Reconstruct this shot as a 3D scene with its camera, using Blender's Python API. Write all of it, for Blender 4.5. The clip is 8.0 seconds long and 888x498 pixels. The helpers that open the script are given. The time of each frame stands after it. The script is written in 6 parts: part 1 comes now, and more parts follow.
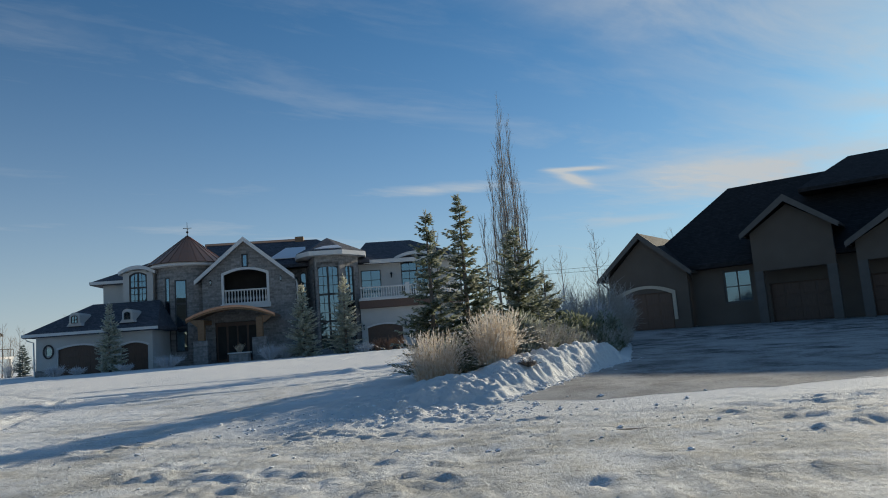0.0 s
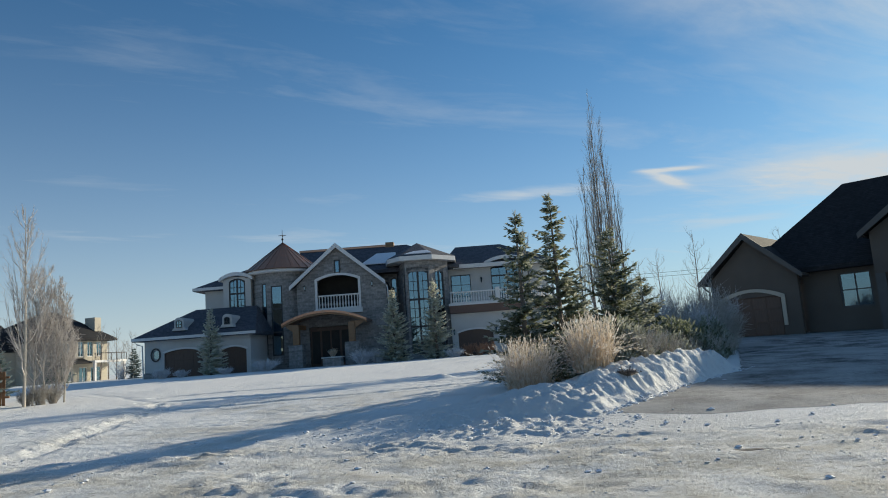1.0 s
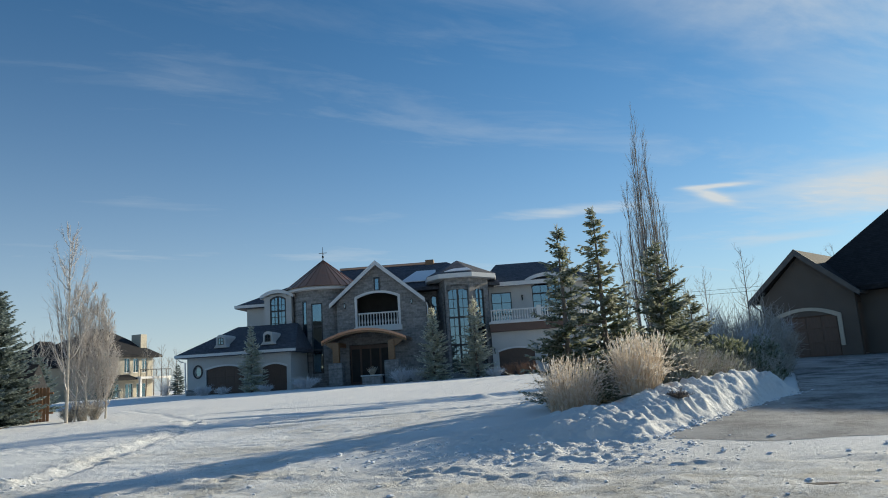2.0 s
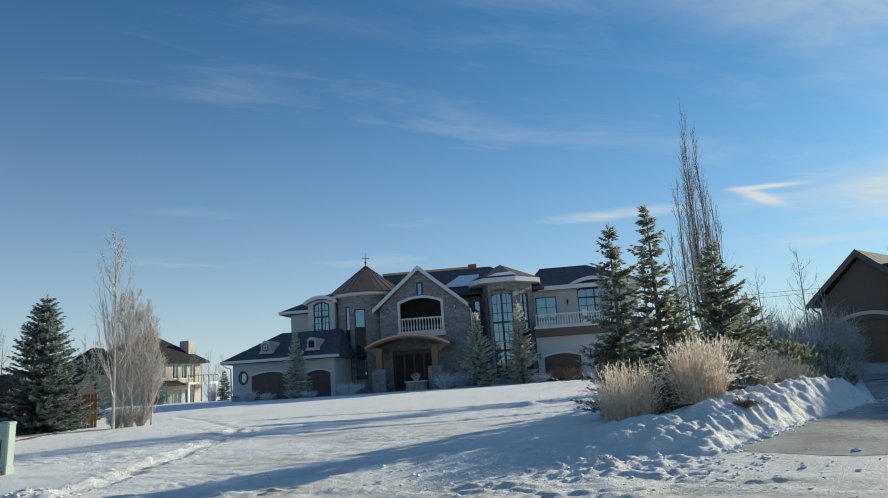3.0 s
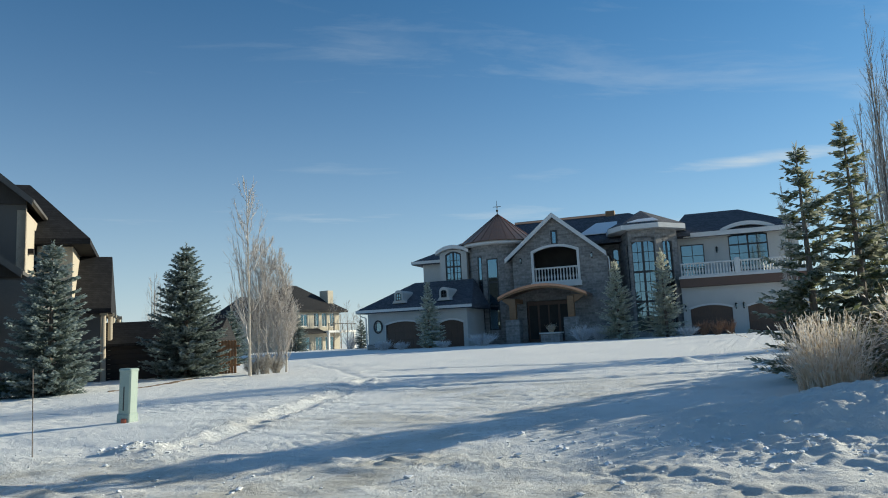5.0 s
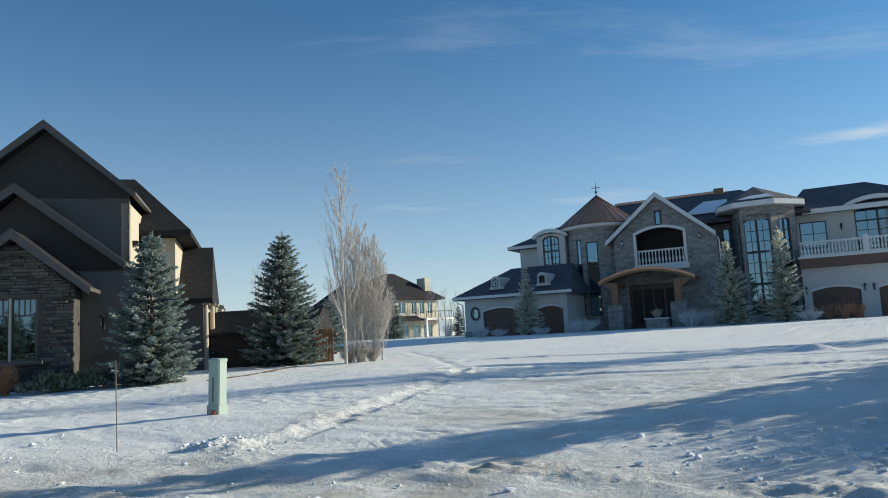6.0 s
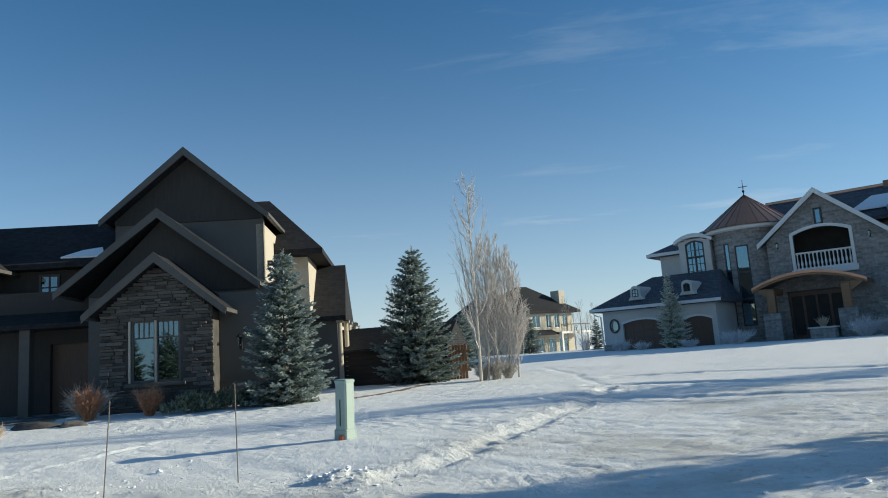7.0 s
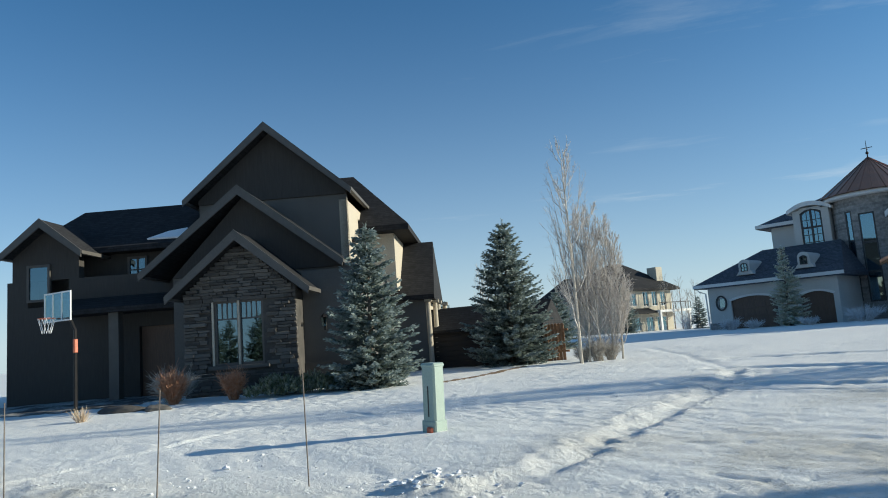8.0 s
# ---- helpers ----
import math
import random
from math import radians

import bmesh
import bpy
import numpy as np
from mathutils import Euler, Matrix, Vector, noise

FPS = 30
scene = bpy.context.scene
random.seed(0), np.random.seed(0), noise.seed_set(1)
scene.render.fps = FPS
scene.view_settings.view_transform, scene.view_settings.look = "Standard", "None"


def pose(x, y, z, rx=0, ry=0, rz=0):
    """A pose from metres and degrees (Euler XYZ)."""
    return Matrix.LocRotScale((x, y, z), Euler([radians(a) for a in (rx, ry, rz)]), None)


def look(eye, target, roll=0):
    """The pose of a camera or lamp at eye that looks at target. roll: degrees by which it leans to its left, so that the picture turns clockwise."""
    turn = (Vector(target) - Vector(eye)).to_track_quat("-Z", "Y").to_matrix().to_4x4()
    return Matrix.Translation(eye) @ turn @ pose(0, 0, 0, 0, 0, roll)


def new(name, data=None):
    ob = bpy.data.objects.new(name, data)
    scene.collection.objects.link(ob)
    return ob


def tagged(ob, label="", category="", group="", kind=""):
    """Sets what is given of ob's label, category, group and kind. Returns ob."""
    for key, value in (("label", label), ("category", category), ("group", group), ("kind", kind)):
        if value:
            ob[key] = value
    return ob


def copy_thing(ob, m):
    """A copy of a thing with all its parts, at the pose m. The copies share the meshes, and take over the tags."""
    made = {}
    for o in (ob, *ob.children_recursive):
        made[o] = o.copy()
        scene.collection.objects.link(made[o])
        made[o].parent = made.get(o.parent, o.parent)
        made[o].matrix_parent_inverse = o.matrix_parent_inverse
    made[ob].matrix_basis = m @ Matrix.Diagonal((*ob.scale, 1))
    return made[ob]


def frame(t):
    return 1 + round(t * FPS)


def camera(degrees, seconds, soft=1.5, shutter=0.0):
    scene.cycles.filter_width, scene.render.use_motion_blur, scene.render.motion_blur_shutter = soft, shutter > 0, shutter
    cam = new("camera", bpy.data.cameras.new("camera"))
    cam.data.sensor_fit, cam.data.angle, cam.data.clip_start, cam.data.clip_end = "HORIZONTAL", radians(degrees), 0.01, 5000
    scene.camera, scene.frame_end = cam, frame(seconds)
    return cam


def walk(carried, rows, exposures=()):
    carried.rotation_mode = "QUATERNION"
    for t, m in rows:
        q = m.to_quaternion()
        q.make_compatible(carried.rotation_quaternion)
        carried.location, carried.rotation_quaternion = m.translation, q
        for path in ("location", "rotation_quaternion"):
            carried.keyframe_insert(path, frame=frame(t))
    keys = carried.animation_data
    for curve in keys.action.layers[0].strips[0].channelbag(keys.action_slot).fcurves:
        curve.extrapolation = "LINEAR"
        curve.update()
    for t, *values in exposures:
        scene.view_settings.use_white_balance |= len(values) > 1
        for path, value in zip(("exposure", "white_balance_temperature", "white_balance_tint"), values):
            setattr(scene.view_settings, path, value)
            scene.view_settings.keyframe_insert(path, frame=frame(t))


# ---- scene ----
cam = camera(64.5, 8.0, soft=1.0)
METRES, EYE, TILT, LEAN, TURN = 9.259, 1.5, 0.0, 0.0, 0.0
ROWS = [
    (0.0, 0.0, 0.0, 0.0, 0.56, 7.3, 4.39),
    (0.5, -0.0017, 0.0466, 0.0013, 5.16, 7.53, 4.21),
    (1.0, -0.002, 0.0816, 0.0033, 7.92, 8.25, 4.07),
    (1.5, -0.0032, 0.1158, 0.0032, 9.6, 9.22, 3.8),
    (3.0, -0.0314, 0.2249, 0.008, 14.69, 10.62, 3.64),
    (3.5, -0.0534, 0.2825, 0.0089, 16.52, 9.81, 3.8),
    (4.0, -0.0686, 0.3424, 0.0103, 18.62, 8.79, 3.91),
    (4.5, -0.0935, 0.3987, 0.0098, 21.88, 8.01, 3.23),
    (6.0, -0.1877, 0.5827, 0.012, 33.31, 6.65, 3.11),
    (6.5, -0.2323, 0.6432, 0.0121, 38.52, 7.64, 3.53),
    (7.0, -0.2919, 0.7071, 0.0169, 44.15, 8.47, 3.9),
    (7.5, -0.3701, 0.7789, 0.0156, 48.32, 7.81, 4.29),
    (8.0, -0.4581, 0.8452, 0.0166, 51.44, 7.43, 4.19),
]
walk(cam, [(t, pose(0, 0, EYE, TILT, LEAN, TURN) @ pose(METRES * x, METRES * y, METRES * z, 90 + pitch, roll, yaw)) for t, x, y, z, yaw, pitch, roll in ROWS],
     exposures=[(0.0, -0.12, 6500, 10), (0.7, 0.04, 6500, 9), (1.5, 0.15, 6500, 9), (3.5, 0.23, 6400, 5), (4.5, 0.23, 6350, 5), (6.2, 0.27, 6250, 6), (7.5, 0.21, 6150, 5), (8.0, 0.27, 6100, 5)])

# ---- light ----
SUN_AZ, SUN_EL = radians(41.5), radians(16.5)   # azimuth from +y towards +x
sun_dir = Vector((math.sin(SUN_AZ) * math.cos(SUN_EL), math.cos(SUN_AZ) * math.cos(SUN_EL), math.sin(SUN_EL)))
sun_data = bpy.data.lights.new("sun", "SUN")
sun_data.energy, sun_data.angle, sun_data.color = 5.0, radians(0.5), (1.0, 0.90, 0.70)
sun = new("sun", sun_data)
sun.matrix_world = look(sun_dir * 200, (0, 0, 0))


def links(tree):
    def join(a, b):
        tree.links.new(a, b)
    return join


def make_world():
    w = bpy.data.worlds.new("world")
    scene.world = w
    w.use_nodes = True
    t = w.node_tree
    t.nodes.clear()
    join = links(t)

    def node(kind, **values):
        n = t.nodes.new(kind)
        for k, v in values.items():
            n.inputs[k].default_value = v
        return n

    def calc(op, a, b=0.0, clamp=False):
        n = t.nodes.new("ShaderNodeMath")
        n.operation, n.use_clamp = op, clamp
        for s, v in ((0, a), (1, b)):
            if isinstance(v, (int, float)):
                n.inputs[s].default_value = v
            else:
                join(v, n.inputs[s])
        return n.outputs[0]

    sky = t.nodes.new("ShaderNodeTexSky")
    sky.sky_type, sky.sun_disc = "NISHITA", False
    sky.sun_elevation, sky.sun_rotation = SUN_EL, SUN_AZ
    sky.air_density, sky.dust_density, sky.ozone_density, sky.altitude = 1.0, 0.6, 2.2, 1000
    co = t.nodes.new("ShaderNodeTexCoord")
    xyz = t.nodes.new("ShaderNodeSeparateXYZ")
    join(co.outputs["Generated"], xyz.inputs[0])
    up = calc("MAXIMUM", xyz.outputs[2], 0.03)
    px, py = calc("DIVIDE", xyz.outputs[0], up), calc("DIVIDE", xyz.outputs[1], up)
    # along the wind (a) and across it (q), on the level of the high cloud
    a = calc("ADD", calc("MULTIPLY", px, 0.77), calc("MULTIPLY", py, 0.64))
    q = calc("ADD", calc("MULTIPLY", px, -0.64), calc("MULTIPLY", py, 0.77))

    def streaks(sa, sq, scale, detail, rough, seed):
        c = t.nodes.new("ShaderNodeCombineXYZ")
        join(calc("MULTIPLY", a, sa), c.inputs[0])
        join(calc("MULTIPLY", q, sq), c.inputs[1])
        c.inputs[2].default_value = seed
        n = node("ShaderNodeTexNoise", Scale=scale, Detail=detail, Roughness=rough, Distortion=0.5)
        join(c.outputs[0], n.inputs["Vector"])
        return n.outputs["Fac"]

    wisp = streaks(0.55, 1.3, 1.2, 8.0, 0.62, 3.1)
    fine = streaks(0.8, 2.6, 3.0, 6.0, 0.62, 8.4)
    wob = streaks(0.5, 0.3, 1.0, 3.0, 0.5, 5.0)
    qw = calc("ADD", q, calc("MULTIPLY", calc("SUBTRACT", wob, 0.5), 0.7))
    cloud = None
    for centre, wide, amount in ((2.42, 0.34, 0.30), (3.9, 0.45, 0.21), (1.05, 0.34, 0.60), (5.6, 0.6, 0.36), (1.75, 0.16, 0.14), (0.3, 0.5, 0.35)):
        d = calc("DIVIDE", calc("SUBTRACT", qw, centre), wide)
        g = calc("MULTIPLY", calc("EXPONENT", calc("MULTIPLY", calc("MULTIPLY", d, d), -1.0)), amount)
        cloud = g if cloud is None else calc("ADD", cloud, g)
    cloud = calc("MULTIPLY", cloud, calc("MULTIPLY", calc("SUBTRACT", wisp, 0.30), 2.6, True))
    # the bands thin out down the wind
    cloud = calc("MULTIPLY", cloud, calc("ADD", calc("MULTIPLY", calc("MULTIPLY", calc("ADD", a, 0.7), 0.9, True), 0.8), 0.2))
    cloud = calc("ADD", cloud, calc("MULTIPLY", calc("SUBTRACT", fine, 0.50), 0.30, True))
    # long soft banks low over the land
    c = t.nodes.new("ShaderNodeCombineXYZ")
    for k, stretch in enumerate((1.6, 1.6, 15.0)):
        join(calc("MULTIPLY", xyz.outputs[k], stretch), c.inputs[k])
    bank = node("ShaderNodeTexNoise", Scale=1.3, Detail=6.0, Roughness=0.55, Distortion=0.3)
    join(c.outputs[0], bank.inputs["Vector"])
    d = calc("DIVIDE", calc("SUBTRACT", xyz.outputs[2], 0.15), 0.085)
    g = calc("EXPONENT", calc("MULTIPLY", calc("MULTIPLY", d, d), -1.0))
    cloud = calc("ADD", cloud, calc("MULTIPLY", calc("MULTIPLY", g, calc("MULTIPLY", calc("SUBTRACT", bank.outputs["Fac"], 0.36), 3.2, True)), 0.46))
    # more veil towards the sun
    veil = calc("ADD", calc("MULTIPLY", xyz.outputs[0], 0.64), calc("MULTIPLY", xyz.outputs[1], 0.77))
    veil = calc("POWER", calc("MAXIMUM", veil, 0.0), 5.0)
    cloud = calc("ADD", cloud, calc("MULTIPLY", calc("MULTIPLY", veil, wisp), 0.36), True)
    # the small hooked cloud
    for cx, cy, rx, ry, rot, much in ((0.875, 4.355, 0.17, 0.055, 0.12, 1.5), (0.90, 4.64, 0.30, 0.055, 1.05, 1.5), (0.0, 4.66, 0.50, 0.20, 0.05, 0.7), (2.2, 5.1, 1.0, 0.7, 0.65, 0.9)):
        ux, uy = calc("SUBTRACT", px, cx), calc("SUBTRACT", py, cy)
        ux2 = calc("ADD", calc("MULTIPLY", ux, math.cos(rot)), calc("MULTIPLY", uy, math.sin(rot)))
        uy2 = calc("SUBTRACT", calc("MULTIPLY", uy, math.cos(rot)), calc("MULTIPLY", ux, math.sin(rot)))
        ex, ey = calc("DIVIDE", ux2, rx), calc("DIVIDE", uy2, ry)
        g = calc("EXPONENT", calc("MULTIPLY", calc("ADD", calc("MULTIPLY", ex, ex), calc("MULTIPLY", ey, ey)), -1.0))
        cloud = calc("ADD", cloud, calc("MULTIPLY", calc("MULTIPLY", g, calc("ADD", fine, 0.1)), much), True)
    # haze on the horizon
    low = calc("MULTIPLY", calc("EXPONENT", calc("MULTIPLY", up, -6.0)), 0.97)
    cloud = calc("MAXIMUM", cloud, low, True)
    mix = t.nodes.new("ShaderNodeMix")
    mix.data_type = "RGBA"
    join(cloud, mix.inputs[0])
    tint = t.nodes.new("ShaderNodeMix")
    tint.data_type, tint.blend_type = "RGBA", "MULTIPLY"
    tint.inputs[0].default_value = 1.0
    tint.inputs[7].default_value = SKY_TINT
    join(sky.outputs[0], tint.inputs[6])
    vivid = node("ShaderNodeHueSaturation", Saturation=1.10)
    join(tint.outputs[2], vivid.inputs["Color"])
    join(vivid.outputs[0], mix.inputs[6])
    mix.inputs[7].default_value = CLOUD
    bg = node("ShaderNodeBackground", Strength=SKY_STRENGTH)
    join(mix.outputs[2], bg.inputs[0])
    out = t.nodes.new("ShaderNodeOutputWorld")
    join(bg.outputs[0], out.inputs[0])


SKY_STRENGTH, SKY_TINT, CLOUD = 0.099, (0.44, 0.80, 0.99, 1), (5.6, 6.05, 6.35, 1)
make_world()


# ---- materials ----
def material(name, base, second=None, scale=8.0, rough=0.8, metal=0.0, bump=0.2, fine=60.0, spread=0.5, island=0.0, stretch=(1, 1, 1), spec=0.5, third=None):
    """A surface of two colours in blotches, with grain over them and a relief of its own; island: how much each piece differs."""
    m = bpy.data.materials.new(name)
    m.use_nodes = True
    t = m.node_tree
    join = links(t)
    p = t.nodes["Principled BSDF"]
    p.inputs["Roughness"].default_value, p.inputs["Metallic"].default_value = rough, metal
    p.inputs["Specular IOR Level"].default_value = spec
    co = t.nodes.new("ShaderNodeTexCoord")
    mp = t.nodes.new("ShaderNodeMapping")
    mp.inputs["Scale"].default_value = stretch
    join(co.outputs["Object"], mp.inputs[0])
    big = t.nodes.new("ShaderNodeTexNoise")
    big.inputs["Scale"].default_value, big.inputs["Detail"].default_value = scale, 6
    grain = t.nodes.new("ShaderNodeTexNoise")
    grain.inputs["Scale"].default_value, grain.inputs["Detail"].default_value = fine, 4
    for n in (big, grain):
        join(mp.outputs[0], n.inputs["Vector"])
    ramp = t.nodes.new("ShaderNodeValToRGB")
    ramp.color_ramp.elements[0].position, ramp.color_ramp.elements[1].position = 0.5 - spread / 2, 0.5 + spread / 2
    ramp.color_ramp.elements[0].color = (*base, 1)
    ramp.color_ramp.elements[1].color = (*(second or base), 1)
    join(big.outputs["Fac"], ramp.inputs[0])
    col = ramp.outputs[0]
    gm = t.nodes.new("ShaderNodeMix")
    gm.data_type, gm.blend_type = "RGBA", "OVERLAY"
    gm.inputs[0].default_value = 0.35
    join(col, gm.inputs[6])
    join(grain.outputs["Fac"], gm.inputs[7])
    col = gm.outputs[2]
    if island:
        info = t.nodes.new("ShaderNodeObjectInfo")
        geo = t.nodes.new("ShaderNodeNewGeometry")
        add = t.nodes.new("ShaderNodeMath")
        add.operation = "ADD"
        join(info.outputs["Random"], add.inputs[0])
        join(geo.outputs["Random Per Island"], add.inputs[1])
        fr = t.nodes.new("ShaderNodeMath")
        fr.operation = "FRACT"
        join(add.outputs[0], fr.inputs[0])
        im = t.nodes.new("ShaderNodeMix")
        im.data_type = "RGBA"
        sc = t.nodes.new("ShaderNodeMath")
        sc.operation = "MULTIPLY"
        sc.inputs[1].default_value = island
        join(fr.outputs[0], sc.inputs[0])
        join(sc.outputs[0], im.inputs[0])
        join(col, im.inputs[6])
        im.inputs[7].default_value = (*(third or second or base), 1)
        col = im.outputs[2]
    join(col, p.inputs["Base Color"])
    if bump:
        b = t.nodes.new("ShaderNodeBump")
        b.inputs["Strength"].default_value, b.inputs["Distance"].default_value = bump, 0.02
        join(grain.outputs["Fac"], b.inputs["Height"])
        join(b.outputs[0], p.inputs["Normal"])
    return m


def coursed(name, c1, c2, mortar, width, height, rough=0.85, bump=0.6, mortar_size=0.02, offset=0.5):
    """Courses of stone, brick or shingle on faces far from the camera; object space, laid along the wall."""
    m = bpy.data.materials.new(name)
    m.use_nodes = True
    t = m.node_tree
    join = links(t)
    p = t.nodes["Principled BSDF"]
    p.inputs["Roughness"].default_value = rough
    p.inputs["Specular IOR Level"].default_value = 0.25
    co = t.nodes.new("ShaderNodeTexCoord")
    sep = t.nodes.new("ShaderNodeSeparateXYZ")
    join(co.outputs["Object"], sep.inputs[0])
    add = t.nodes.new("ShaderNodeMath")
    add.operation = "ADD"
    join(sep.outputs[0], add.inputs[0])
    join(sep.outputs[1], add.inputs[1])
    com = t.nodes.new("ShaderNodeCombineXYZ")
    join(add.outputs[0], com.inputs[0])
    join(sep.outputs[2], com.inputs[1])
    br = t.nodes.new("ShaderNodeTexBrick")
    br.offset = offset
    br.inputs["Color1"].default_value, br.inputs["Color2"].default_value = (*c1, 1), (*c2, 1)
    br.inputs["Mortar"].default_value = (*mortar, 1)
    br.inputs["Scale"].default_value = 1.0
    br.inputs["Brick Width"].default_value, br.inputs["Row Height"].default_value = width, height
    br.inputs["Mortar Size"].default_value = mortar_size
    join(com.outputs[0], br.inputs["Vector"])
    no = t.nodes.new("ShaderNodeTexNoise")
    no.inputs["Scale"].default_value, no.inputs["Detail"].default_value = 5, 8
    join(co.outputs["Object"], no.inputs["Vector"])
    mx = t.nodes.new("ShaderNodeMix")
    mx.data_type, mx.blend_type = "RGBA", "OVERLAY"
    mx.inputs[0].default_value = 0.6
    join(br.outputs["Color"], mx.inputs[6])
    join(no.outputs["Fac"], mx.inputs[7])
    join(mx.outputs[2], p.inputs["Base Color"])
    b = t.nodes.new("ShaderNodeBump")
    b.invert = True
    b.inputs["Strength"].default_value, b.inputs["Distance"].default_value = bump, 0.03
    join(br.outputs["Fac"], b.inputs["Height"])
    join(b.outputs[0], p.inputs["Normal"])
    return m


def glass_material(name, shine):
    m = bpy.data.materials.new(name)
    m.use_nodes = True
    t = m.node_tree
    t.nodes.clear()
    join = links(t)
    clear, gloss = t.nodes.new("ShaderNodeBsdfTransparent"), t.nodes.new("ShaderNodeBsdfGlossy")
    clear.inputs[0].default_value = (0.40, 0.46, 0.47, 1)
    gloss.inputs[0].default_value, gloss.inputs[1].default_value = (0.50, 0.74, 0.90, 1), 0.02
    mix, out = t.nodes.new("ShaderNodeMixShader"), t.nodes.new("ShaderNodeOutputMaterial")
    mix.inputs[0].default_value = shine
    join(clear.outputs[0], mix.inputs[1])
    join(gloss.outputs[0], mix.inputs[2])
    join(mix.outputs[0], out.inputs[0])
    return m


def snow_material(name, clean, dirty, amount, bump, fine):
    """Snow: clean and trodden patches, with a crust that is rough at hand size and at grain size."""
    m = bpy.data.materials.new(name)
    m.use_nodes = True
    t = m.node_tree
    join = links(t)
    p = t.nodes["Principled BSDF"]
    p.inputs["Roughness"].default_value = 0.85
    p.inputs["Specular IOR Level"].default_value = 0.12
    co = t.nodes.new("ShaderNodeTexCoord")
    a, b, c = (t.nodes.new("ShaderNodeTexNoise") for _ in range(3))
    for n, s, d, r in ((a, 0.9, 9, 0.62), (b, 9.0, 12, 0.72), (c, fine, 6, 0.6)):
        n.inputs["Scale"].default_value, n.inputs["Detail"].default_value = s, d
        n.inputs["Roughness"].default_value = r
        join(co.outputs["Object"], n.inputs["Vector"])
    at = t.nodes.new("ShaderNodeAttribute")
    at.attribute_name = "trodden"
    mul = t.nodes.new("ShaderNodeMath")
    mul.operation = "MULTIPLY"
    mr = t.nodes.new("ShaderNodeMapRange")
    mr.inputs["From Min"].default_value, mr.inputs["From Max"].default_value = 0.38, 0.62
    add = t.nodes.new("ShaderNodeMath")
    add.operation = "ADD"
    join(a.outputs["Fac"], add.inputs[0])
    sub = t.nodes.new("ShaderNodeMath")
    sub.operation = "MULTIPLY_ADD"
    sub.inputs[1].default_value, sub.inputs[2].default_value = 0.5, -0.25
    join(b.outputs["Fac"], sub.inputs[0])
    join(sub.outputs[0], add.inputs[1])
    join(add.outputs[0], mr.inputs["Value"])
    join(mr.outputs[0], mul.inputs[0])
    join(at.outputs["Fac"], mul.inputs[1])
    sc = t.nodes.new("ShaderNodeMath")
    sc.operation, sc.use_clamp = "MULTIPLY_ADD", True
    sc.inputs[1].default_value = amount
    sc.inputs[2].default_value = 0.0
    join(mul.outputs[0], sc.inputs[0])
    mix = t.nodes.new("ShaderNodeMix")
    mix.data_type = "RGBA"
    mix.inputs[6].default_value, mix.inputs[7].default_value = (*clean, 1), (*dirty, 1)
    join(sc.outputs[0], mix.inputs[0])
    # grit pressed into the packed surface
    e = t.nodes.new("ShaderNodeTexNoise")
    e.inputs["Scale"].default_value, e.inputs["Detail"].default_value, e.inputs["Roughness"].default_value = 7.0, 8, 0.75
    join(co.outputs["Object"], e.inputs["Vector"])
    spot = t.nodes.new("ShaderNodeMapRange")
    spot.inputs["From Min"].default_value, spot.inputs["From Max"].default_value = 0.56, 0.66
    join(e.outputs["Fac"], spot.inputs["Value"])
    grit = t.nodes.new("ShaderNodeMath")
    grit.operation = "MULTIPLY"
    join(spot.outputs[0], grit.inputs[0])
    join(at.outputs["Fac"], grit.inputs[1])
    dark = t.nodes.new("ShaderNodeMix")
    dark.data_type = "RGBA"
    dark.inputs[7].default_value = (dirty[0] * 0.62, dirty[1] * 0.61, dirty[2] * 0.60, 1)
    join(grit.outputs[0], dark.inputs[0])
    join(mix.outputs[2], dark.inputs[6])
    join(dark.outputs[2], p.inputs["Base Color"])
    hs = t.nodes.new("ShaderNodeMath")
    hs.operation = "ADD"
    h2 = t.nodes.new("ShaderNodeMath")
    h2.operation = "MULTIPLY"
    h2.inputs[1].default_value = 0.085
    join(c.outputs["Fac"], h2.inputs[0])
    join(b.outputs["Fac"], hs.inputs[0])
    join(h2.outputs[0], hs.inputs[1])
    bp = t.nodes.new("ShaderNodeBump")
    bp.inputs["Strength"].default_value, bp.inputs["Distance"].default_value = bump, 0.09
    amt, hm = t.nodes.new("ShaderNodeMath"), t.nodes.new("ShaderNodeMath")
    amt.operation, hm.operation = "MULTIPLY_ADD", "MULTIPLY"
    amt.inputs[1].default_value, amt.inputs[2].default_value = 0.52, 0.44
    crust = t.nodes.new("ShaderNodeAttribute")
    crust.attribute_name = "crust"
    join(crust.outputs["Fac"], amt.inputs[0])
    join(amt.outputs[0], hm.inputs[0])
    join(hs.outputs[0], hm.inputs[1])
    join(hm.outputs[0], bp.inputs["Height"])
    join(bp.outputs[0], p.inputs["Normal"])
    return m


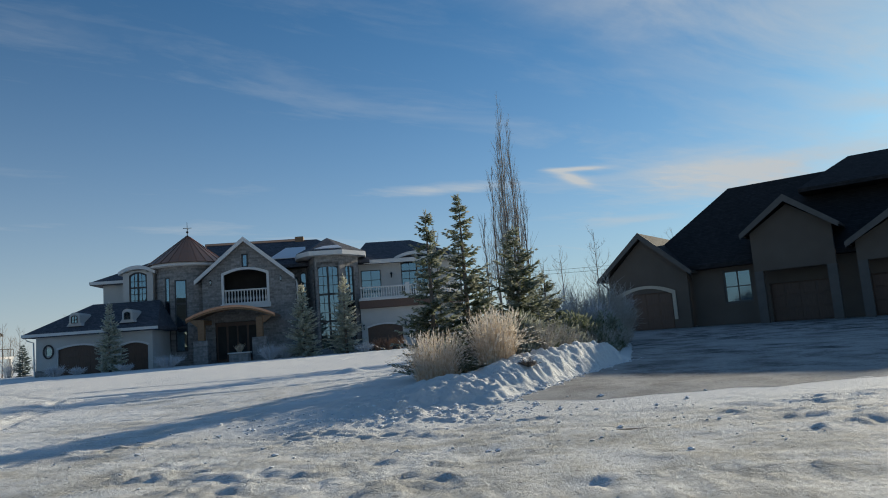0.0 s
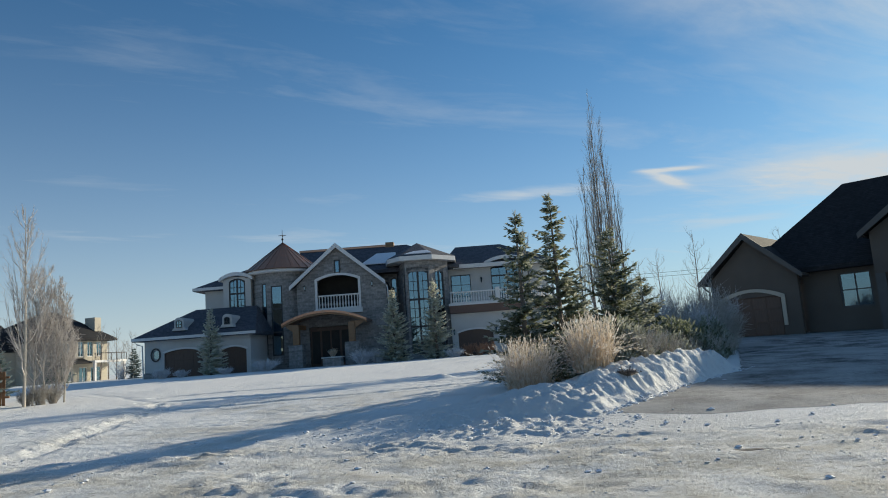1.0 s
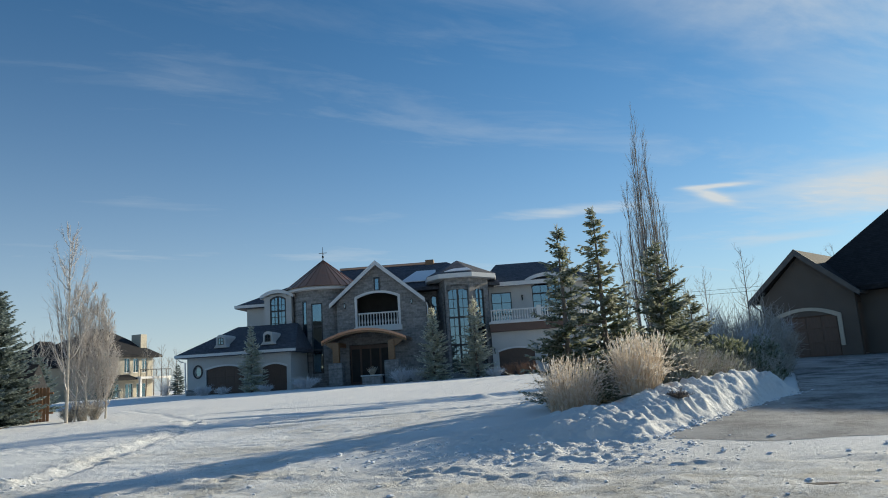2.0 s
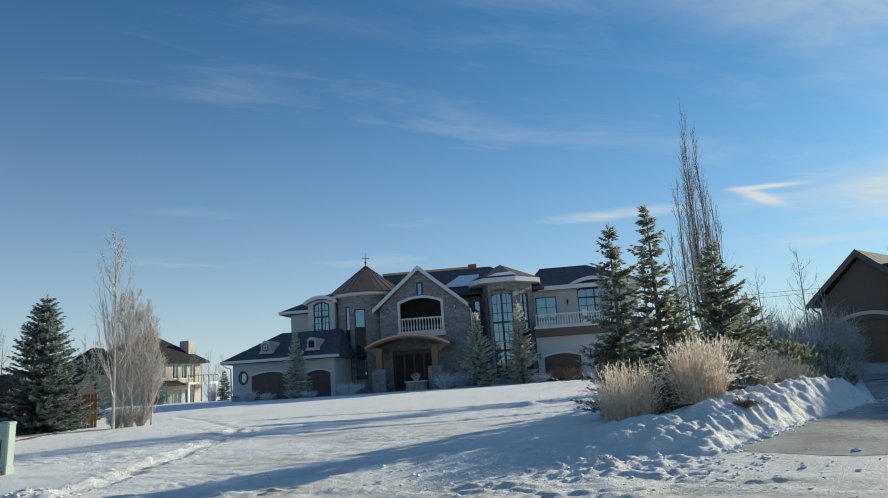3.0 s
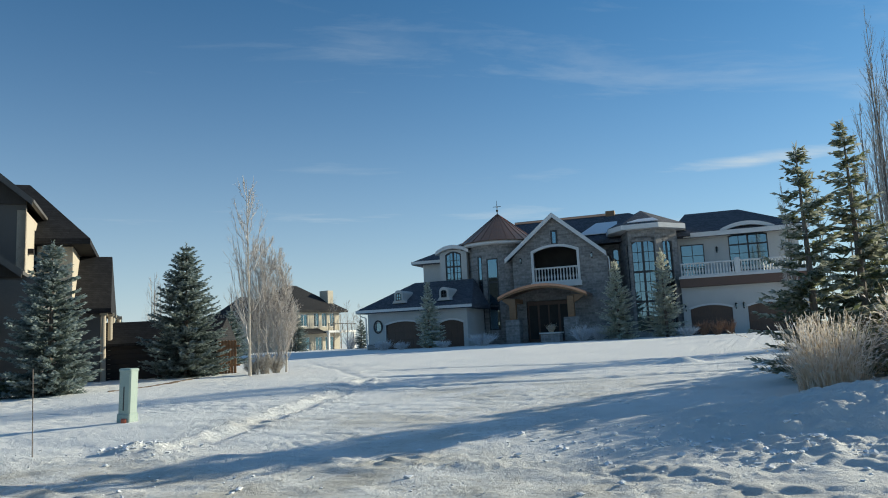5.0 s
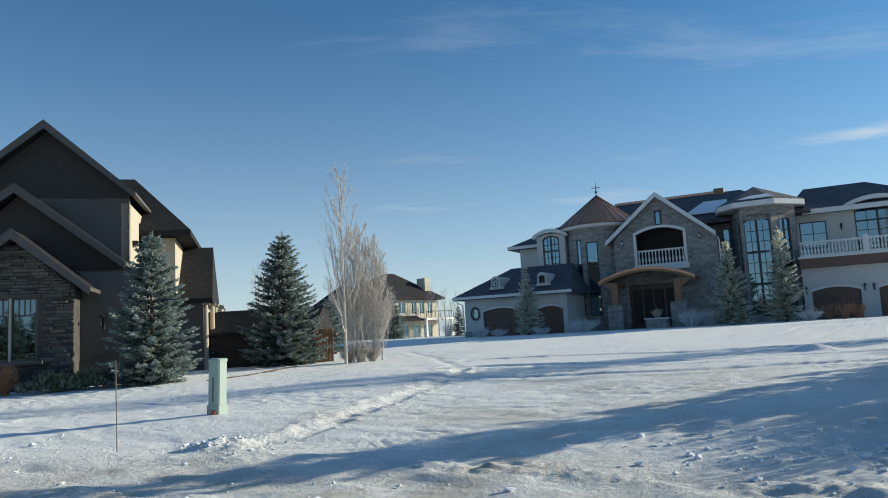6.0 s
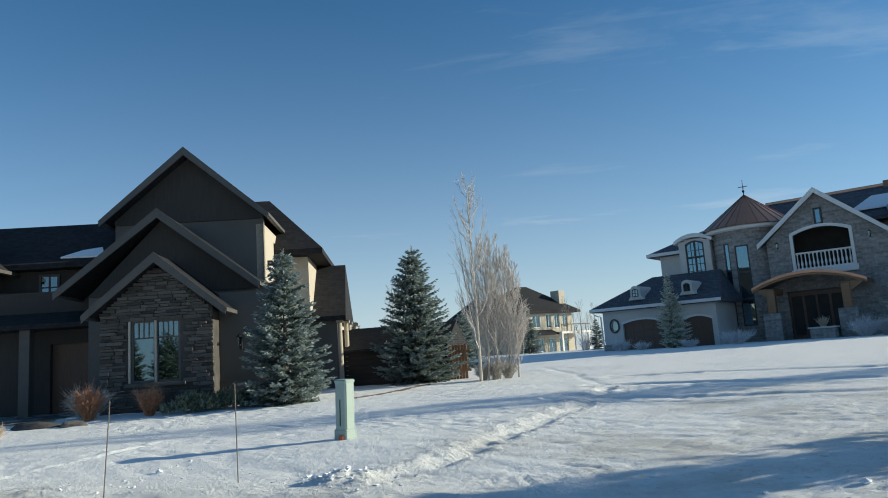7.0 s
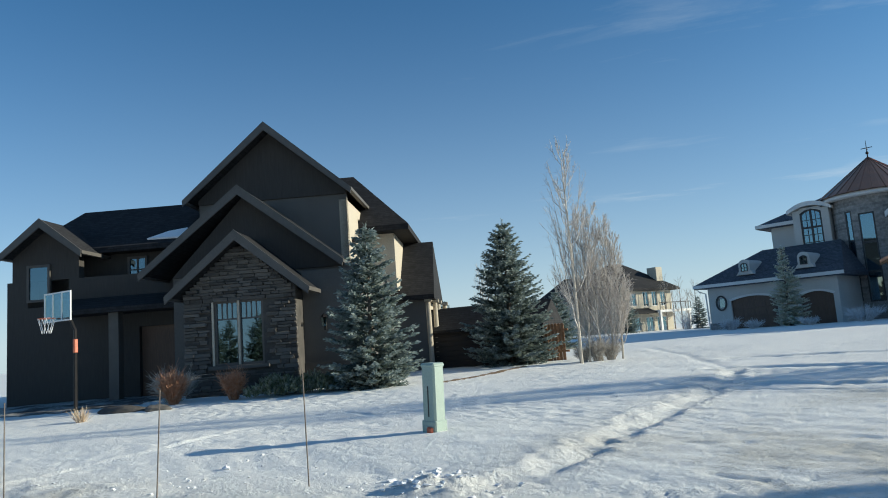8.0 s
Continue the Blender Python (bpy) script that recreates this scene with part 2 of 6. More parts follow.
def leaf_material(name, base, second, frost, amount, rough=0.75, thin=0.0):
    """Needles and dry stalks: each its own shade; rime where they look up."""
    m = bpy.data.materials.new(name)
    m.use_nodes = True
    t = m.node_tree
    join = links(t)
    p = t.nodes["Principled BSDF"]
    p.inputs["Roughness"].default_value = rough
    geo = t.nodes.new("ShaderNodeNewGeometry")
    mix = t.nodes.new("ShaderNodeMix")
    mix.data_type = "RGBA"
    mix.inputs[6].default_value, mix.inputs[7].default_value = (*base, 1), (*second, 1)
    join(geo.outputs["Random Per Island"], mix.inputs[0])
    co = t.nodes.new("ShaderNodeTexCoord")
    no = t.nodes.new("ShaderNodeTexNoise")
    no.inputs["Scale"].default_value, no.inputs["Detail"].default_value = 9.0, 5
    join(co.outputs["Object"], no.inputs["Vector"])
    mr = t.nodes.new("ShaderNodeMapRange")
    mr.inputs["From Min"].default_value, mr.inputs["From Max"].default_value = 0.42, 0.62
    mr.inputs["To Max"].default_value = amount
    join(no.outputs["Fac"], mr.inputs["Value"])
    fm = t.nodes.new("ShaderNodeMix")
    fm.data_type = "RGBA"
    fm.inputs[7].default_value = (*frost, 1)
    join(mr.outputs[0], fm.inputs[0])
    join(mix.outputs[2], fm.inputs[6])
    join(fm.outputs[2], p.inputs["Base Color"])
    if thin:
        tr, mx = t.nodes.new("ShaderNodeBsdfTranslucent"), t.nodes.new("ShaderNodeMixShader")
        join(fm.outputs[2], tr.inputs[0])
        mx.inputs[0].default_value = thin
        join(p.outputs[0], mx.inputs[1])
        join(tr.outputs[0], mx.inputs[2])
        join(mx.outputs[0], t.nodes["Material Output"].inputs[0])
    return m


SNOW = snow_material("snow", (0.885, 0.88, 0.855), (0.58, 0.55, 0.485), 1.0, 1.0, 30.0)
ASPHALT = snow_material("salted_asphalt", (0.46, 0.45, 0.43), (0.10, 0.098, 0.096), 1.15, 0.6, 90.0)
SOIL = material("bare_soil", (0.16, 0.10, 0.06), (0.28, 0.19, 0.11), 6, 0.95, bump=0.6)
STONE = coursed("mansion_stone", (0.33, 0.31, 0.29), (0.19, 0.182, 0.175), (0.28, 0.27, 0.26), 0.55, 0.21)
STUCCO = material("pale_stucco", (0.52, 0.505, 0.475), (0.59, 0.575, 0.545), 0.8, 0.9, bump=0.25, fine=40)
TRIM = material("white_trim", (0.66, 0.645, 0.62), (0.73, 0.71, 0.685), 2.5, 0.55, bump=0.05)
SHINGLE = coursed("slate_shingle", (0.115, 0.12, 0.14), (0.08, 0.085, 0.10), (0.03, 0.03, 0.03), 0.30, 0.12, 0.8, 0.5, 0.006)
COPPER = material("brown_metal_roof", (0.47, 0.25, 0.165), (0.36, 0.22, 0.165), 1.5, 0.30, 0.95, bump=0.1)
TIMBER = material("warm_timber", (0.30, 0.17, 0.085), (0.22, 0.12, 0.06), 3, 0.6, bump=0.3, stretch=(1, 1, 6))
DOORWOOD = material("dark_door_wood", (0.085, 0.05, 0.035), (0.13, 0.075, 0.05), 3, 0.5, bump=0.2, stretch=(8, 1, 1))
BAND = material("brown_deck_fascia", (0.12, 0.07, 0.052), (0.16, 0.092, 0.068), 4, 0.6, bump=0.2, stretch=(6, 1, 1))
BLACK = material("black_window_frame", (0.018, 0.018, 0.02), (0.03, 0.03, 0.034), 4, 0.4, bump=0.05)
# near-black that stands in for the shade of rooms and recesses
DARK = material("room_shade_dark", (0.035, 0.033, 0.03), (0.05, 0.048, 0.045), 2, 0.9, bump=0.0)
GLASS = glass_material("coated_window_glass", 0.29)
CLEAR = glass_material("clear_window_glass", 0.24)
SNOWCAP = material("roof_snow", (0.85, 0.86, 0.88), (0.80, 0.81, 0.84), 2, 0.7, bump=0.4, fine=20)
IRON = material("black_iron", (0.02, 0.02, 0.02), (0.035, 0.03, 0.03), 8, 0.5, 0.6, bump=0.1)
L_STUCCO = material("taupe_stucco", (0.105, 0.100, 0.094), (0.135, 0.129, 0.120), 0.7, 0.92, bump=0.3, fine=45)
# darker than the stucco, streaked upright; gable faces and left wall
L_DARKER = material("dark_streaked_face", (0.040, 0.036, 0.033), (0.056, 0.050, 0.045), 3, 0.8, bump=0.3, stretch=(8, 8, 0.6))
# paler stucco; puts sun on the dark house's side walls into colour
L_LIGHT = material("pale_and_sunlit_stucco", (0.46, 0.41, 0.33), (0.52, 0.46, 0.37), 0.9, 0.9, bump=0.25, fine=45)
L_TRIM = material("taupe_fascia", (0.080, 0.074, 0.068), (0.105, 0.097, 0.089), 3, 0.6, bump=0.1)
L_STONE = material("ledge_stone", (0.034, 0.032, 0.031), (0.085, 0.077, 0.070), 3.0, 0.85, bump=0.7, fine=22, island=0.75, third=(0.20, 0.185, 0.165))
L_ROOF = coursed("weathered_shingle", (0.031, 0.031, 0.034), (0.021, 0.021, 0.023), (0.014, 0.014, 0.015), 0.26, 0.10, 0.85, 0.6, 0.008)
F_WALL = material("cream_siding", (0.48, 0.43, 0.34), (0.53, 0.48, 0.385), 0.7, 0.85, bump=0.2, stretch=(1, 1, 10))
R_WALL = material("brown_stucco", (0.10, 0.082, 0.068), (0.13, 0.108, 0.088), 0.8, 0.92, bump=0.3)
BARK = material("grey_bark", (0.13, 0.105, 0.085), (0.24, 0.20, 0.17), 7, 0.9, bump=0.5, stretch=(1, 1, 0.3))
PALE_BARK = material("pale_bark", (0.40, 0.36, 0.30), (0.55, 0.50, 0.43), 5, 0.85, bump=0.3, stretch=(1, 1, 2))
TWIG = leaf_material("frosted_twig", (0.30, 0.255, 0.20), (0.44, 0.395, 0.335), (0.68, 0.67, 0.65), 0.6)
BIRCH_TWIG = leaf_material("pale_birch_twig", (0.40, 0.345, 0.30), (0.55, 0.50, 0.455), (0.76, 0.75, 0.74), 0.6)
RIME = leaf_material("rimed_twig", (0.46, 0.44, 0.43), (0.62, 0.61, 0.62), (0.78, 0.79, 0.82), 0.8)
FROST_TIP = leaf_material("frosted_needle_tips", (0.17, 0.19, 0.12), (0.36, 0.37, 0.27), (0.66, 0.66, 0.60), 0.65, thin=0.4)
BLUE_TIP = leaf_material("frosted_blue_tips", (0.15, 0.205, 0.19), (0.27, 0.33, 0.31), (0.50, 0.545, 0.54), 0.55, thin=0.3)
YOUNG_NEEDLE = leaf_material("heavily_frosted_needles", (0.38, 0.39, 0.26), (0.62, 0.61, 0.48), (0.84, 0.83, 0.78), 0.85, thin=0.5)
NEEDLE = leaf_material("frosted_needles", (0.085, 0.11, 0.050), (0.18, 0.20, 0.10), (0.56, 0.58, 0.52), 0.5, thin=0.42)
BLUE_NEEDLE = leaf_material("blue_spruce_needles", (0.10, 0.14, 0.12), (0.18, 0.235, 0.21), (0.50, 0.55, 0.54), 0.55, thin=0.25)
STRAW = leaf_material("dry_grass", (0.54, 0.38, 0.22), (0.78, 0.66, 0.50), (0.90, 0.86, 0.80), 0.62, thin=0.42)
PLUME = leaf_material("frosted_plume", (0.66, 0.56, 0.44), (0.78, 0.70, 0.60), (0.90, 0.88, 0.86), 0.8, thin=0.45)
RUSSET = leaf_material("russet_twigs", (0.30, 0.125, 0.06), (0.44, 0.21, 0.11), (0.55, 0.38, 0.28), 0.5)
GREEN_METAL = material("pale_green_paint", (0.30, 0.38, 0.335), (0.34, 0.42, 0.37), 3, 0.5, bump=0.05)
ORANGE = material("orange_plastic", (0.55, 0.15, 0.07), (0.48, 0.12, 0.06), 6, 0.5, bump=0.05)
FENCE = material("cedar_board", (0.23, 0.12, 0.065), (0.33, 0.18, 0.10), 3, 0.75, bump=0.4, stretch=(5, 5, 0.6), island=0.4)
SHEDWALL = material("dark_brown_siding", (0.036, 0.031, 0.029), (0.052, 0.044, 0.040), 4, 0.8, bump=0.3, stretch=(0.5, 0.5, 8))
WHITE = material("white_plastic", (0.72, 0.73, 0.74), (0.78, 0.78, 0.78), 3, 0.5, bump=0.02)


# ---- mesh helpers ----
def part(name, bm, mat, parent=None, label="", smooth=False):
    me = bpy.data.meshes.new(name)
    if isinstance(bm, tuple):
        me.from_pydata(bm[0], [], bm[1])
    else:
        if name.endswith(("wall", "arch", "beam", "trim", "surround", "bay_roof", "eyebrow_roof", "porch_roof")):
            bmesh.ops.remove_doubles(bm, verts=bm.verts, dist=0.0004)
        bmesh.ops.recalc_face_normals(bm, faces=bm.faces)
        bm.to_mesh(me)
        bm.free()
    me.materials.append(mat)
    if smooth:
        for f in me.polygons:
            f.use_smooth = True
    ob = new(name, me)
    if parent is not None:
        ob.parent = parent
    return tagged(ob, label)


def empty(name, m, label, category, group="", kind=""):
    ob = new(name)
    ob.empty_display_size = 0.2
    ob.matrix_world = m
    return tagged(ob, label, category, group, kind)


def box(bm, x0, x1, y0, y1, z0, z1, bevel=0.0):
    v = [bm.verts.new(p) for p in ((x0, y0, z0), (x1, y0, z0), (x1, y1, z0), (x0, y1, z0), (x0, y0, z1), (x1, y0, z1), (x1, y1, z1), (x0, y1, z1))]
    fs = [bm.faces.new([v[i] for i in f]) for f in ((0, 3, 2, 1), (4, 5, 6, 7), (0, 1, 5, 4), (1, 2, 6, 5), (2, 3, 7, 6), (3, 0, 4, 7))]
    if bevel:
        bmesh.ops.bevel(bm, geom=list({e for f in fs for e in f.edges}), offset=bevel, segments=1, affect="EDGES")
    return bm


def boxed(*a, **k):
    return box(bmesh.new(), *a, **k)


def prism(bm, pts, y0, y1):
    """A polygon in x and z, pushed from y0 to y1."""
    a = [bm.verts.new((x, y0, z)) for x, z in pts]
    b = [bm.verts.new((x, y1, z)) for x, z in pts]
    n = len(pts)
    bm.faces.new(a)
    bm.faces.new(b[::-1])
    for i in range(n):
        bm.faces.new((a[i], b[i], b[(i + 1) % n], a[(i + 1) % n]))
    return bm


def strip_between(bm, outer, inner, y0, y1):
    """A band between two lines of equal length in x and z, pushed from y0 to y1."""
    for i in range(len(outer) - 1):
        prism(bm, [outer[i], outer[i + 1], inner[i + 1], inner[i]], y0, y1)
    return bm


def arch(u0, u1, z, rise, n=10):
    return [(u0 + (u1 - u0) * i / n, z + rise * (1 - (2 * i / n - 1) ** 2)) for i in range(n + 1)]


def tube(bm, pts, r0, r1, sides=5):
    rings = []
    for i, p in enumerate(pts):
        p = Vector(p)
        d = (Vector(pts[min(i + 1, len(pts) - 1)]) - Vector(pts[max(i - 1, 0)])).normalized()
        s = d.orthogonal().normalized()
        o = d.cross(s)
        r = r0 + (r1 - r0) * i / max(1, len(pts) - 1)
        rings.append([bm.verts.new(p + (s * math.cos(a) + o * math.sin(a)) * r) for a in (2 * math.pi * k / sides for k in range(sides))])
    for a, b in zip(rings, rings[1:]):
        for k in range(sides):
            bm.faces.new((a[k], a[(k + 1) % sides], b[(k + 1) % sides], b[k]))
    bm.faces.new(rings[0][::-1])
    bm.faces.new(rings[-1])
    return bm


def wall_with_openings(bm, u0, u1, v0, v1, z0, z1, holes):
    """A wall in which every hole (u0, u1, z0, z1) goes right through."""
    us = sorted({u0, u1, *(h[k] for h in holes for k in (0, 1) if u0 < h[k] < u1)})
    zs = sorted({z0, z1, *(h[k] for h in holes for k in (2, 3) if z0 < h[k] < z1)})
    for a, b in zip(us, us[1:]):
        start = None
        for c, d in list(zip(zs, zs[1:])) + [(None, None)]:
            solid = c is not None and not any(h[0] < (a + b) / 2 < h[1] and h[2] < (c + d) / 2 < h[3] for h in holes)
            if solid and start is None:
                start = c
            if not solid and start is not None:
                box(bm, a, b, v0, v1, start, end)
                start = None
            if solid:
                end = d
    return bm


def hip_roof(bm, u0, u1, v0, v1, ze, zr, r0, r1, vr, thick=0.22):
    """A roof over a rectangle, with a level ridge from u=r0 to r1 at v=vr; r0=u0 makes a gable end."""
    low = [bm.verts.new(p) for p in ((u0, v0, ze - thick), (u1, v0, ze - thick), (u1, v1, ze - thick), (u0, v1, ze - thick))]
    e = [bm.verts.new(p) for p in ((u0, v0, ze), (u1, v0, ze), (u1, v1, ze), (u0, v1, ze))]
    a, b = bm.verts.new((r0, vr, zr)), bm.verts.new((r1, vr, zr))
    bm.faces.new(low[::-1])
    for i in range(4):
        bm.faces.new((low[i], low[(i + 1) % 4], e[(i + 1) % 4], e[i]))
    bm.faces.new((e[0], e[1], b, a))
    bm.faces.new((e[1], e[2], b))
    bm.faces.new((e[2], e[3], a, b))
    bm.faces.new((e[3], e[0], a))
    return bm


def gable_roof(bm, uc, half, zr, ze, v0, v1, thick=0.2):
    """Two slopes with the ridge along v at u=uc."""
    d = thick
    prism(bm, [(uc - half, ze), (uc, zr), (uc + half, ze), (uc + half, ze - d), (uc, zr - d * 1.25), (uc - half, ze - d)], v0, v1)
    return bm


def window(parent, u0, u1, z0, z1, v, cols, rows, rise=0.0, frame=0.09, bar=0.05, frame_mat=None, splits=(), label="", wide_split=0.06, glazing=None):
    """A window in the plane v, facing -v: outer frame and glazing bars, and a pane in each light."""
    bm = bmesh.new()
    top = arch(u0, u1, z1 - rise, rise) if rise else [(u0, z1), (u1, z1)]
    inner = arch(u0 + frame, u1 - frame, z1 - rise - frame, rise) if rise else [(u0, z1 - frame), (u1, z1 - frame)]
    strip_between(bm, top, inner, v - 0.05, v + 0.07)
    box(bm, u0, u0 + frame, v - 0.048, v + 0.068, z0 + frame, z1 - rise - (0 if rise else frame))
    box(bm, u1 - frame, u1, v - 0.048, v + 0.068, z0 + frame, z1 - rise - (0 if rise else frame))
    box(bm, u0, u1, v - 0.05, v + 0.07, z0, z0 + frame)
    iw = u1 - u0 - 2 * frame
    def head(u):
        return z1 - frame - (rise * (2 * (u - u0) / (u1 - u0) - 1) ** 2 if rise else 0)
    zs = [z0 + (z1 - rise - z0) * j / rows for j in range(1, rows)]
    ob = part("window", bm, frame_mat or BLACK, parent, label)
    for i in range(1, cols):
        c = u0 + frame + iw * i / cols
        w = bar if not (cols % 2 == 0 and i == cols // 2) else max(bar, wide_split)
        part("glazing_bar", boxed(c - w / 2, c + w / 2, v - 0.03, v + 0.04, z0 + frame, head(c)), frame_mat or BLACK, ob)
    for z in zs:
        w = bar if not any(abs(z - s) < 0.3 for s in splits) else max(0.14, wide_split)
        part("glazing_bar", boxed(u0 + frame, u1 - frame, v - 0.034, v + 0.044, z - w / 2, z + w / 2), frame_mat or BLACK, ob)
    edges = [z0 + frame / 2] + zs + [None]
    for i in range(cols):
        a, b = u0 + frame + iw * i / cols, u0 + frame + iw * (i + 1) / cols
        for j in range(rows):
            bottom, upper = edges[j], edges[j + 1]
            g = bmesh.new()
            if upper is None:
                prism(g, [(a, bottom), (b, bottom), (b, head(b) + 0.02), (a, head(a) + 0.02)], v, v + 0.012)
            else:
                box(g, a, b, v, v + 0.012, bottom, upper)
            p = part("pane", g, glazing or GLASS, ob)
            p.visible_shadow = False
    return ob


def garage_door(parent, u0, u1, z0, z1, v, rise, mat, rows=4, cols=4):
    ob = part("garage_door", prism(bmesh.new(), [(u0, z0), (u1, z0)] + arch(u0, u1, z1 - rise, rise)[::-1], v, v + 0.06), mat, parent, "dark panelled wooden garage door")
    for j in range(rows):
        for i in range(cols):
            a, b = u0 + (u1 - u0) * i / cols + 0.06, u0 + (u1 - u0) * (i + 1) / cols - 0.06
            c, d = z0 + (z1 - rise - z0) * j / rows + 0.05, z0 + (z1 - rise - z0) * (j + 1) / rows - 0.05
            part("panel", boxed(a, b, v - 0.025, v + 0.01, c, d, bevel=0.012), mat, ob)
    return ob


def lantern(name, m, label):
    """A wall lantern; it is fixed to the wall behind it."""
    e = empty(name, m, label, "wall lamp")
    bm = boxed(-0.05, 0.05, -0.02, 0.02, -0.25, 0.25, bevel=0.01)
    tube(bm, [(0, -0.02, 0.2), (0, -0.16, 0.3), (0, -0.18, 0.22)], 0.015, 0.015, 6)
    part("bracket", bm, IRON, e)
    bm = bmesh.new()
    bmesh.ops.create_cone(bm, cap_ends=True, segments=6, radius1=0.07, radius2=0.10, depth=0.3, matrix=Matrix.Translation((0, -0.18, 0.02)))
    part("glass_body", bm, GLASS, e).visible_shadow = False
    bm = bmesh.new()
    bmesh.ops.create_cone(bm, cap_ends=True, segments=6, radius1=0.13, radius2=0.02, depth=0.12, matrix=Matrix.Translation((0, -0.18, 0.23)))
    part("cap", bm, IRON, e)
    return e


# ---- the ground ----
def smooth(a, b, x):
    t = np.clip((x - a) / (b - a), 0, 1)
    return t * t * (3 - 2 * t)


def lumps(x, y, size, seed):
    """Soft random relief between -1 and 1 with features of a given size."""
    x, y = np.asarray(x, float) / size + seed * 17.3, np.asarray(y, float) / size - seed * 9.1
    ix, iy = np.floor(x), np.floor(y)
    fx, fy = x - ix, y - iy
    fx, fy = fx * fx * (3 - 2 * fx), fy * fy * (3 - 2 * fy)

    def rnd(i, j):
        v = np.sin(i * 127.1 + j * 311.7 + seed * 74.7) * 43758.5453
        return 2 * (v - np.floor(v)) - 1
    return (rnd(ix, iy) * (1 - fx) + rnd(ix + 1, iy) * fx) * (1 - fy) + (rnd(ix, iy + 1) * (1 - fx) + rnd(ix + 1, iy + 1) * fx) * fy


def clods(x, y, size, seed):
    """Steep-sided lumps of broken snow, 0 to 1."""
    x, y = np.asarray(x, float) / size + seed * 3.7, np.asarray(y, float) / size + seed * 5.3
    ix, iy = np.floor(x), np.floor(y)
    top = np.zeros(np.shape(x))
    for i in (-1, 0, 1):
        for j in (-1, 0, 1):
            cx, cy = ix + i, iy + j
            r = [np.sin(cx * a + cy * b + seed) * 43758.5453 for a, b in ((127.1, 311.7), (269.5, 183.3), (419.2, 371.9))]
            u, v, w = (q - np.floor(q) for q in r)
            d = np.hypot(x - cx - u, y - cy - v)
            top = np.maximum(top, (0.35 + 0.65 * w) * smooth(0.62, 0.30, d / (0.5 + 0.6 * w)))
    return top


def near_line(x, y, pts):
    """Distance to a chain of points, and how far along it (0 to 1)."""
    best, along = np.full(np.shape(x), 1e9), np.zeros(np.shape(x))
    for k, (p, q) in enumerate(zip(pts, pts[1:])):
        dx, dy = q[0] - p[0], q[1] - p[1]
        t = np.clip(((x - p[0]) * dx + (y - p[1]) * dy) / (dx * dx + dy * dy), 0, 1)
        d = np.hypot(x - p[0] - t * dx, y - p[1] - t * dy)
        along = np.where(d < best, (k + t) / (len(pts) - 1), along)
        best = np.minimum(best, d)
    return best, along


BERM = [(-4.4, 16.0), (-1.6, 15.9), (0.0, 16.0), (1.2, 16.6), (2.5, 18.8), (3.8, 20.7), (5.4, 23.2)]
TRACK = [(-10.45, 12.95), (-10.45, 14.5), (-11.3, 17.3), (-11.75, 19.3), (-12.5, 21.6), (-13.2, 23.3), (-13.9, 24.6)]


def drive_left(y):
    return np.interp(y, [10.0, 14.85, 18.4, 22.75, 53.0], [-1.4, 1.15, 3.12, 6.0, 13.6])


def base_height(x, y):
    s = y + 0.5 * np.maximum(0, -x - 12)
    z = 0.15 * smooth(12.2, 15.8, s) + 0.27 * smooth(15, 25, s) + 0.52 * smooth(24, 58, y)
    z = z + 0.08 * smooth(20, 38, y) * smooth(5, 11, x) * smooth(70, 45, y)
    return z


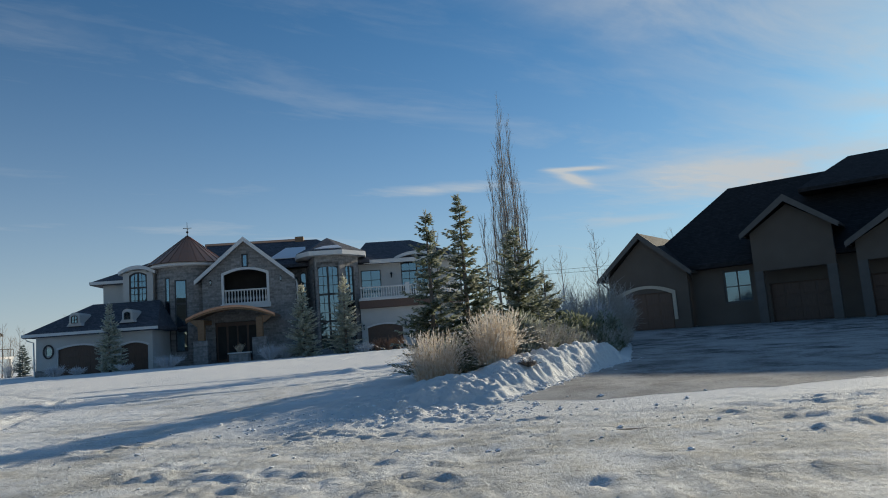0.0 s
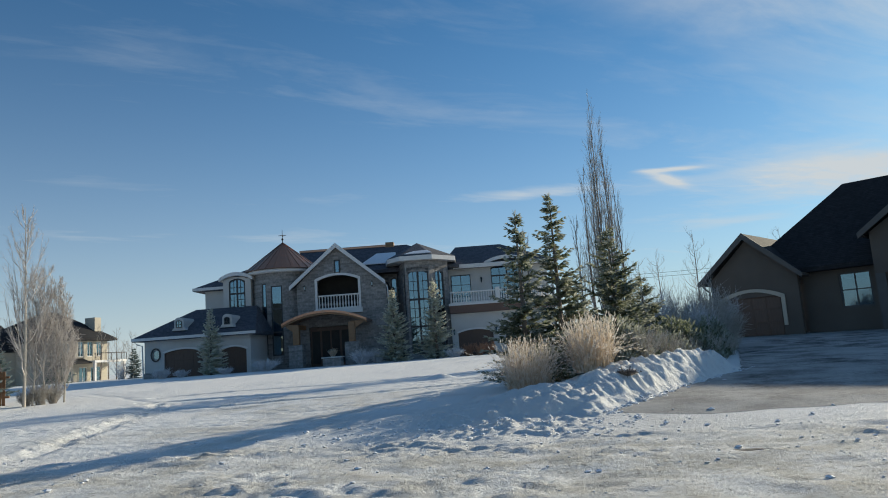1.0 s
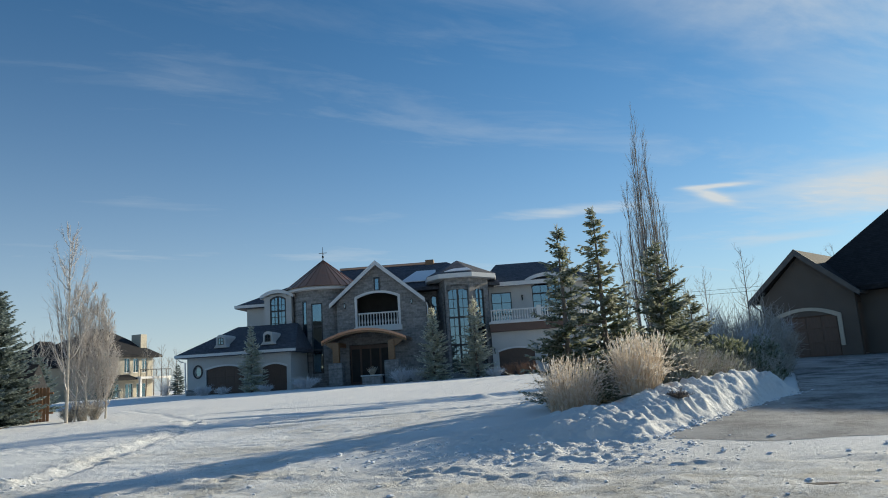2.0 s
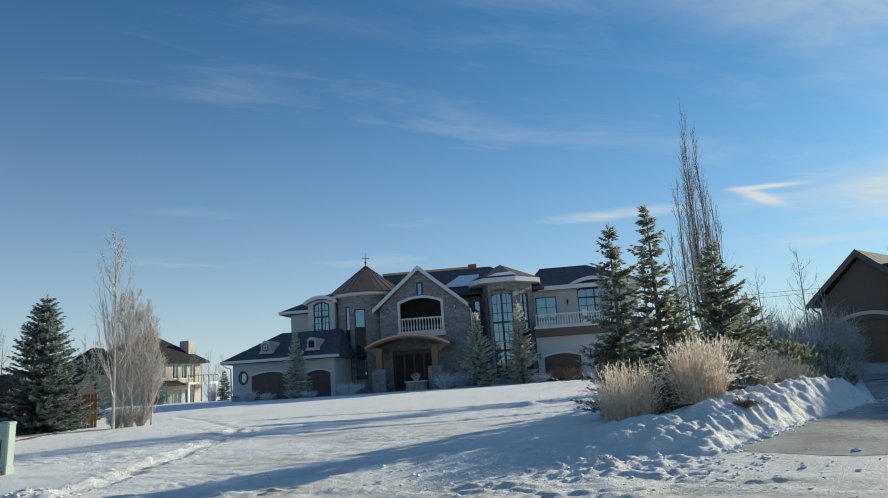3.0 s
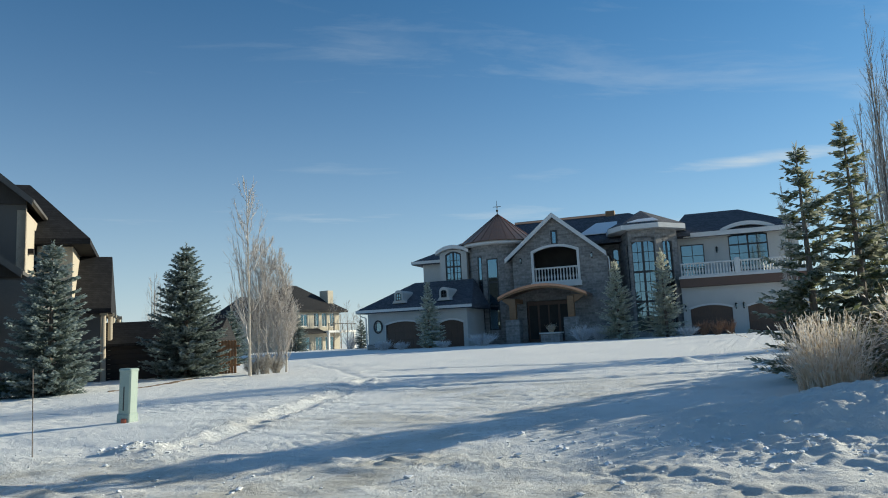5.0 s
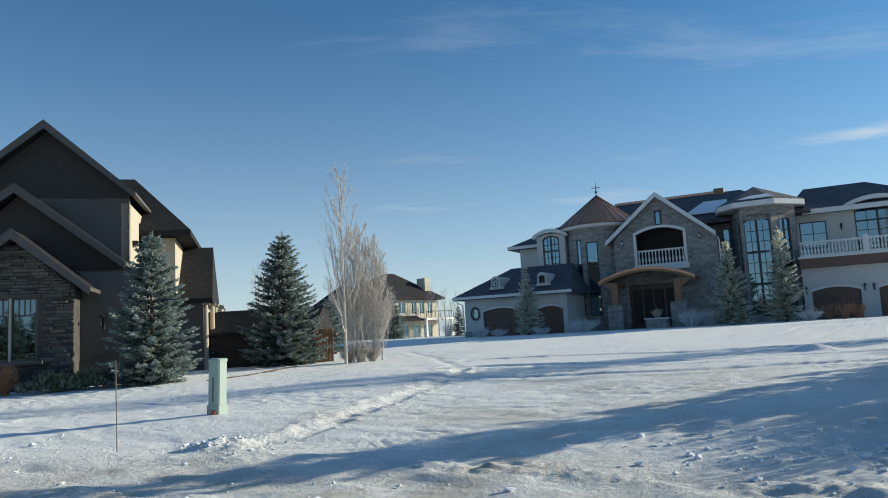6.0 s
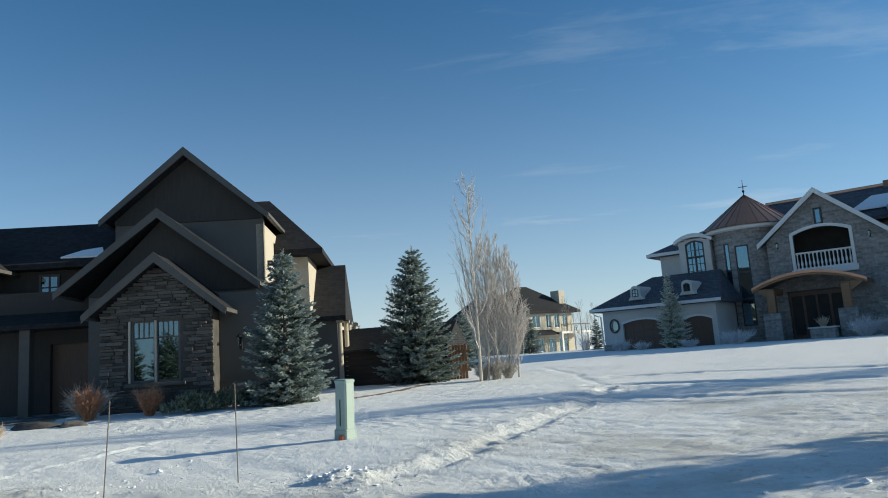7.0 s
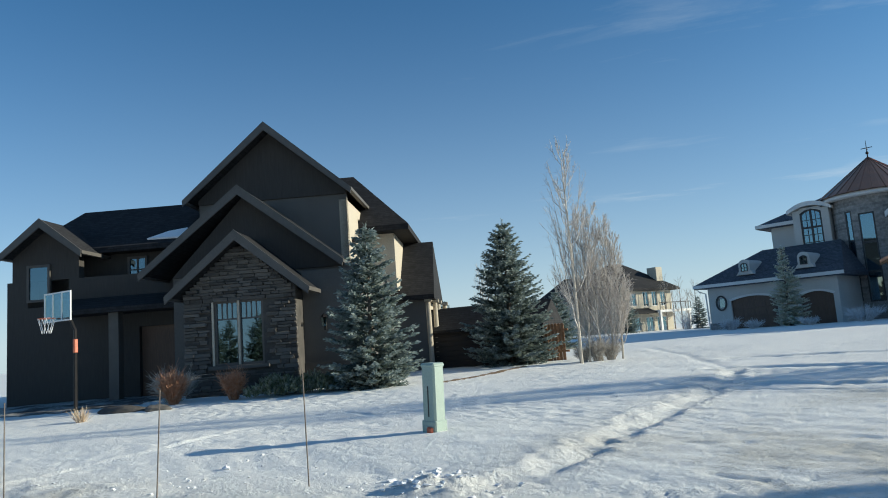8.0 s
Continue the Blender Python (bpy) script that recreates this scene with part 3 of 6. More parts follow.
def ground_height(x, y):
    x, y = np.asarray(x, float), np.asarray(y, float)
    z = base_height(x, y)
    lawn = smooth(12.6, 14.2, y + 0.4 * np.maximum(0, -x - 9)) * smooth(0.2, -1.2, x - drive_left(y))
    z = z + lawn * (0.03 * lumps(x, y, 2.9, 1) + 0.006 * lumps(x * 0.5, y, 0.8, 2) + 0.005 * lumps(x * 0.7, y, 0.33, 3) + 0.007 * lumps(x * 0.8, y, 0.17, 47) - 0.09 * np.maximum(0, lumps(x, y, 0.24, 48) - 0.55) * (0.5 + 0.5 * lumps(x, y, 3.0, 49)))
    z = z - lawn * 0.024 * clods(x * 0.7, y, 0.25, 61) * smooth(-0.1, 0.5, lumps(x * 0.6, y, 2.4, 62)) + lawn * 0.006 * np.sin(y * 9.0 + 0.9 * x + 2.5 * lumps(x, y, 1.6, 63)) * smooth(-0.2, 0.5, lumps(x * 0.5, y, 3.3, 64))
    # the bed and the ploughed bank along the drive
    z = z + 0.22 * np.exp(-(((x - 1.6) / 3.2) ** 2 + ((y - 20) / 4.5) ** 2)) * smooth(0.3, -1.0, x - drive_left(y))
    d, along = near_line(x, y, BERM)
    edge = np.minimum((drive_left(y) - x) * 0.87, (y - 14.55 - 0.12 * np.minimum(x, 0)) * 0.7)
    edge = edge + 0.05 * lumps(along * 30, 0 * y, 1.0, 41) + 0.12 * lumps(x, y, 0.62, 42) + 0.09 * lumps(x, y, 0.27, 44) + 0.06 * lumps(x, y, 0.13, 45)
    face = smooth(-0.04, 0.72, edge)
    rough = 1 + 0.18 * lumps(x, y, 0.9, 4) + 0.15 * lumps(x, y, 0.42, 5) + 0.20 * clods(x, y, 0.36, 5) + 0.12 * clods(x, y, 0.19, 6) - 0.12
    high = (0.36 + 0.16 * smooth(0.3, 0.6, along)) * smooth(0.0, 0.30, along) * smooth(1.0, 0.93, along)
    z = z + high * face * np.exp(-((d / np.where(edge > 0.7, 1.5, 3.0)) ** 2)) * rough
    # trodden, broken snow round the nose of the bank
    tread = np.exp(-(((x + 0.4) / 2.3) ** 2 + ((y - 13.9) / 1.1) ** 2)) * smooth(0.6, -0.4, x - drive_left(np.maximum(y, 14.0)))
    z = z + tread * (0.05 * lumps(x * 0.7, y, 0.7, 6) + 0.11 * clods(x * 0.7, y, 0.34, 7) * (0.4 + 0.6 * smooth(-0.2, 0.3, lumps(x, y, 1.1, 57))) + 0.05 * clods(x * 0.8, y, 0.17, 46))
    # a walked track with its rim, and wheel ruts over the lawn
    d, along = near_line(x, y, TRACK)
    side = d * np.sign((x + 10.45) * 9.5 + (y - 12.95) * 2.6)
    # to one side the snow lies deep, to the other it was cleared down to a hard crust
    step = x - np.interp(y, [p[1] for p in TRACK], [p[0] for p in TRACK])
    reach = smooth(12.7, 13.6, y) * smooth(25.5, 23.0, y)
    z = z + reach * (0.048 * smooth(0.0, -0.17, step) * smooth(-6.5, -1.5, step) - 0.030 * smooth(-0.2, 0.05, step) * smooth(5.0, 2.0, step))
    steps = -0.06 * np.exp(-(((side - 0.22) / 0.13) ** 2)) * (0.35 + 0.9 * lumps(x, y, 0.30, 8)) + 0.04 * np.exp(-(((side - 0.40) / 0.13) ** 2)) * clods(x, y, 0.20, 9)
    z = z + np.where(d < 1.6, steps, 0)
    # ribbed tread marks of a turning machine
    for cx, cy, turn in ((-9.0, 13.6, 0.5), (-8.2, 13.9, 0.9)):
        u, v = (x - cx) * math.cos(turn) + (y - cy) * math.sin(turn), (y - cy) * math.cos(turn) - (x - cx) * math.sin(turn)
        z = z + 0.016 * np.sin(u * 32.0) * np.exp(-((u / 0.9) ** 2 + (v / 0.32) ** 2))
    z = z - 0.022 * (np.exp(-(((side - 0.60) / 0.09) ** 2)) + np.exp(-(((side - 0.95) / 0.09) ** 2))) * smooth(0.35, 0.7, along) * (0.7 + 0.3 * np.sin(y * 28.0))
    # a single line drawn through the deep snow before the dark house
    d, _ = near_line(x, y, [(-16.7, 9.28), (-17.47, 10.57), (-17.57, 11.98), (-18.3, 13.56), (-18.34, 14.7)])
    z = z - 0.04 * np.exp(-((d / 0.09) ** 2)) * (0.75 + 0.35 * lumps(x, y, 0.5, 96)) + 0.018 * np.exp(-(((d - 0.17) / 0.07) ** 2))
    # sledge and wheel tracks across the upper lawn
    for pts in ([(-14, 24.5), (-7, 25.6), (0, 28.6)], [(-16, 29.0), (-8, 30.0), (3, 33.5)], [(-13, 21.2), (-6, 22.6), (-2, 24.0)]):
        d, _ = near_line(x, y + 0.25 * np.sin(x * 0.6), pts)
        z = z + np.where(d < 1.2, -0.075 * np.exp(-(((d - 0.45) / 0.13) ** 2)) * (0.7 + 0.5 * lumps(x, y, 0.5, 71)) + 0.035 * np.exp(-(((d - 0.72) / 0.12) ** 2)), 0)
    d, _ = near_line(x, y, [(-14.0, 24.8), (-19.5, 31.5), (-25.0, 36.9)])
    z = z - 0.03 * np.exp(-((d / 0.16) ** 2))
    # a drifted hump
    z = z + 0.22 * np.exp(-(((x + 4.2) / 0.55) ** 2 + ((y - 29.3) / 0.35) ** 2))
    # road: packed, with tyre lanes and crumbs
    road = smooth(13.6, 12.4, y + 0.4 * np.maximum(0, -x - 9))
    lane = np.sin((y - 0.04 * x) * 2.6) * 0.012
    z = z + road * (lane + 0.024 * lumps(x * 0.6, y, 0.5, 12) + 0.022 * lumps(x * 0.6, y, 0.24, 13) + 0.045 * clods(x * 0.6, y, 0.20, 43) * smooth(0.1, 0.5, lumps(x * 0.5, y, 0.9, 58)))
    # windrows and single lumps left by the plough
    for pts, high, wide in (([(4.7, 9.2), (5.8, 9.9), (8.5, 10.9)], 0.10, 0.34), ([(2.4, 8.2), (3.9, 7.6), (6.0, 6.6)], 0.035, 0.26), ([(-1.9, 8.85), (-1.5, 8.75)], 0.06, 0.16), ([(-0.15, 7.8), (0.3, 7.7)], 0.035, 0.18)):
        d, _ = near_line(x, y, pts)
        z = z + np.where(d < 1.2, high * np.exp(-((d / wide) ** 2)) * (0.7 + 0.3 * clods(x, y, 0.30, 91) + 0.4 * lumps(x, y, 0.3, 92) + 0.3 * lumps(x, y, 0.13, 93)), 0)
    # crumbs thrown up along the edge of the road
    edge = np.exp(-(((y + 0.4 * np.maximum(0, -x - 9)) - 12.6 + 0.3 * lumps(x, 0 * y, 3.0, 14)) / 0.35) ** 2) * smooth(-0.5, -3, x)
    z = z + edge * (0.012 + 0.022 * clods(x, y, 0.15, 15))
    pile = np.exp(-(((x + 10.75) / 0.55) ** 2 + ((y - 12.75) / 0.4) ** 2))
    z = z + pile * (0.09 + 0.08 * clods(x, y, 0.34, 16) + 0.03 * clods(x, y, 0.15, 17))
    return z


def trodden_mask(x, y):
    road = smooth(13.3, 11.0, y + 0.4 * np.maximum(0, -x - 9) + 0.6 * lumps(x, y, 1.2, 21))
    d, _ = near_line(x, y, TRACK)
    thin = smooth(0.0, 0.7, lumps(x * 0.6, y, 2.6, 81) + 0.4 * lumps(x, y, 0.9, 82)) * smooth(-13, -8, x) * smooth(27, 20, y) * smooth(4, 0, x)
    return np.clip(road * 0.85 + 0.12 * smooth(0.5, 0.1, d) + 0.7 * thin, 0, 1)


def crust_mask(x, y):
    """How broken the surface is: the road, the trodden nose of the bank, the bank, the track."""
    road = smooth(14.4, 12.6, y + 0.4 * np.maximum(0, -x - 9))
    tread = np.exp(-(((x + 0.6) / 3.4) ** 2 + ((y - 14.0) / 1.6) ** 2))
    d, _ = near_line(x, y, BERM)
    e, _ = near_line(x, y, TRACK)
    return np.clip(0.75 * road + tread + 0.7 * smooth(1.6, 0.4, d) + 0.7 * smooth(1.3, 0.2, e), 0, 1)


def spaced(lo, hi, step, out_lo, out_hi, growth=1.13):
    core = list(np.arange(lo, hi + step / 2, step))
    s, left = step, []
    p = lo
    while p > out_lo:
        s *= growth
        p -= s
        left.append(p)
    s, p = step, core[-1]
    while p < out_hi:
        s *= growth
        p += s
        core.append(p)
    return np.array(left[::-1] + core)


def gz(x, y):
    return float(ground_height(np.array([x]), np.array([y]))[0])


def grid_object(name, X, Y, Z, mat, mask=None, crust=None):
    ny, nx = X.shape
    me = bpy.data.meshes.new(name)
    i = np.arange(ny * nx).reshape(ny, nx)
    faces = np.stack([i[:-1, :-1], i[:-1, 1:], i[1:, 1:], i[1:, :-1]], -1).reshape(-1, 4)
    me.vertices.add(nx * ny)
    me.vertices.foreach_set("co", np.stack([X, Y, Z], -1).astype(np.float32).ravel())
    me.loops.add(faces.size)
    me.loops.foreach_set("vertex_index", faces.astype(np.int32).ravel())
    me.polygons.add(len(faces))
    me.polygons.foreach_set("loop_start", np.arange(0, faces.size, 4, dtype=np.int32))
    me.polygons.foreach_set("loop_total", np.full(len(faces), 4, dtype=np.int32))
    me.polygons.foreach_set("use_smooth", np.ones(len(faces), dtype=bool))
    me.update(calc_edges=True)
    if mask is not None:
        at = me.attributes.new("trodden", "FLOAT", "POINT")
        at.data.foreach_set("value", mask.astype(np.float32).ravel())
    if crust is not None:
        me.attributes.new("crust", "FLOAT", "POINT").data.foreach_set("value", crust.astype(np.float32).ravel())
    me.materials.append(mat)
    return new(name, me)


gx = spaced(-24.0, 9.0, 0.09, -900, 900)
gx = np.concatenate([gx[gx < -7.0], np.arange(-7.0, 6.8, 0.045), gx[gx > 6.8]])
gy = spaced(7.5, 26.0, 0.085, -120, 2500)
gy = np.concatenate([gy[gy < 11.8], np.arange(11.8, 19.5, 0.045), gy[(gy > 19.5) & (gy < 26.0)], np.arange(26.0, 37.0, 0.13), gy[gy > 37.1]])
GX, GY = np.meshgrid(gx, gy)
tagged(grid_object("ground", GX, GY, ground_height(GX, GY), SNOW, trodden_mask(GX, GY), crust_mask(GX, GY)),
       "snow-covered lawn and packed snowy road, trodden and rutted", "ground", kind="structure")

# the drive: salted asphalt, from the road to the garage of the brown house
dv = np.linspace(0, 1, 260)
du = np.linspace(0, 1, 80)
DU, DT = np.meshgrid(du, dv)
front = 14.95 - np.minimum(DU * 7.0, 0.8) + 0.22 * lumps(DU * 20, 0 * DU, 0.9, 33)
DV = front + DT * (53.5 - front)
DX = drive_left(np.maximum(DV, 14.85)) - 0.25 + 0.10 * lumps(DV, 0 * DV, 0.7, 31) * (1 - DU) + DU * (17 + 0.15 * (DV - 14.3))
DZ = base_height(DX, DV) + 0.035 - 0.03 * (1 - smooth(0, 0.04, DT)) + 0.008 * lumps(DX, DV, 0.4, 32)
drive_mask = np.clip(0.66 + 0.16 * lumps(DU * 17, DV * 0.12, 0.9, 34) + 0.25 * lumps(DX, DV, 0.7, 35) + 0.35 * lumps(DX, DV * 0.6, 2.5, 36), 0.2, 1)
# paler towards the road: sunlight on the front is put into the mask
drive_mask = drive_mask * (0.35 + 0.65 * smooth(12, 18, DV))
tagged(grid_object("driveway", DX, DV, DZ, ASPHALT, drive_mask, 0.3 + 0 * DX),
       "asphalt driveway greyed by salt and thin ice, front paler as if sunlit", "driveway", kind="structure")


# ---- the stone and stucco mansion ----
def mansion():
    H = empty("mansion", pose(-24.9, 67.8, 0, 0, 0, 6), "large two-storey stone and stucco mansion with a round turret", "house")
    G = 0.5
    # turret
    bm = bmesh.new()
    n, R = 36, 3.0
    slots = {24: (2.3, 9.1), 26: (2.2, 8.8), 27: (2.2, 8.8)}
    for i in range(n):
        a, b = 2 * math.pi * i / n, 2 * math.pi * (i + 1) / n
        for z0, z1 in ([(G, slots[i][0]), (slots[i][1], 10.15)] if i in slots else [(G, 10.15)]):
            v = [bm.verts.new((r * math.cos(t), r * math.sin(t), z)) for z in (z0, z1) for r, t in ((R, a), (R, b), (R - 0.35, b), (R - 0.35, a))]
            for f in ((0, 3, 2, 1), (4, 5, 6, 7), (0, 1, 5, 4), (1, 2, 6, 5), (2, 3, 7, 6), (3, 0, 4, 7)):
                bm.faces.new([v[k] for k in f])
    turret = part("turret_wall", bm, STONE, H, "round stone turret wall")
    for angle, half, (z0, z1) in ((245, 0.28, slots[24]), (270, 0.53, slots[27])):
        ob = window(turret, -half, half, z0, z1, -R + 0.06, 1, 3, frame=0.10, bar=0.16)
        ob.matrix_local = pose(0, 0, 0, 0, 0, angle + 90)
    # near-black sheet in place of the unlit turret room
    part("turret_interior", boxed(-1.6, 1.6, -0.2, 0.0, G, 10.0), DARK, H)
    bm = bmesh.new()
    bmesh.ops.create_cone(bm, cap_ends=True, segments=36, radius1=3.75, radius2=3.6, depth=0.3, matrix=Matrix.Translation((0, 0, 10.25)))
    part("turret_fascia", bm, TRIM, H, "pale curved fascia", True)
    bm = bmesh.new()
    bmesh.ops.create_cone(bm, cap_ends=True, segments=36, radius1=3.85, radius2=0.05, depth=3.0, matrix=Matrix.Translation((0, 0, 11.91)))
    roof = part("turret_roof", bm, COPPER, H, "conical brown metal roof with standing seams")
    seam = bmesh.new()
    tube(seam, [(3.85, 0, 10.43), (0.06, 0, 13.42)], 0.035, 0.02, 4)
    first = part("seam", seam, COPPER, roof)
    for k in range(1, 28):
        o = first.copy()
        scene.collection.objects.link(o)
        o.parent, o.matrix_local = roof, pose(0, 0, 0, 0, 0, k * 360 / 28)
    bm = bmesh.new()
    tube(bm, [(0, 0, 13.3), (0, 0, 14.75)], 0.05, 0.02, 6)
    bmesh.ops.create_icosphere(bm, subdivisions=2, radius=0.12, matrix=Matrix.Translation((0, 0, 13.75)))
    tube(bm, [(-0.4, 0, 14.15), (0.4, 0, 14.15)], 0.03, 0.03, 5)
    tube(bm, [(0, -0.4, 14.1), (0, 0.4, 14.1)], 0.03, 0.03, 5)
    part("weather_vane", bm, IRON, H, "slim iron weather vane")

    # gabled entrance block
    bm = bmesh.new()
    wall_with_openings(bm, 1.95, 10.45, -3.0, -2.6, G, 8.3, [(3.9, 7.85, 6.1, 8.3), (3.0, 7.0, G, 4.6)])
    prism(bm, [(1.95, 8.3), (3.9, 8.3), (3.9, 9.6), (1.95, 8.6)], -3.0, -2.6)
    prism(bm, [(7.85, 8.3), (10.45, 8.3), (10.45, 8.4), (9.9, 8.6), (7.85, 9.6)], -3.0, -2.6)
    head = arch(3.9, 7.85, 8.95, 0.45)
    prism(bm, head + [(7.85, 10.35), (6.25, 11.85), (6.25, 9.5), (5.6, 9.5), (5.6, 11.85), (3.9, 10.35)], -3.0, -2.6) if False else None
    for (a, za), (b, zb) in zip(head, head[1:]):
        for k in (0,):
            top = [min(12.0, 12.1 - 0.86 * abs(x - 5.9)) for x in (a, b)]
            prism(bm, [(a, za), (b, zb), (b, top[1]), (a, top[0])], -3.0, -2.6)
    prism(bm, [(1.95, 8.6), (3.9, 9.6), (3.9, 10.38), (1.95, 8.65)], -3.0, -2.6)
    prism(bm, [(7.85, 9.6), (9.9, 8.6), (7.85, 10.38)], -3.0, -2.6)
    box(bm, 1.95, 2.3, -2.6, 3.5, G, 8.3)
    box(bm, 10.1, 10.45, -2.6, 3.5, G, 8.3)
    part("gable_wall", bm, STONE, H, "coursed grey-brown stone gable wall")
    bm = bmesh.new()
    gable_roof(bm, 5.9, 4.45, 12.35, 8.55, -3.4, 6.0, 0.22)
    part("gable_roof", bm, SHINGLE, H)
    for s in (-1, 1):
        bm = bmesh.new()
        prism(bm, [(5.9, 12.42), (5.9 + s * 4.55, 8.55), (5.9 + s * 4.55, 8.17), (5.9, 11.98)], -3.62, -3.402)
        part("bargeboard", bm, TRIM, H, "white painted bargeboard")
    bm = bmesh.new()
    strip_between(bm, arch(3.7, 8.05, 9.1, 0.5), arch(3.92, 7.83, 8.92, 0.46), -3.12, -2.9)
    box(bm, 3.7, 3.92, -3.12, -2.9, 6.2, 9.05)
    box(bm, 7.83, 8.05, -3.12, -2.9, 6.2, 9.05)
    box(bm, 3.6, 8.15, -3.25, -2.62, 5.75, 6.2)
    part("balcony_surround", bm, TRIM, H, "white moulded surround of the arched balcony")
    # balcony recess: its shade is put into the near-black colour
    bm = bmesh.new()
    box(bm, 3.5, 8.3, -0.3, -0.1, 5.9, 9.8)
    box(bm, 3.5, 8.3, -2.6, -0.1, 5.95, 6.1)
    part("balcony_back_wall", bm, DARK, H, "balcony back and floor coloured dark for their shade")
    balustrade(H, (3.92, -2.95), (7.83, -2.95), 6.2, 7.55, 14)
    window(H, 5.62, 6.2, 9.55, 10.85, -3.06, 1, 1, frame=0.13)
    for u in (2.75, 9.15):
        lantern("wall_lantern", H.matrix_world @ pose(u, -3.03, 8.3), "black wall lantern on the stone gable")

    # curved porch
    arc = arch(1.3, 8.95, 4.75, 0.95, 14)
    bm = bmesh.new()
    strip_between(bm, [(x, z + 0.2) for x, z in arc], arc, -6.7, -3.0)
    part("porch_roof", bm, COPPER, H, "low curved metal porch roof")
    bm = bmesh.new()
    strip_between(bm, [(x, z - 0.004) for x, z in arc], [(x, z - 0.17) for x, z in arc], -6.6, -6.35)
    part("porch_beam", bm, TIMBER, H, "arched timber porch beam")
    for u in (2.55, 7.55):
        part("porch_pier", boxed(u - 0.62, u + 0.62, -6.9, -5.7, G, 2.95, bevel=0.05), STONE, H)
        part("porch_column", boxed(u - 0.28, u + 0.28, -6.58, -6.02, 2.95, 4.72, bevel=0.03), TIMBER, H, "square timber porch post")
        part("porch_brace", prism(bmesh.new(), [(u + 0.1, 4.0), (u + 1.05, 4.62), (u + 1.05, 4.8), (u, 4.8)] if u > 5 else [(u - 0.1, 4.0), (u - 0.9, 4.62), (u - 0.9, 4.8), (u, 4.8)], -6.45, -6.2), TIMBER, H)
        part("porch_side_beam", boxed(u - 0.15, u + 0.15, -6.3, -3.0, 4.4, 4.78), TIMBER, H)
    door = part("entrance_door", boxed(3.05, 6.95, -2.85, -2.75, G, 4.55), DOORWOOD, H, "dark double entrance door")
    # near-black panels stand in for the dark door glass
    for u in (3.2, 4.15, 5.05, 6.0):
        part("panel", boxed(u, u + 0.75, -2.9, -2.852, 1.2, 4.2, bevel=0.02), DARK, door)
    part("porch_floor", boxed(1.3, 8.9, -7.0, -3.0, G - 0.2, 0.95), STONE, H)

    # main block left and behind
    bm = bmesh.new()
    wall_with_openings(bm, -7.95, 1.9, 0.0, 0.35, G, 9.2, [])
    box(bm, -7.95, -7.6, 0.35, 12, G, 9.2)
    box(bm, -7.6, 26.2, 11.7, 12, G, 9.6)
    part("upper_wall", bm, STUCCO, H, "pale stucco upper wall")
    bm = bmesh.new()
    hip_roof(bm, -8.9, 2.5, -0.7, 12.5, 9.35, 12.6, -2.5, 1.0, 6.0, 0.3)
    part("upper_roof", bm, SHINGLE, H)
    part("upper_fascia", boxed(-8.95, -3.0, -0.78, -0.72, 9.1, 9.38), TRIM, H)
    # bay with an arched window
    bm = bmesh.new()
    wall_with_openings(bm, -5.45, -2.75, -2.0, -1.7, 6.2, 9.9, [(-4.9, -3.3, 6.65, 9.9)])
    strip_between(bm, [(x, 10.05 + 0.0 * z) for x, z in arch(-4.9, -3.3, 9.7, 0.25)], arch(-4.9, -3.3, 9.62, 0.28), -2.0, -1.7)
    box(bm, -5.45, -5.15, -1.7, 0.0, 6.2, 9.9)
    box(bm, -3.05, -2.75, -1.7, 0.0, 6.2, 9.9)
    part("bay_wall", bm, STUCCO, H)
    bm = bmesh.new()
    strip_between(bm, arch(-5.75, -2.45, 9.95, 0.55), arch(-5.75, -2.45, 9.65, 0.5), -2.4, 2.0)
    part("bay_roof", bm, TRIM, H, "arched white eyebrow roof")
    window(H, -4.9, -3.3, 6.65, 9.9, -1.9, 4, 5, 0.28, frame=0.13, splits=(8.6,), wide_split=0.16)
    part("bay_apron", boxed(-5.5, -2.7, -2.08, -2.002, 6.15, 6.4), TRIM, H)

    part("middle_wall", boxed(1.9, 16.3, 1.05, 1.4, G, 10.0), STONE, H)
    window(H, 10.55, 11.15, 5.2, 9.2, 1.0, 1, 4, 0.2)
    # near-black sheets behind the glass stand in for unlit rooms
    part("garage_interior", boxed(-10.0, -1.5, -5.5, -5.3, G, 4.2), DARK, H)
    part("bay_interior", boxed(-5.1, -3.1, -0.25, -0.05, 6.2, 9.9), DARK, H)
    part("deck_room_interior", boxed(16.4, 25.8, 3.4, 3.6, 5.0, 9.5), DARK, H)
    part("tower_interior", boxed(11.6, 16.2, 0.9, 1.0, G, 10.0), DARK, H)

    # garage wing
    bm = bmesh.new()
    wall_with_openings(bm, -10.45, -1.1, -8.0, -7.65, G, 4.3, [(-8.72, -5.3, G, 3.33), (-3.68, -1.48, G, 3.23), (-9.69, -9.21, 2.62, 3.28)])
    for a, b, z in ((-8.72, -5.3, 3.05), (-3.68, -1.48, 2.95)):
        strip_between(bm, [(x, z + 0.28) for x, _ in arch(a, b, z, 0)], [(x, min(q, z + 0.276)) for x, q in arch(a, b, z, 0.28)], -8.0, -7.65)
    box(bm, -10.45, -10.1, -7.65, 1.0, G, 4.3)
    box(bm, -1.45, -1.1, -7.65, -2.4, G, 4.3)
    part("garage_wall", bm, STUCCO, H, "pale stucco garage wall")
    part("garage_plinth", boxed(-10.52, -8.85, -8.08, -8.004, G, 1.45), STONE, H)
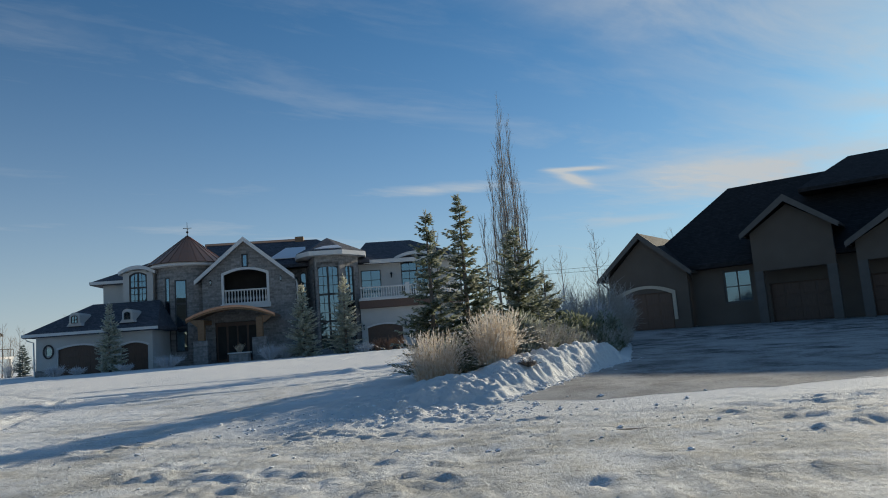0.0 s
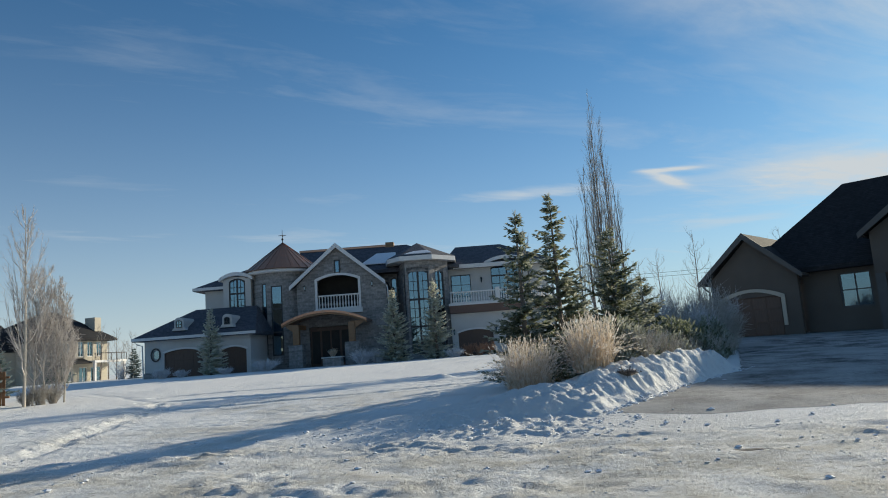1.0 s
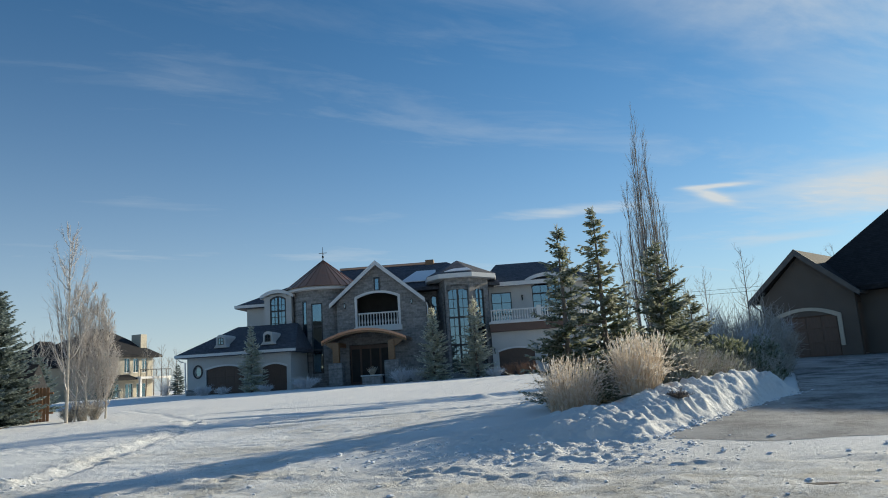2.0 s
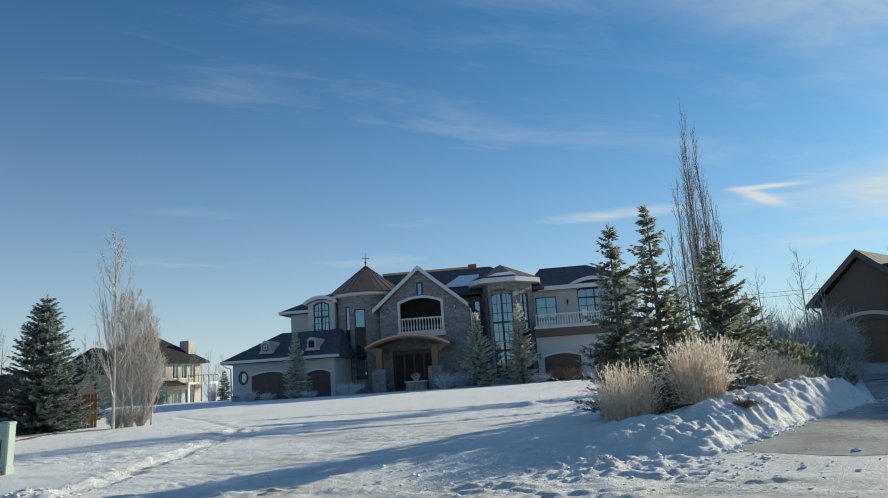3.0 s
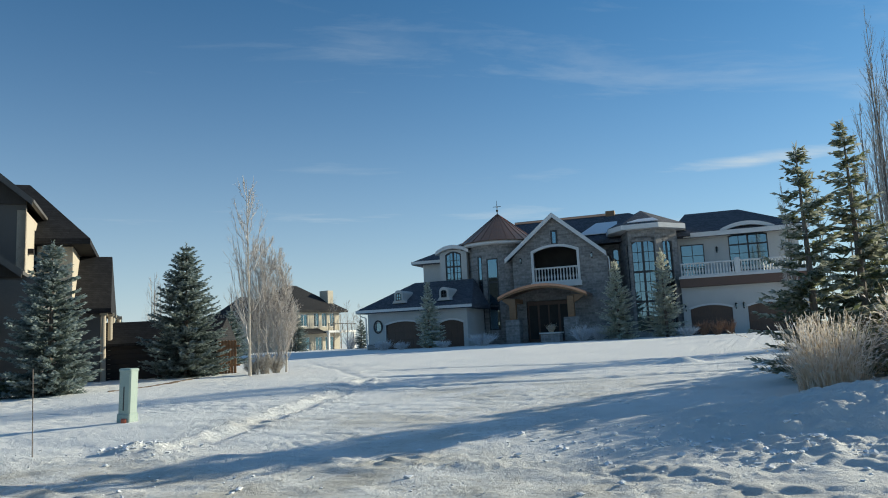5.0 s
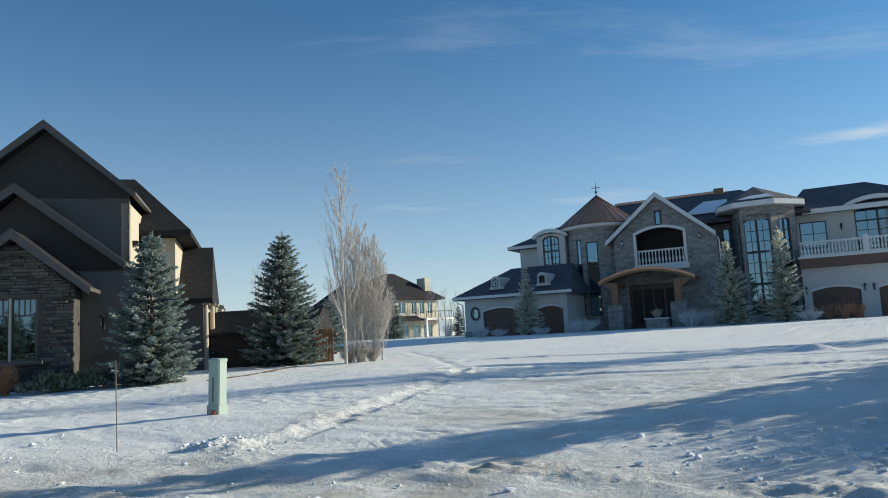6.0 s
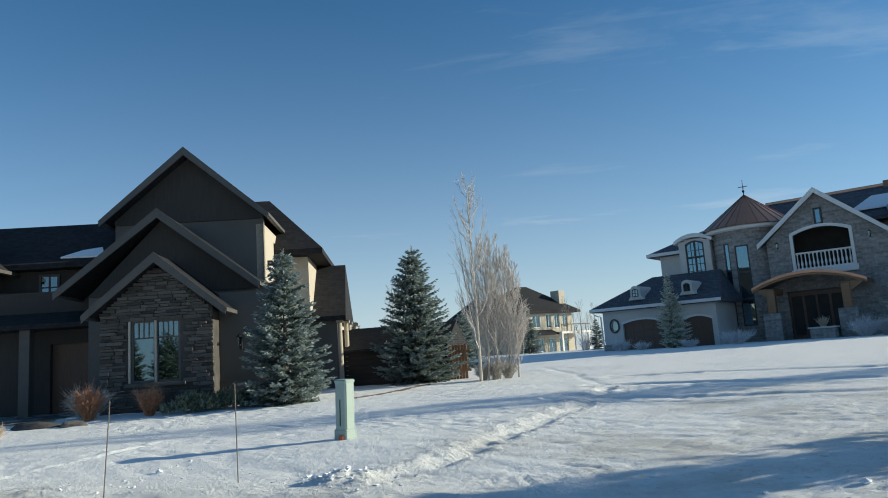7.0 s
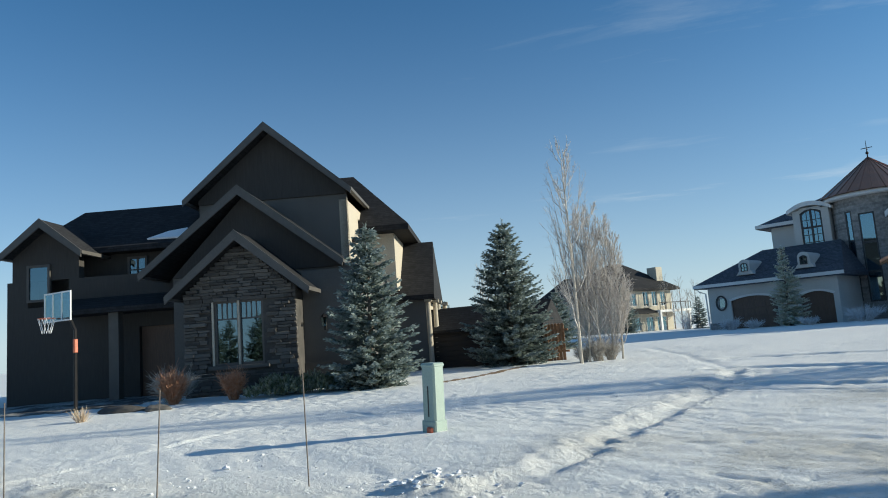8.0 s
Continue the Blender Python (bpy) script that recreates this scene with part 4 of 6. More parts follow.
    for a, b, z in ((-8.72, -5.3, 3.05), (-3.68, -1.48, 2.95)):
        garage_door(H, a, b, G, z + 0.28, -7.8, 0.28, DOORWOOD)
        bm = bmesh.new()
        strip_between(bm, arch(a - 0.14, b + 0.14, z + 0.12, 0.30), arch(a, b, z - 0.01, 0.28), -8.06, -8.003)
        part("door_arch", bm, TRIM, H)
    bm = bmesh.new()
    ring = [(-9.45 + 0.44 * math.cos(t), 2.95 + 0.6 * math.sin(t)) for t in (2 * math.pi * k / 20 for k in range(21))]
    ring2 = [(-9.45 + 0.33 * math.cos(t), 2.95 + 0.48 * math.sin(t)) for t in (2 * math.pi * k / 20 for k in range(21))]
    strip_between(bm, ring, ring2, -8.1, -7.95)
    oval = part("oval_window", bm, BLACK, H, "small oval window with a black frame")
    part("pane", boxed(-9.69, -9.21, -7.9, -7.88, 2.62, 3.28), GLASS, oval).visible_shadow = False
    bm = bmesh.new()
    hip_roof(bm, -11.2, -0.4, -8.75, 1.2, 4.45, 7.1, -7.9, -2.0, -2.6, 0.28)
    part("garage_roof", bm, SHINGLE, H)
    part("garage_fascia", boxed(-11.25, -0.4, -8.83, -8.76, 4.22, 4.46), TRIM, H)
    for u in (-7.42, -3.15):
        bm = bmesh.new()
        prism(bm, [(u - 0.66, 4.95), (u + 0.66, 4.95), (u + 0.46, 5.2), (u + 0.42, 5.25), (u + 0.42, 5.75)] + [(u + 0.42 * math.cos(t), 5.75 + 0.36 * math.sin(t)) for t in (math.pi * k / 8 for k in range(1, 8))] + [(u - 0.42, 5.75), (u - 0.42, 5.25), (u - 0.46, 5.2)], -7.9, -5.2)
        d = part("roof_dormer", bm, STUCCO, H, "small arched white roof dormer")
        window(d, u - 0.25, u + 0.25, 5.2, 5.85, -7.92, 2, 2, 0.12, frame=0.05)
    bm = bmesh.new()
    tube(bm, [(-11.1, -8.6, 4.2), (-10.9, -8.5, 3.95), (-10.6, -8.1, 3.8), (-10.55, -8.06, 0.9)], 0.06, 0.06, 6)
    part("downspout", bm, TRIM, H)

    # right tower: five sides of an octagon
    pts = [(11.2, 1.0), (11.9, -1.6), (12.35, -3.0), (14.65, -3.0), (16.35, -1.0), (16.35, 1.0)]
    part_wall = bmesh.new()
    faces = list(zip(pts, pts[1:]))
    for k, (p, q) in enumerate(faces):
        L = math.hypot(q[0] - p[0], q[1] - p[1])
        m = Matrix.Translation((p[0], p[1], 0)) @ Matrix.Rotation(math.atan2(q[1] - p[1], q[0] - p[0]), 4, "Z")
        holes = {2: [(0.12, L - 0.12, 1.4, 9.15)], 3: [(0.75, L - 0.65, 1.4, 9.15)], 1: [(0.45, L - 0.35, 5.0, 9.0)]}.get(k, [])
        b2 = bmesh.new()
        wall_with_openings(b2, 0, L, 0, 0.3, G, 10.3, holes)
        if holes:
            h = holes[0]
            strip_between(b2, [(x, 9.6) for x, _ in arch(h[0], h[1], 9, 0)], arch(h[0], h[1], h[3] - 0.02, 0.3), 0.0, 0.3)
        bmesh.ops.transform(b2, matrix=m, verts=b2.verts)
        me = bpy.data.meshes.new("tmp")
        b2.to_mesh(me)
        b2.free()
        part_wall.from_mesh(me)
        bpy.data.meshes.remove(me)
    tower = part("tower_wall", part_wall, STONE, H, "tall stone bay tower wall")
    for k, rows, cols in ((2, 9, 4), (3, 9, 2), (1, 6, 1)):
        p, q = faces[k]
        L = math.hypot(q[0] - p[0], q[1] - p[1])
        a, b, z0 = {2: (0.12, L - 0.12, 1.4), 3: (0.75, L - 0.65, 1.4), 1: (0.45, L - 0.35, 5.0)}[k]
        w = window(tower, a, b, z0, 9.4, 0.12, cols, rows, 0.3, frame=0.14, splits=(6.8, 4.2), wide_split=0.19)
        w.matrix_local = Matrix.Translation((p[0], p[1], 0)) @ Matrix.Rotation(math.atan2(q[1] - p[1], q[0] - p[0]), 4, "Z")
    bm = bmesh.new()
    out = [(10.0, 1.5), (10.6, -2.0), (11.9, -3.7), (15.0, -3.7), (17.15, -1.3), (17.15, 1.5)]
    lo = [bm.verts.new((x, y, 10.2)) for x, y in out]
    hi = [bm.verts.new((x, y, 10.62)) for x, y in out]
    for i in range(5):
        bm.faces.new((lo[i], lo[i + 1], hi[i + 1], hi[i]))
    bm.faces.new(lo[::-1])
    bm.faces.new(hi)
    part("tower_fascia", bm, TRIM, H, "deep pale eaves of the bay tower")
    bm = bmesh.new()
    base = [bm.verts.new((x, y, 10.64)) for x, y in out] + [bm.verts.new((17.15, 9, 10.64)), bm.verts.new((10, 9, 10.64))]
    tip = bm.verts.new((13.3, 2.2, 12.7))
    for i in range(len(base)):
        bm.faces.new((base[i], base[(i + 1) % len(base)], tip))
    bm.faces.new(base[::-1])
    part("tower_roof", bm, SHINGLE, H)

    bm = bmesh.new()
    v = [bm.verts.new(q) for q in ((12.4, -3.2, 10.84), (15.0, -3.2, 10.84), (14.5, -1.9, 11.27), (13.2, -2.1, 11.2))]
    r = bmesh.ops.extrude_face_region(bm, geom=[bm.faces.new(v)])
    bmesh.ops.translate(bm, vec=(0, -0.02, 0.06), verts=[x for x in r["geom"] if isinstance(x, bmesh.types.BMVert)])
    part("roof_snow", bm, SNOWCAP, H, "patch of snow on the tower roof")

    # middle and right roofs
    bm = bmesh.new()
    hip_roof(bm, -1.0, 17.5, -0.5, 12.5, 9.9, 13.15, 0.6, 12.0, 5.6, 0.3)
    part("middle_roof", bm, SHINGLE, H)
    part("ridge_cap", boxed(0.4, 10.2, 5.35, 5.85, 13.02, 13.3, bevel=0.05), COPPER, H, "brown metal ridge cap")
    part("chimney", boxed(9.75, 10.65, 5.2, 6.0, 12.6, 13.5, bevel=0.04), TIMBER, H, "small tan chimney")
    bm = bmesh.new()
    v = [bm.verts.new(p) for p in ((7.6, 0.6, 10.62), (11.2, 0.6, 10.62), (11.0, 3.2, 12.0), (9.0, 3.2, 12.0))]
    f = bm.faces.new(v)
    r = bmesh.ops.extrude_face_region(bm, geom=[f])
    bmesh.ops.translate(bm, vec=(0, -0.03, 0.07), verts=[x for x in r["geom"] if isinstance(x, bmesh.types.BMVert)])
    part("roof_snow", bm, SNOWCAP, H, "patch of snow on the roof")
    bm = bmesh.new()
    hip_roof(bm, 15.5, 27.0, 0.2, 12.5, 9.85, 12.5, 17.2, 22.0, 6.0, 0.3)
    part("right_roof", bm, SHINGLE, H)
    part("right_fascia", boxed(16.9, 27.05, 0.1, 0.19, 9.5, 9.9), TRIM, H)

    # right wing: garages below, a long deck above
    bm = bmesh.new()
    wall_with_openings(bm, 16.36, 26.2, 1.0, 1.35, 5.0, 9.6, [(16.55, 18.55, 5.9, 8.95), (20.6, 23.8, 6.3, 9.6)])
    strip_between(bm, [(x, 9.8) for x, _ in arch(20.6, 23.8, 9.5, 0)], arch(20.6, 23.8, 9.45, 0.3), 1.0, 1.35)
    box(bm, 25.85, 26.2, 1.35, 11.7, 0.4, 9.6)
    part("deck_wall", bm, STUCCO, H, "pale stucco wall behind the deck")
    window(H, 16.55, 18.55, 5.9, 8.95, 1.1, 2, 3, label="dark glazed patio door")
    window(H, 20.6, 23.8, 6.3, 9.75, 1.1, 4, 4, 0.35, splits=(8.9,), wide_split=0.14)
    bm = bmesh.new()
    strip_between(bm, arch(20.0, 24.4, 10.05, 0.55), arch(20.0, 24.4, 9.75, 0.5), 0.4, 4.0)
    part("eyebrow_roof", bm, TRIM, H, "white arched eyebrow over the deck window")
    bm = bmesh.new()
    wall_with_openings(bm, 16.36, 26.2, -1.5, -1.15, 0.4, 4.98, [(16.95, 20.3, 0.4, 3.4), (21.5, 24.9, 0.4, 3.4)])
    for a, b in ((16.95, 20.3), (21.5, 24.9)):
        strip_between(bm, [(x, 3.4) for x, _ in arch(a, b, 3.1, 0)], [(x, min(q, 3.396)) for x, q in arch(a, b, 3.1, 0.3)], -1.5, -1.15)
    box(bm, 25.85, 26.2, -1.15, 1.0, 0.4, 4.98)
    part("lower_garage_wall", bm, STUCCO, H, "pale stucco garage wall below the deck")
    for a, b in ((16.95, 20.3), (21.5, 24.9)):
        garage_door(H, a, b, 0.4, 3.4, -1.3, 0.3, DOORWOOD)
        bm = bmesh.new()
        strip_between(bm, arch(a - 0.15, b + 0.15, 3.22, 0.32), arch(a, b, 3.09, 0.3), -1.56, -1.503)
        part("door_arch", bm, TRIM, H)
    part("deck_floor", boxed(16.3, 26.6, -2.0, 1.0, 5.0, 5.72), BAND, H, "brown panelled deck edge")
    part("deck_edge", boxed(16.25, 26.7, -2.1, 1.0, 5.722, 5.9), TRIM, H)
    balustrade(H, (16.4, -1.95), (20.75, -1.95), 5.9, 7.05, 18)
    part("deck_post", boxed(20.75, 21.2, -2.1, -1.75, 5.9, 7.25, bevel=0.03), TRIM, H)
    balustrade(H, (21.2, -1.95), (26.4, -1.95), 5.9, 7.05, 22)
    for u, z in ((19.6, 8.3), (24.9, 8.3)):
        lantern("wall_lantern", H.matrix_world @ pose(u, 0.97, z), "black wall lantern on the pale stucco")
    for u in (16.6, 20.6, 21.2):
        lantern("wall_lantern", H.matrix_world @ pose(u, -1.53, 3.2), "black wall lantern beside the garage door")
    bm = bmesh.new()
    tube(bm, [(10.55, -3.2, 8.1), (10.62, -3.1, 7.8), (10.62, -3.06, 1.0)], 0.06, 0.06, 6)
    part("downspout", bm, TRIM, H)
    return H


def balustrade(H, p, q, z0, z1, count):
    d = math.hypot(q[0] - p[0], q[1] - p[1])
    rail = part("balustrade", boxed(p[0], q[0], p[1] - 0.09, p[1] + 0.09, z1 - 0.13, z1, bevel=0.02), TRIM, H, "white turned balustrade")
    part("bottom_rail", boxed(p[0], q[0], p[1] - 0.08, p[1] + 0.08, z0, z0 + 0.12), TRIM, rail)
    bm = bmesh.new()
    h = z1 - z0 - 0.25
    prof = [(0, 0.08), (0.1, 0.05), (0.3, 0.095), (0.6, 0.045), (0.9, 0.05), (1.0, 0.08)]
    rings = [[bm.verts.new((r * math.cos(a), r * math.sin(a), t * h)) for a in (2 * math.pi * k / 6 for k in range(6))] for t, r in prof]
    for a, b in zip(rings, rings[1:]):
        for k in range(6):
            bm.faces.new((a[k], a[(k + 1) % 6], b[(k + 1) % 6], b[k]))
    first = part("baluster", bm, TRIM, rail, smooth=True)
    for k in range(count):
        o = first if k == 0 else first.copy()
        if k:
            scene.collection.objects.link(o)
            o.parent = rail
        o.location = (p[0] + (q[0] - p[0]) * (k + 0.5) / count, p[1], z0 + 0.12)


MANSION = mansion()


# ---- the dark house with stone gables ----
def left_house():
    H = empty("dark_house", pose(-25.9, 17.5, 0, 0, 0, 48), "dark taupe two-storey house with steep stone-faced gables", "house")
    G = 0.1
    # stone bay
    bm = bmesh.new()
    wall_with_openings(bm, -2.5, 1.2, 0.06, 0.4, G, 3.7, [(-1.5, 0.12, 1.38, 3.46)])
    prism(bm, [(-2.5, 3.7), (1.2, 3.7), (1.2, 3.82), (-0.52, 5.30), (-2.5, 3.72)], 0.06, 0.4)
    box(bm, 0.9, 1.2, 0.4, 3.0, G, 3.7)
    box(bm, -2.5, -2.2, 0.4, 3.0, G, 3.7)
    part("bay_wall", bm, L_STONE, H, "ledge-stone bay wall")
    gable(H, -0.52, 2.28, 5.66, 3.72, -0.6, 4.5)
    w = window(H, -1.5, -0.69, 1.38, 3.46, 0.12, 1, 1, frame=0.07, frame_mat=L_TRIM, glazing=CLEAR)
    w2 = window(H, -0.69, 0.12, 1.38, 3.46, 0.12, 1, 1, frame=0.07, frame_mat=L_TRIM, glazing=CLEAR)
    for o, u in ((w, -1.43), (w2, -0.62)):
        bm = bmesh.new()
        box(bm, u, u + 0.67, 0.1, 0.14, 2.84, 2.89)
        for k in (1, 2, 3):
            box(bm, u + 0.67 * k / 4 - 0.018, u + 0.67 * k / 4 + 0.018, 0.1, 0.14, 2.89, 3.39)
        part("transom_bars", bm, L_TRIM, o)
    part("window_sill", boxed(-1.7, 0.32, -0.1, 0.12, 1.24, 1.37, bevel=0.02), L_TRIM, H)
    for u in (-1.58, -0.72):
        part("window_mullion", boxed(u, u + 0.07, 0.0, 0.11, 1.38, 3.46), L_LIGHT, H, "pale window mullion")
    # near-black sheet: room shade behind the bay window, put into colour
    part("bay_interior", boxed(-2.1, 0.8, 1.2, 1.3, G, 3.6), DARK, H)
    # big gable behind
    bm = bmesh.new()
    box(bm, -3.5, 3.2, 1.5, 1.85, G, 4.5)
    box(bm, 1.21, 3.2, 0.95, 1.49, G, 4.35)
    box(bm, 2.9, 3.2, 1.85, 9.0, G, 4.4)
    part("gable_wall", bm, L_STUCCO, H)
    part("gable_siding", prism(bmesh.new(), [(-3.5, 4.504), (2.6, 4.504), (-0.92, 7.2)], 1.42, 1.78), L_DARKER, H, "darker face of the gable, streaked upright")
    gable(H, -0.9, 3.5, 7.5, 4.7, 0.9, 7.0)
    part("stucco_base", boxed(1.22, 3.25, 0.86, 0.946, G, 1.25), L_STONE, H)
    lantern("wall_lantern", H.matrix_world @ pose(1.95, 0.93, 2.55), "black lantern on the taupe wall")
    # upper storey with the high gable
    part("upper_wall", boxed(-3.75, 2.2, 4.6, 4.9, 4.0, 7.72), L_STUCCO, H)
    part("gable_siding", prism(bmesh.new(), [(-3.75, 7.724), (2.2, 7.724), (2.2, 7.9), (-0.8, 10.45), (-3.75, 7.9)], 4.52, 4.82), L_DARKER, H, "darker face of the high gable, streaked upright")
    # the sun on this side is put into its paler colour
    bm = bmesh.new()
    wall_with_openings(bm, 4.6, 10.0, -2.2, -1.9, 3.9, 7.5, [(7.0, 8.2, 5.3, 7.1)])
    bmesh.ops.transform(bm, matrix=Matrix.Rotation(radians(90), 4, "Z"), verts=bm.verts)
    side = part("sunlit_side_wall", bm, L_LIGHT, H, "side wall coloured paler for the sun on it")
    w = window(H, 7.0, 8.2, 5.3, 7.1, -2.1, 2, 3, frame=0.08, frame_mat=BLACK)
    w.matrix_local = Matrix.Rotation(radians(90), 4, "Z")
    part("side_lamp", boxed(2.2, 2.4, 5.3, 5.7, 5.85, 6.05), IRON, H)
    gable(H, -0.8, 3.27, 10.70, 7.85, 3.9, 13.0)
    bm = bmesh.new()
    hip_roof(bm, -1.0, 4.35, 7.0, 14.0, 6.75, 9.75, 0.2, 1.55, 10.2, 0.25)
    part("rear_upper_roof", bm, L_ROOF, H)
    bm = bmesh.new()
    box(bm, 2.21, 3.6, 7.9, 8.2, 4.0, 6.8)
    box(bm, 3.3, 3.6, 8.2, 13, 4.0, 6.8)
    # coloured paler like the sunlit side wall
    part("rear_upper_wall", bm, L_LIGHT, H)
    # low rear wing
    bm = bmesh.new()
    box(bm, 3.21, 4.7, 9.0, 9.3, G, 3.7)
    prism(bm, [(9.0, 3.7), (14.2, 3.7), (11.5, 6.0)], -4.7, -4.45)
    for v in [v for v in bm.verts if v.co.y < -4]:
        v.co = (-v.co.y, v.co.x, v.co.z)
    part("rear_wing_wall", bm, L_STUCCO, H)
    # rear side wall, lightened in colour to stand in for direct sun
    bm = bmesh.new()
    wall_with_openings(bm, 9.3, 14.2, -4.7, -4.4, G, 3.7, [(10.0, 10.6, 0.8, 3.2), (11.3, 11.9, 0.8, 3.2), (12.6, 13.4, 0.8, 3.2)])
    bmesh.ops.transform(bm, matrix=Matrix.Rotation(radians(90), 4, "Z"), verts=bm.verts)
    part("rear_side_wall", bm, L_LIGHT, H, "rear wing wall coloured paler for the sun on it")
    for u, v in ((4.82, 9.0), (5.05, 10.1), (5.1, 11.6), (5.3, 13.6)):
        bm = bmesh.new()
        bmesh.ops.create_cone(bm, cap_ends=True, segments=14, radius1=0.12, radius2=0.10, depth=3.35, matrix=Matrix.Translation((u, v, G + 1.675)))
        box(bm, u - 0.16, u + 0.16, v - 0.16, v + 0.16, G + 3.352, G + 3.5)
        part("porch_column", bm, L_LIGHT, H, "round pale porch column")
    bm = bmesh.new()
    hip_roof(bm, 2.6, 5.15, 8.5, 14.6, 3.75, 6.5, 2.6, 5.05, 11.5, 0.2)
    part("rear_wing_roof", bm, L_ROOF, H)
    # left part: entrance and long roof
    bm = bmesh.new()
    wall_with_openings(bm, -10.6, -3.5, 3.0, 3.35, G, 5.0, [(-5.5, -3.9, G, 3.0), (-9.8, -8.2, 4.0, 5.0)])
    box(bm, -10.6, -10.3, 3.35, 12, G, 5.4)
    box(bm, -10.29, -3.6, 4.4, 4.7, 4.4, 6.3)
    prism(bm, [(-10.4, 5.0), (-7.8, 5.0), (-7.8, 6.0), (-9.0, 6.95), (-10.4, 6.0)], 3.0, 3.35)
    part("left_wall", bm, L_DARKER, H)
    gable(H, -8.95, 1.55, 7.24, 5.98, 2.4, 8.0)
    window(H, -9.8, -8.9, 4.2, 5.6, 2.97, 1, 1, frame_mat=L_TRIM, glazing=CLEAR)
    for u in (-6.6, -5.2):
        window(H, u, u + 0.8, 4.8, 5.85, 4.36, 2, 2, frame_mat=L_TRIM, glazing=CLEAR)
    bm = bmesh.new()
    hip_roof(bm, -10.9, -2.0, 3.7, 12, 6.2, 8.2, -9.4, -2.4, 6.2, 0.2)
    part("long_roof", bm, L_ROOF, H)
    bm = bmesh.new()
    hip_roof(bm, -8.0, -2.6, 1.6, 5.5, 3.7, 4.7, -8.0, -2.6, 4.4, 0.18)
    part("porch_roof", bm, L_ROOF, H)
    bm = bmesh.new()
    v = [bm.verts.new(p) for p in ((-5.6, 3.95, 6.40), (-3.9, 3.9, 6.365), (-4.2, 4.5, 6.81), (-4.9, 4.35, 6.70))]
    r2 = bmesh.ops.extrude_face_region(bm, geom=[bm.faces.new(v)])
    bmesh.ops.translate(bm, vec=(0, -0.03, 0.06), verts=[x for x in r2["geom"] if isinstance(x, bmesh.types.BMVert)])
    part("roof_snow", bm, SNOWCAP, H, "thin snow left on the roof")
    for u in (-5.9, -3.3):
        part("porch_post", boxed(u - 0.18, u + 0.18, 1.9, 2.26, G, 3.75), L_TRIM, H)
    part("entrance_door", boxed(-5.5, -3.9, 3.2, 3.26, G, 3.0), DOORWOOD, H)
    # ledge stones proud of the bay wall
    r = random.Random(5)
    stones = []
    for k in range(5):
        stones.append(boxed(-0.5, 0.5, -0.5, 0.5, -0.5, 0.5, bevel=0.06))
    shared = []
    for bm in stones:
        for v in bm.verts:
            v.co += Vector((r.uniform(-0.05, 0.05), r.uniform(-0.1, 0.1), r.uniform(-0.08, 0.08)))
        me = bpy.data.meshes.new("ledge_stone")
        bm.to_mesh(me)
        bm.free()
        me.materials.append(L_STONE)
        shared.append(me)
    wall_ob = next(o for o in H.children if o.name.startswith("bay_wall"))
    z, count = 0.35, 0
    while z < 5.2 and count < 300:
        h = r.uniform(0.07, 0.16)
        lo = -2.5 if z < 3.7 else -2.5 + (z - 3.7) * 1.15
        hi = 1.24 if z < 3.7 else 1.2 - (z - 3.7) * 1.08
        u = lo
        while u < hi:
            w = min(r.uniform(0.22, 0.62), hi - u)
            mid = u + w / 2
            if w > 0.08 and not (1.2 < z + h / 2 < 3.5 and u < 0.22 and u + w > -1.6):
                o = new("stone", shared[r.randrange(5)])
                o.parent = wall_ob
                dep = r.uniform(0.10, 0.20)
                o.location, o.scale = (mid, 0.06 - dep / 2 + 0.05, z + h / 2), (w - 0.02, dep, h - 0.014)
                count += 1
            u += w
        z += h
    return H


def gable(H, uc, half, zr, ze, v0, v1):
    """A steep shingled roof whose gable end carries two broad fascia boards."""
    bm = bmesh.new()
    gable_roof(bm, uc, half, zr, ze, v0, v1, 0.16)
    part("gable_roof", bm, L_ROOF, H)
    for s in (-1, 1):
        bm = bmesh.new()
        k = (zr - ze) / half
        prism(bm, [(uc, zr + 0.03), (uc + s * (half + 0.05), ze + 0.03 - 0.05 * k), (uc + s * (half + 0.05), ze - 0.28), (uc, zr - 0.32)], v0 - 0.06, v0 - 0.003)
        part("fascia_board", bm, L_TRIM, H)
        bm = bmesh.new()
        box(bm, uc + s * half - 0.07, uc + s * half + 0.09, v0 - 0.05, v1, ze - 0.16, ze - 0.03)
        part("gutter", bm, L_TRIM, H)


DARK_HOUSE = left_house()


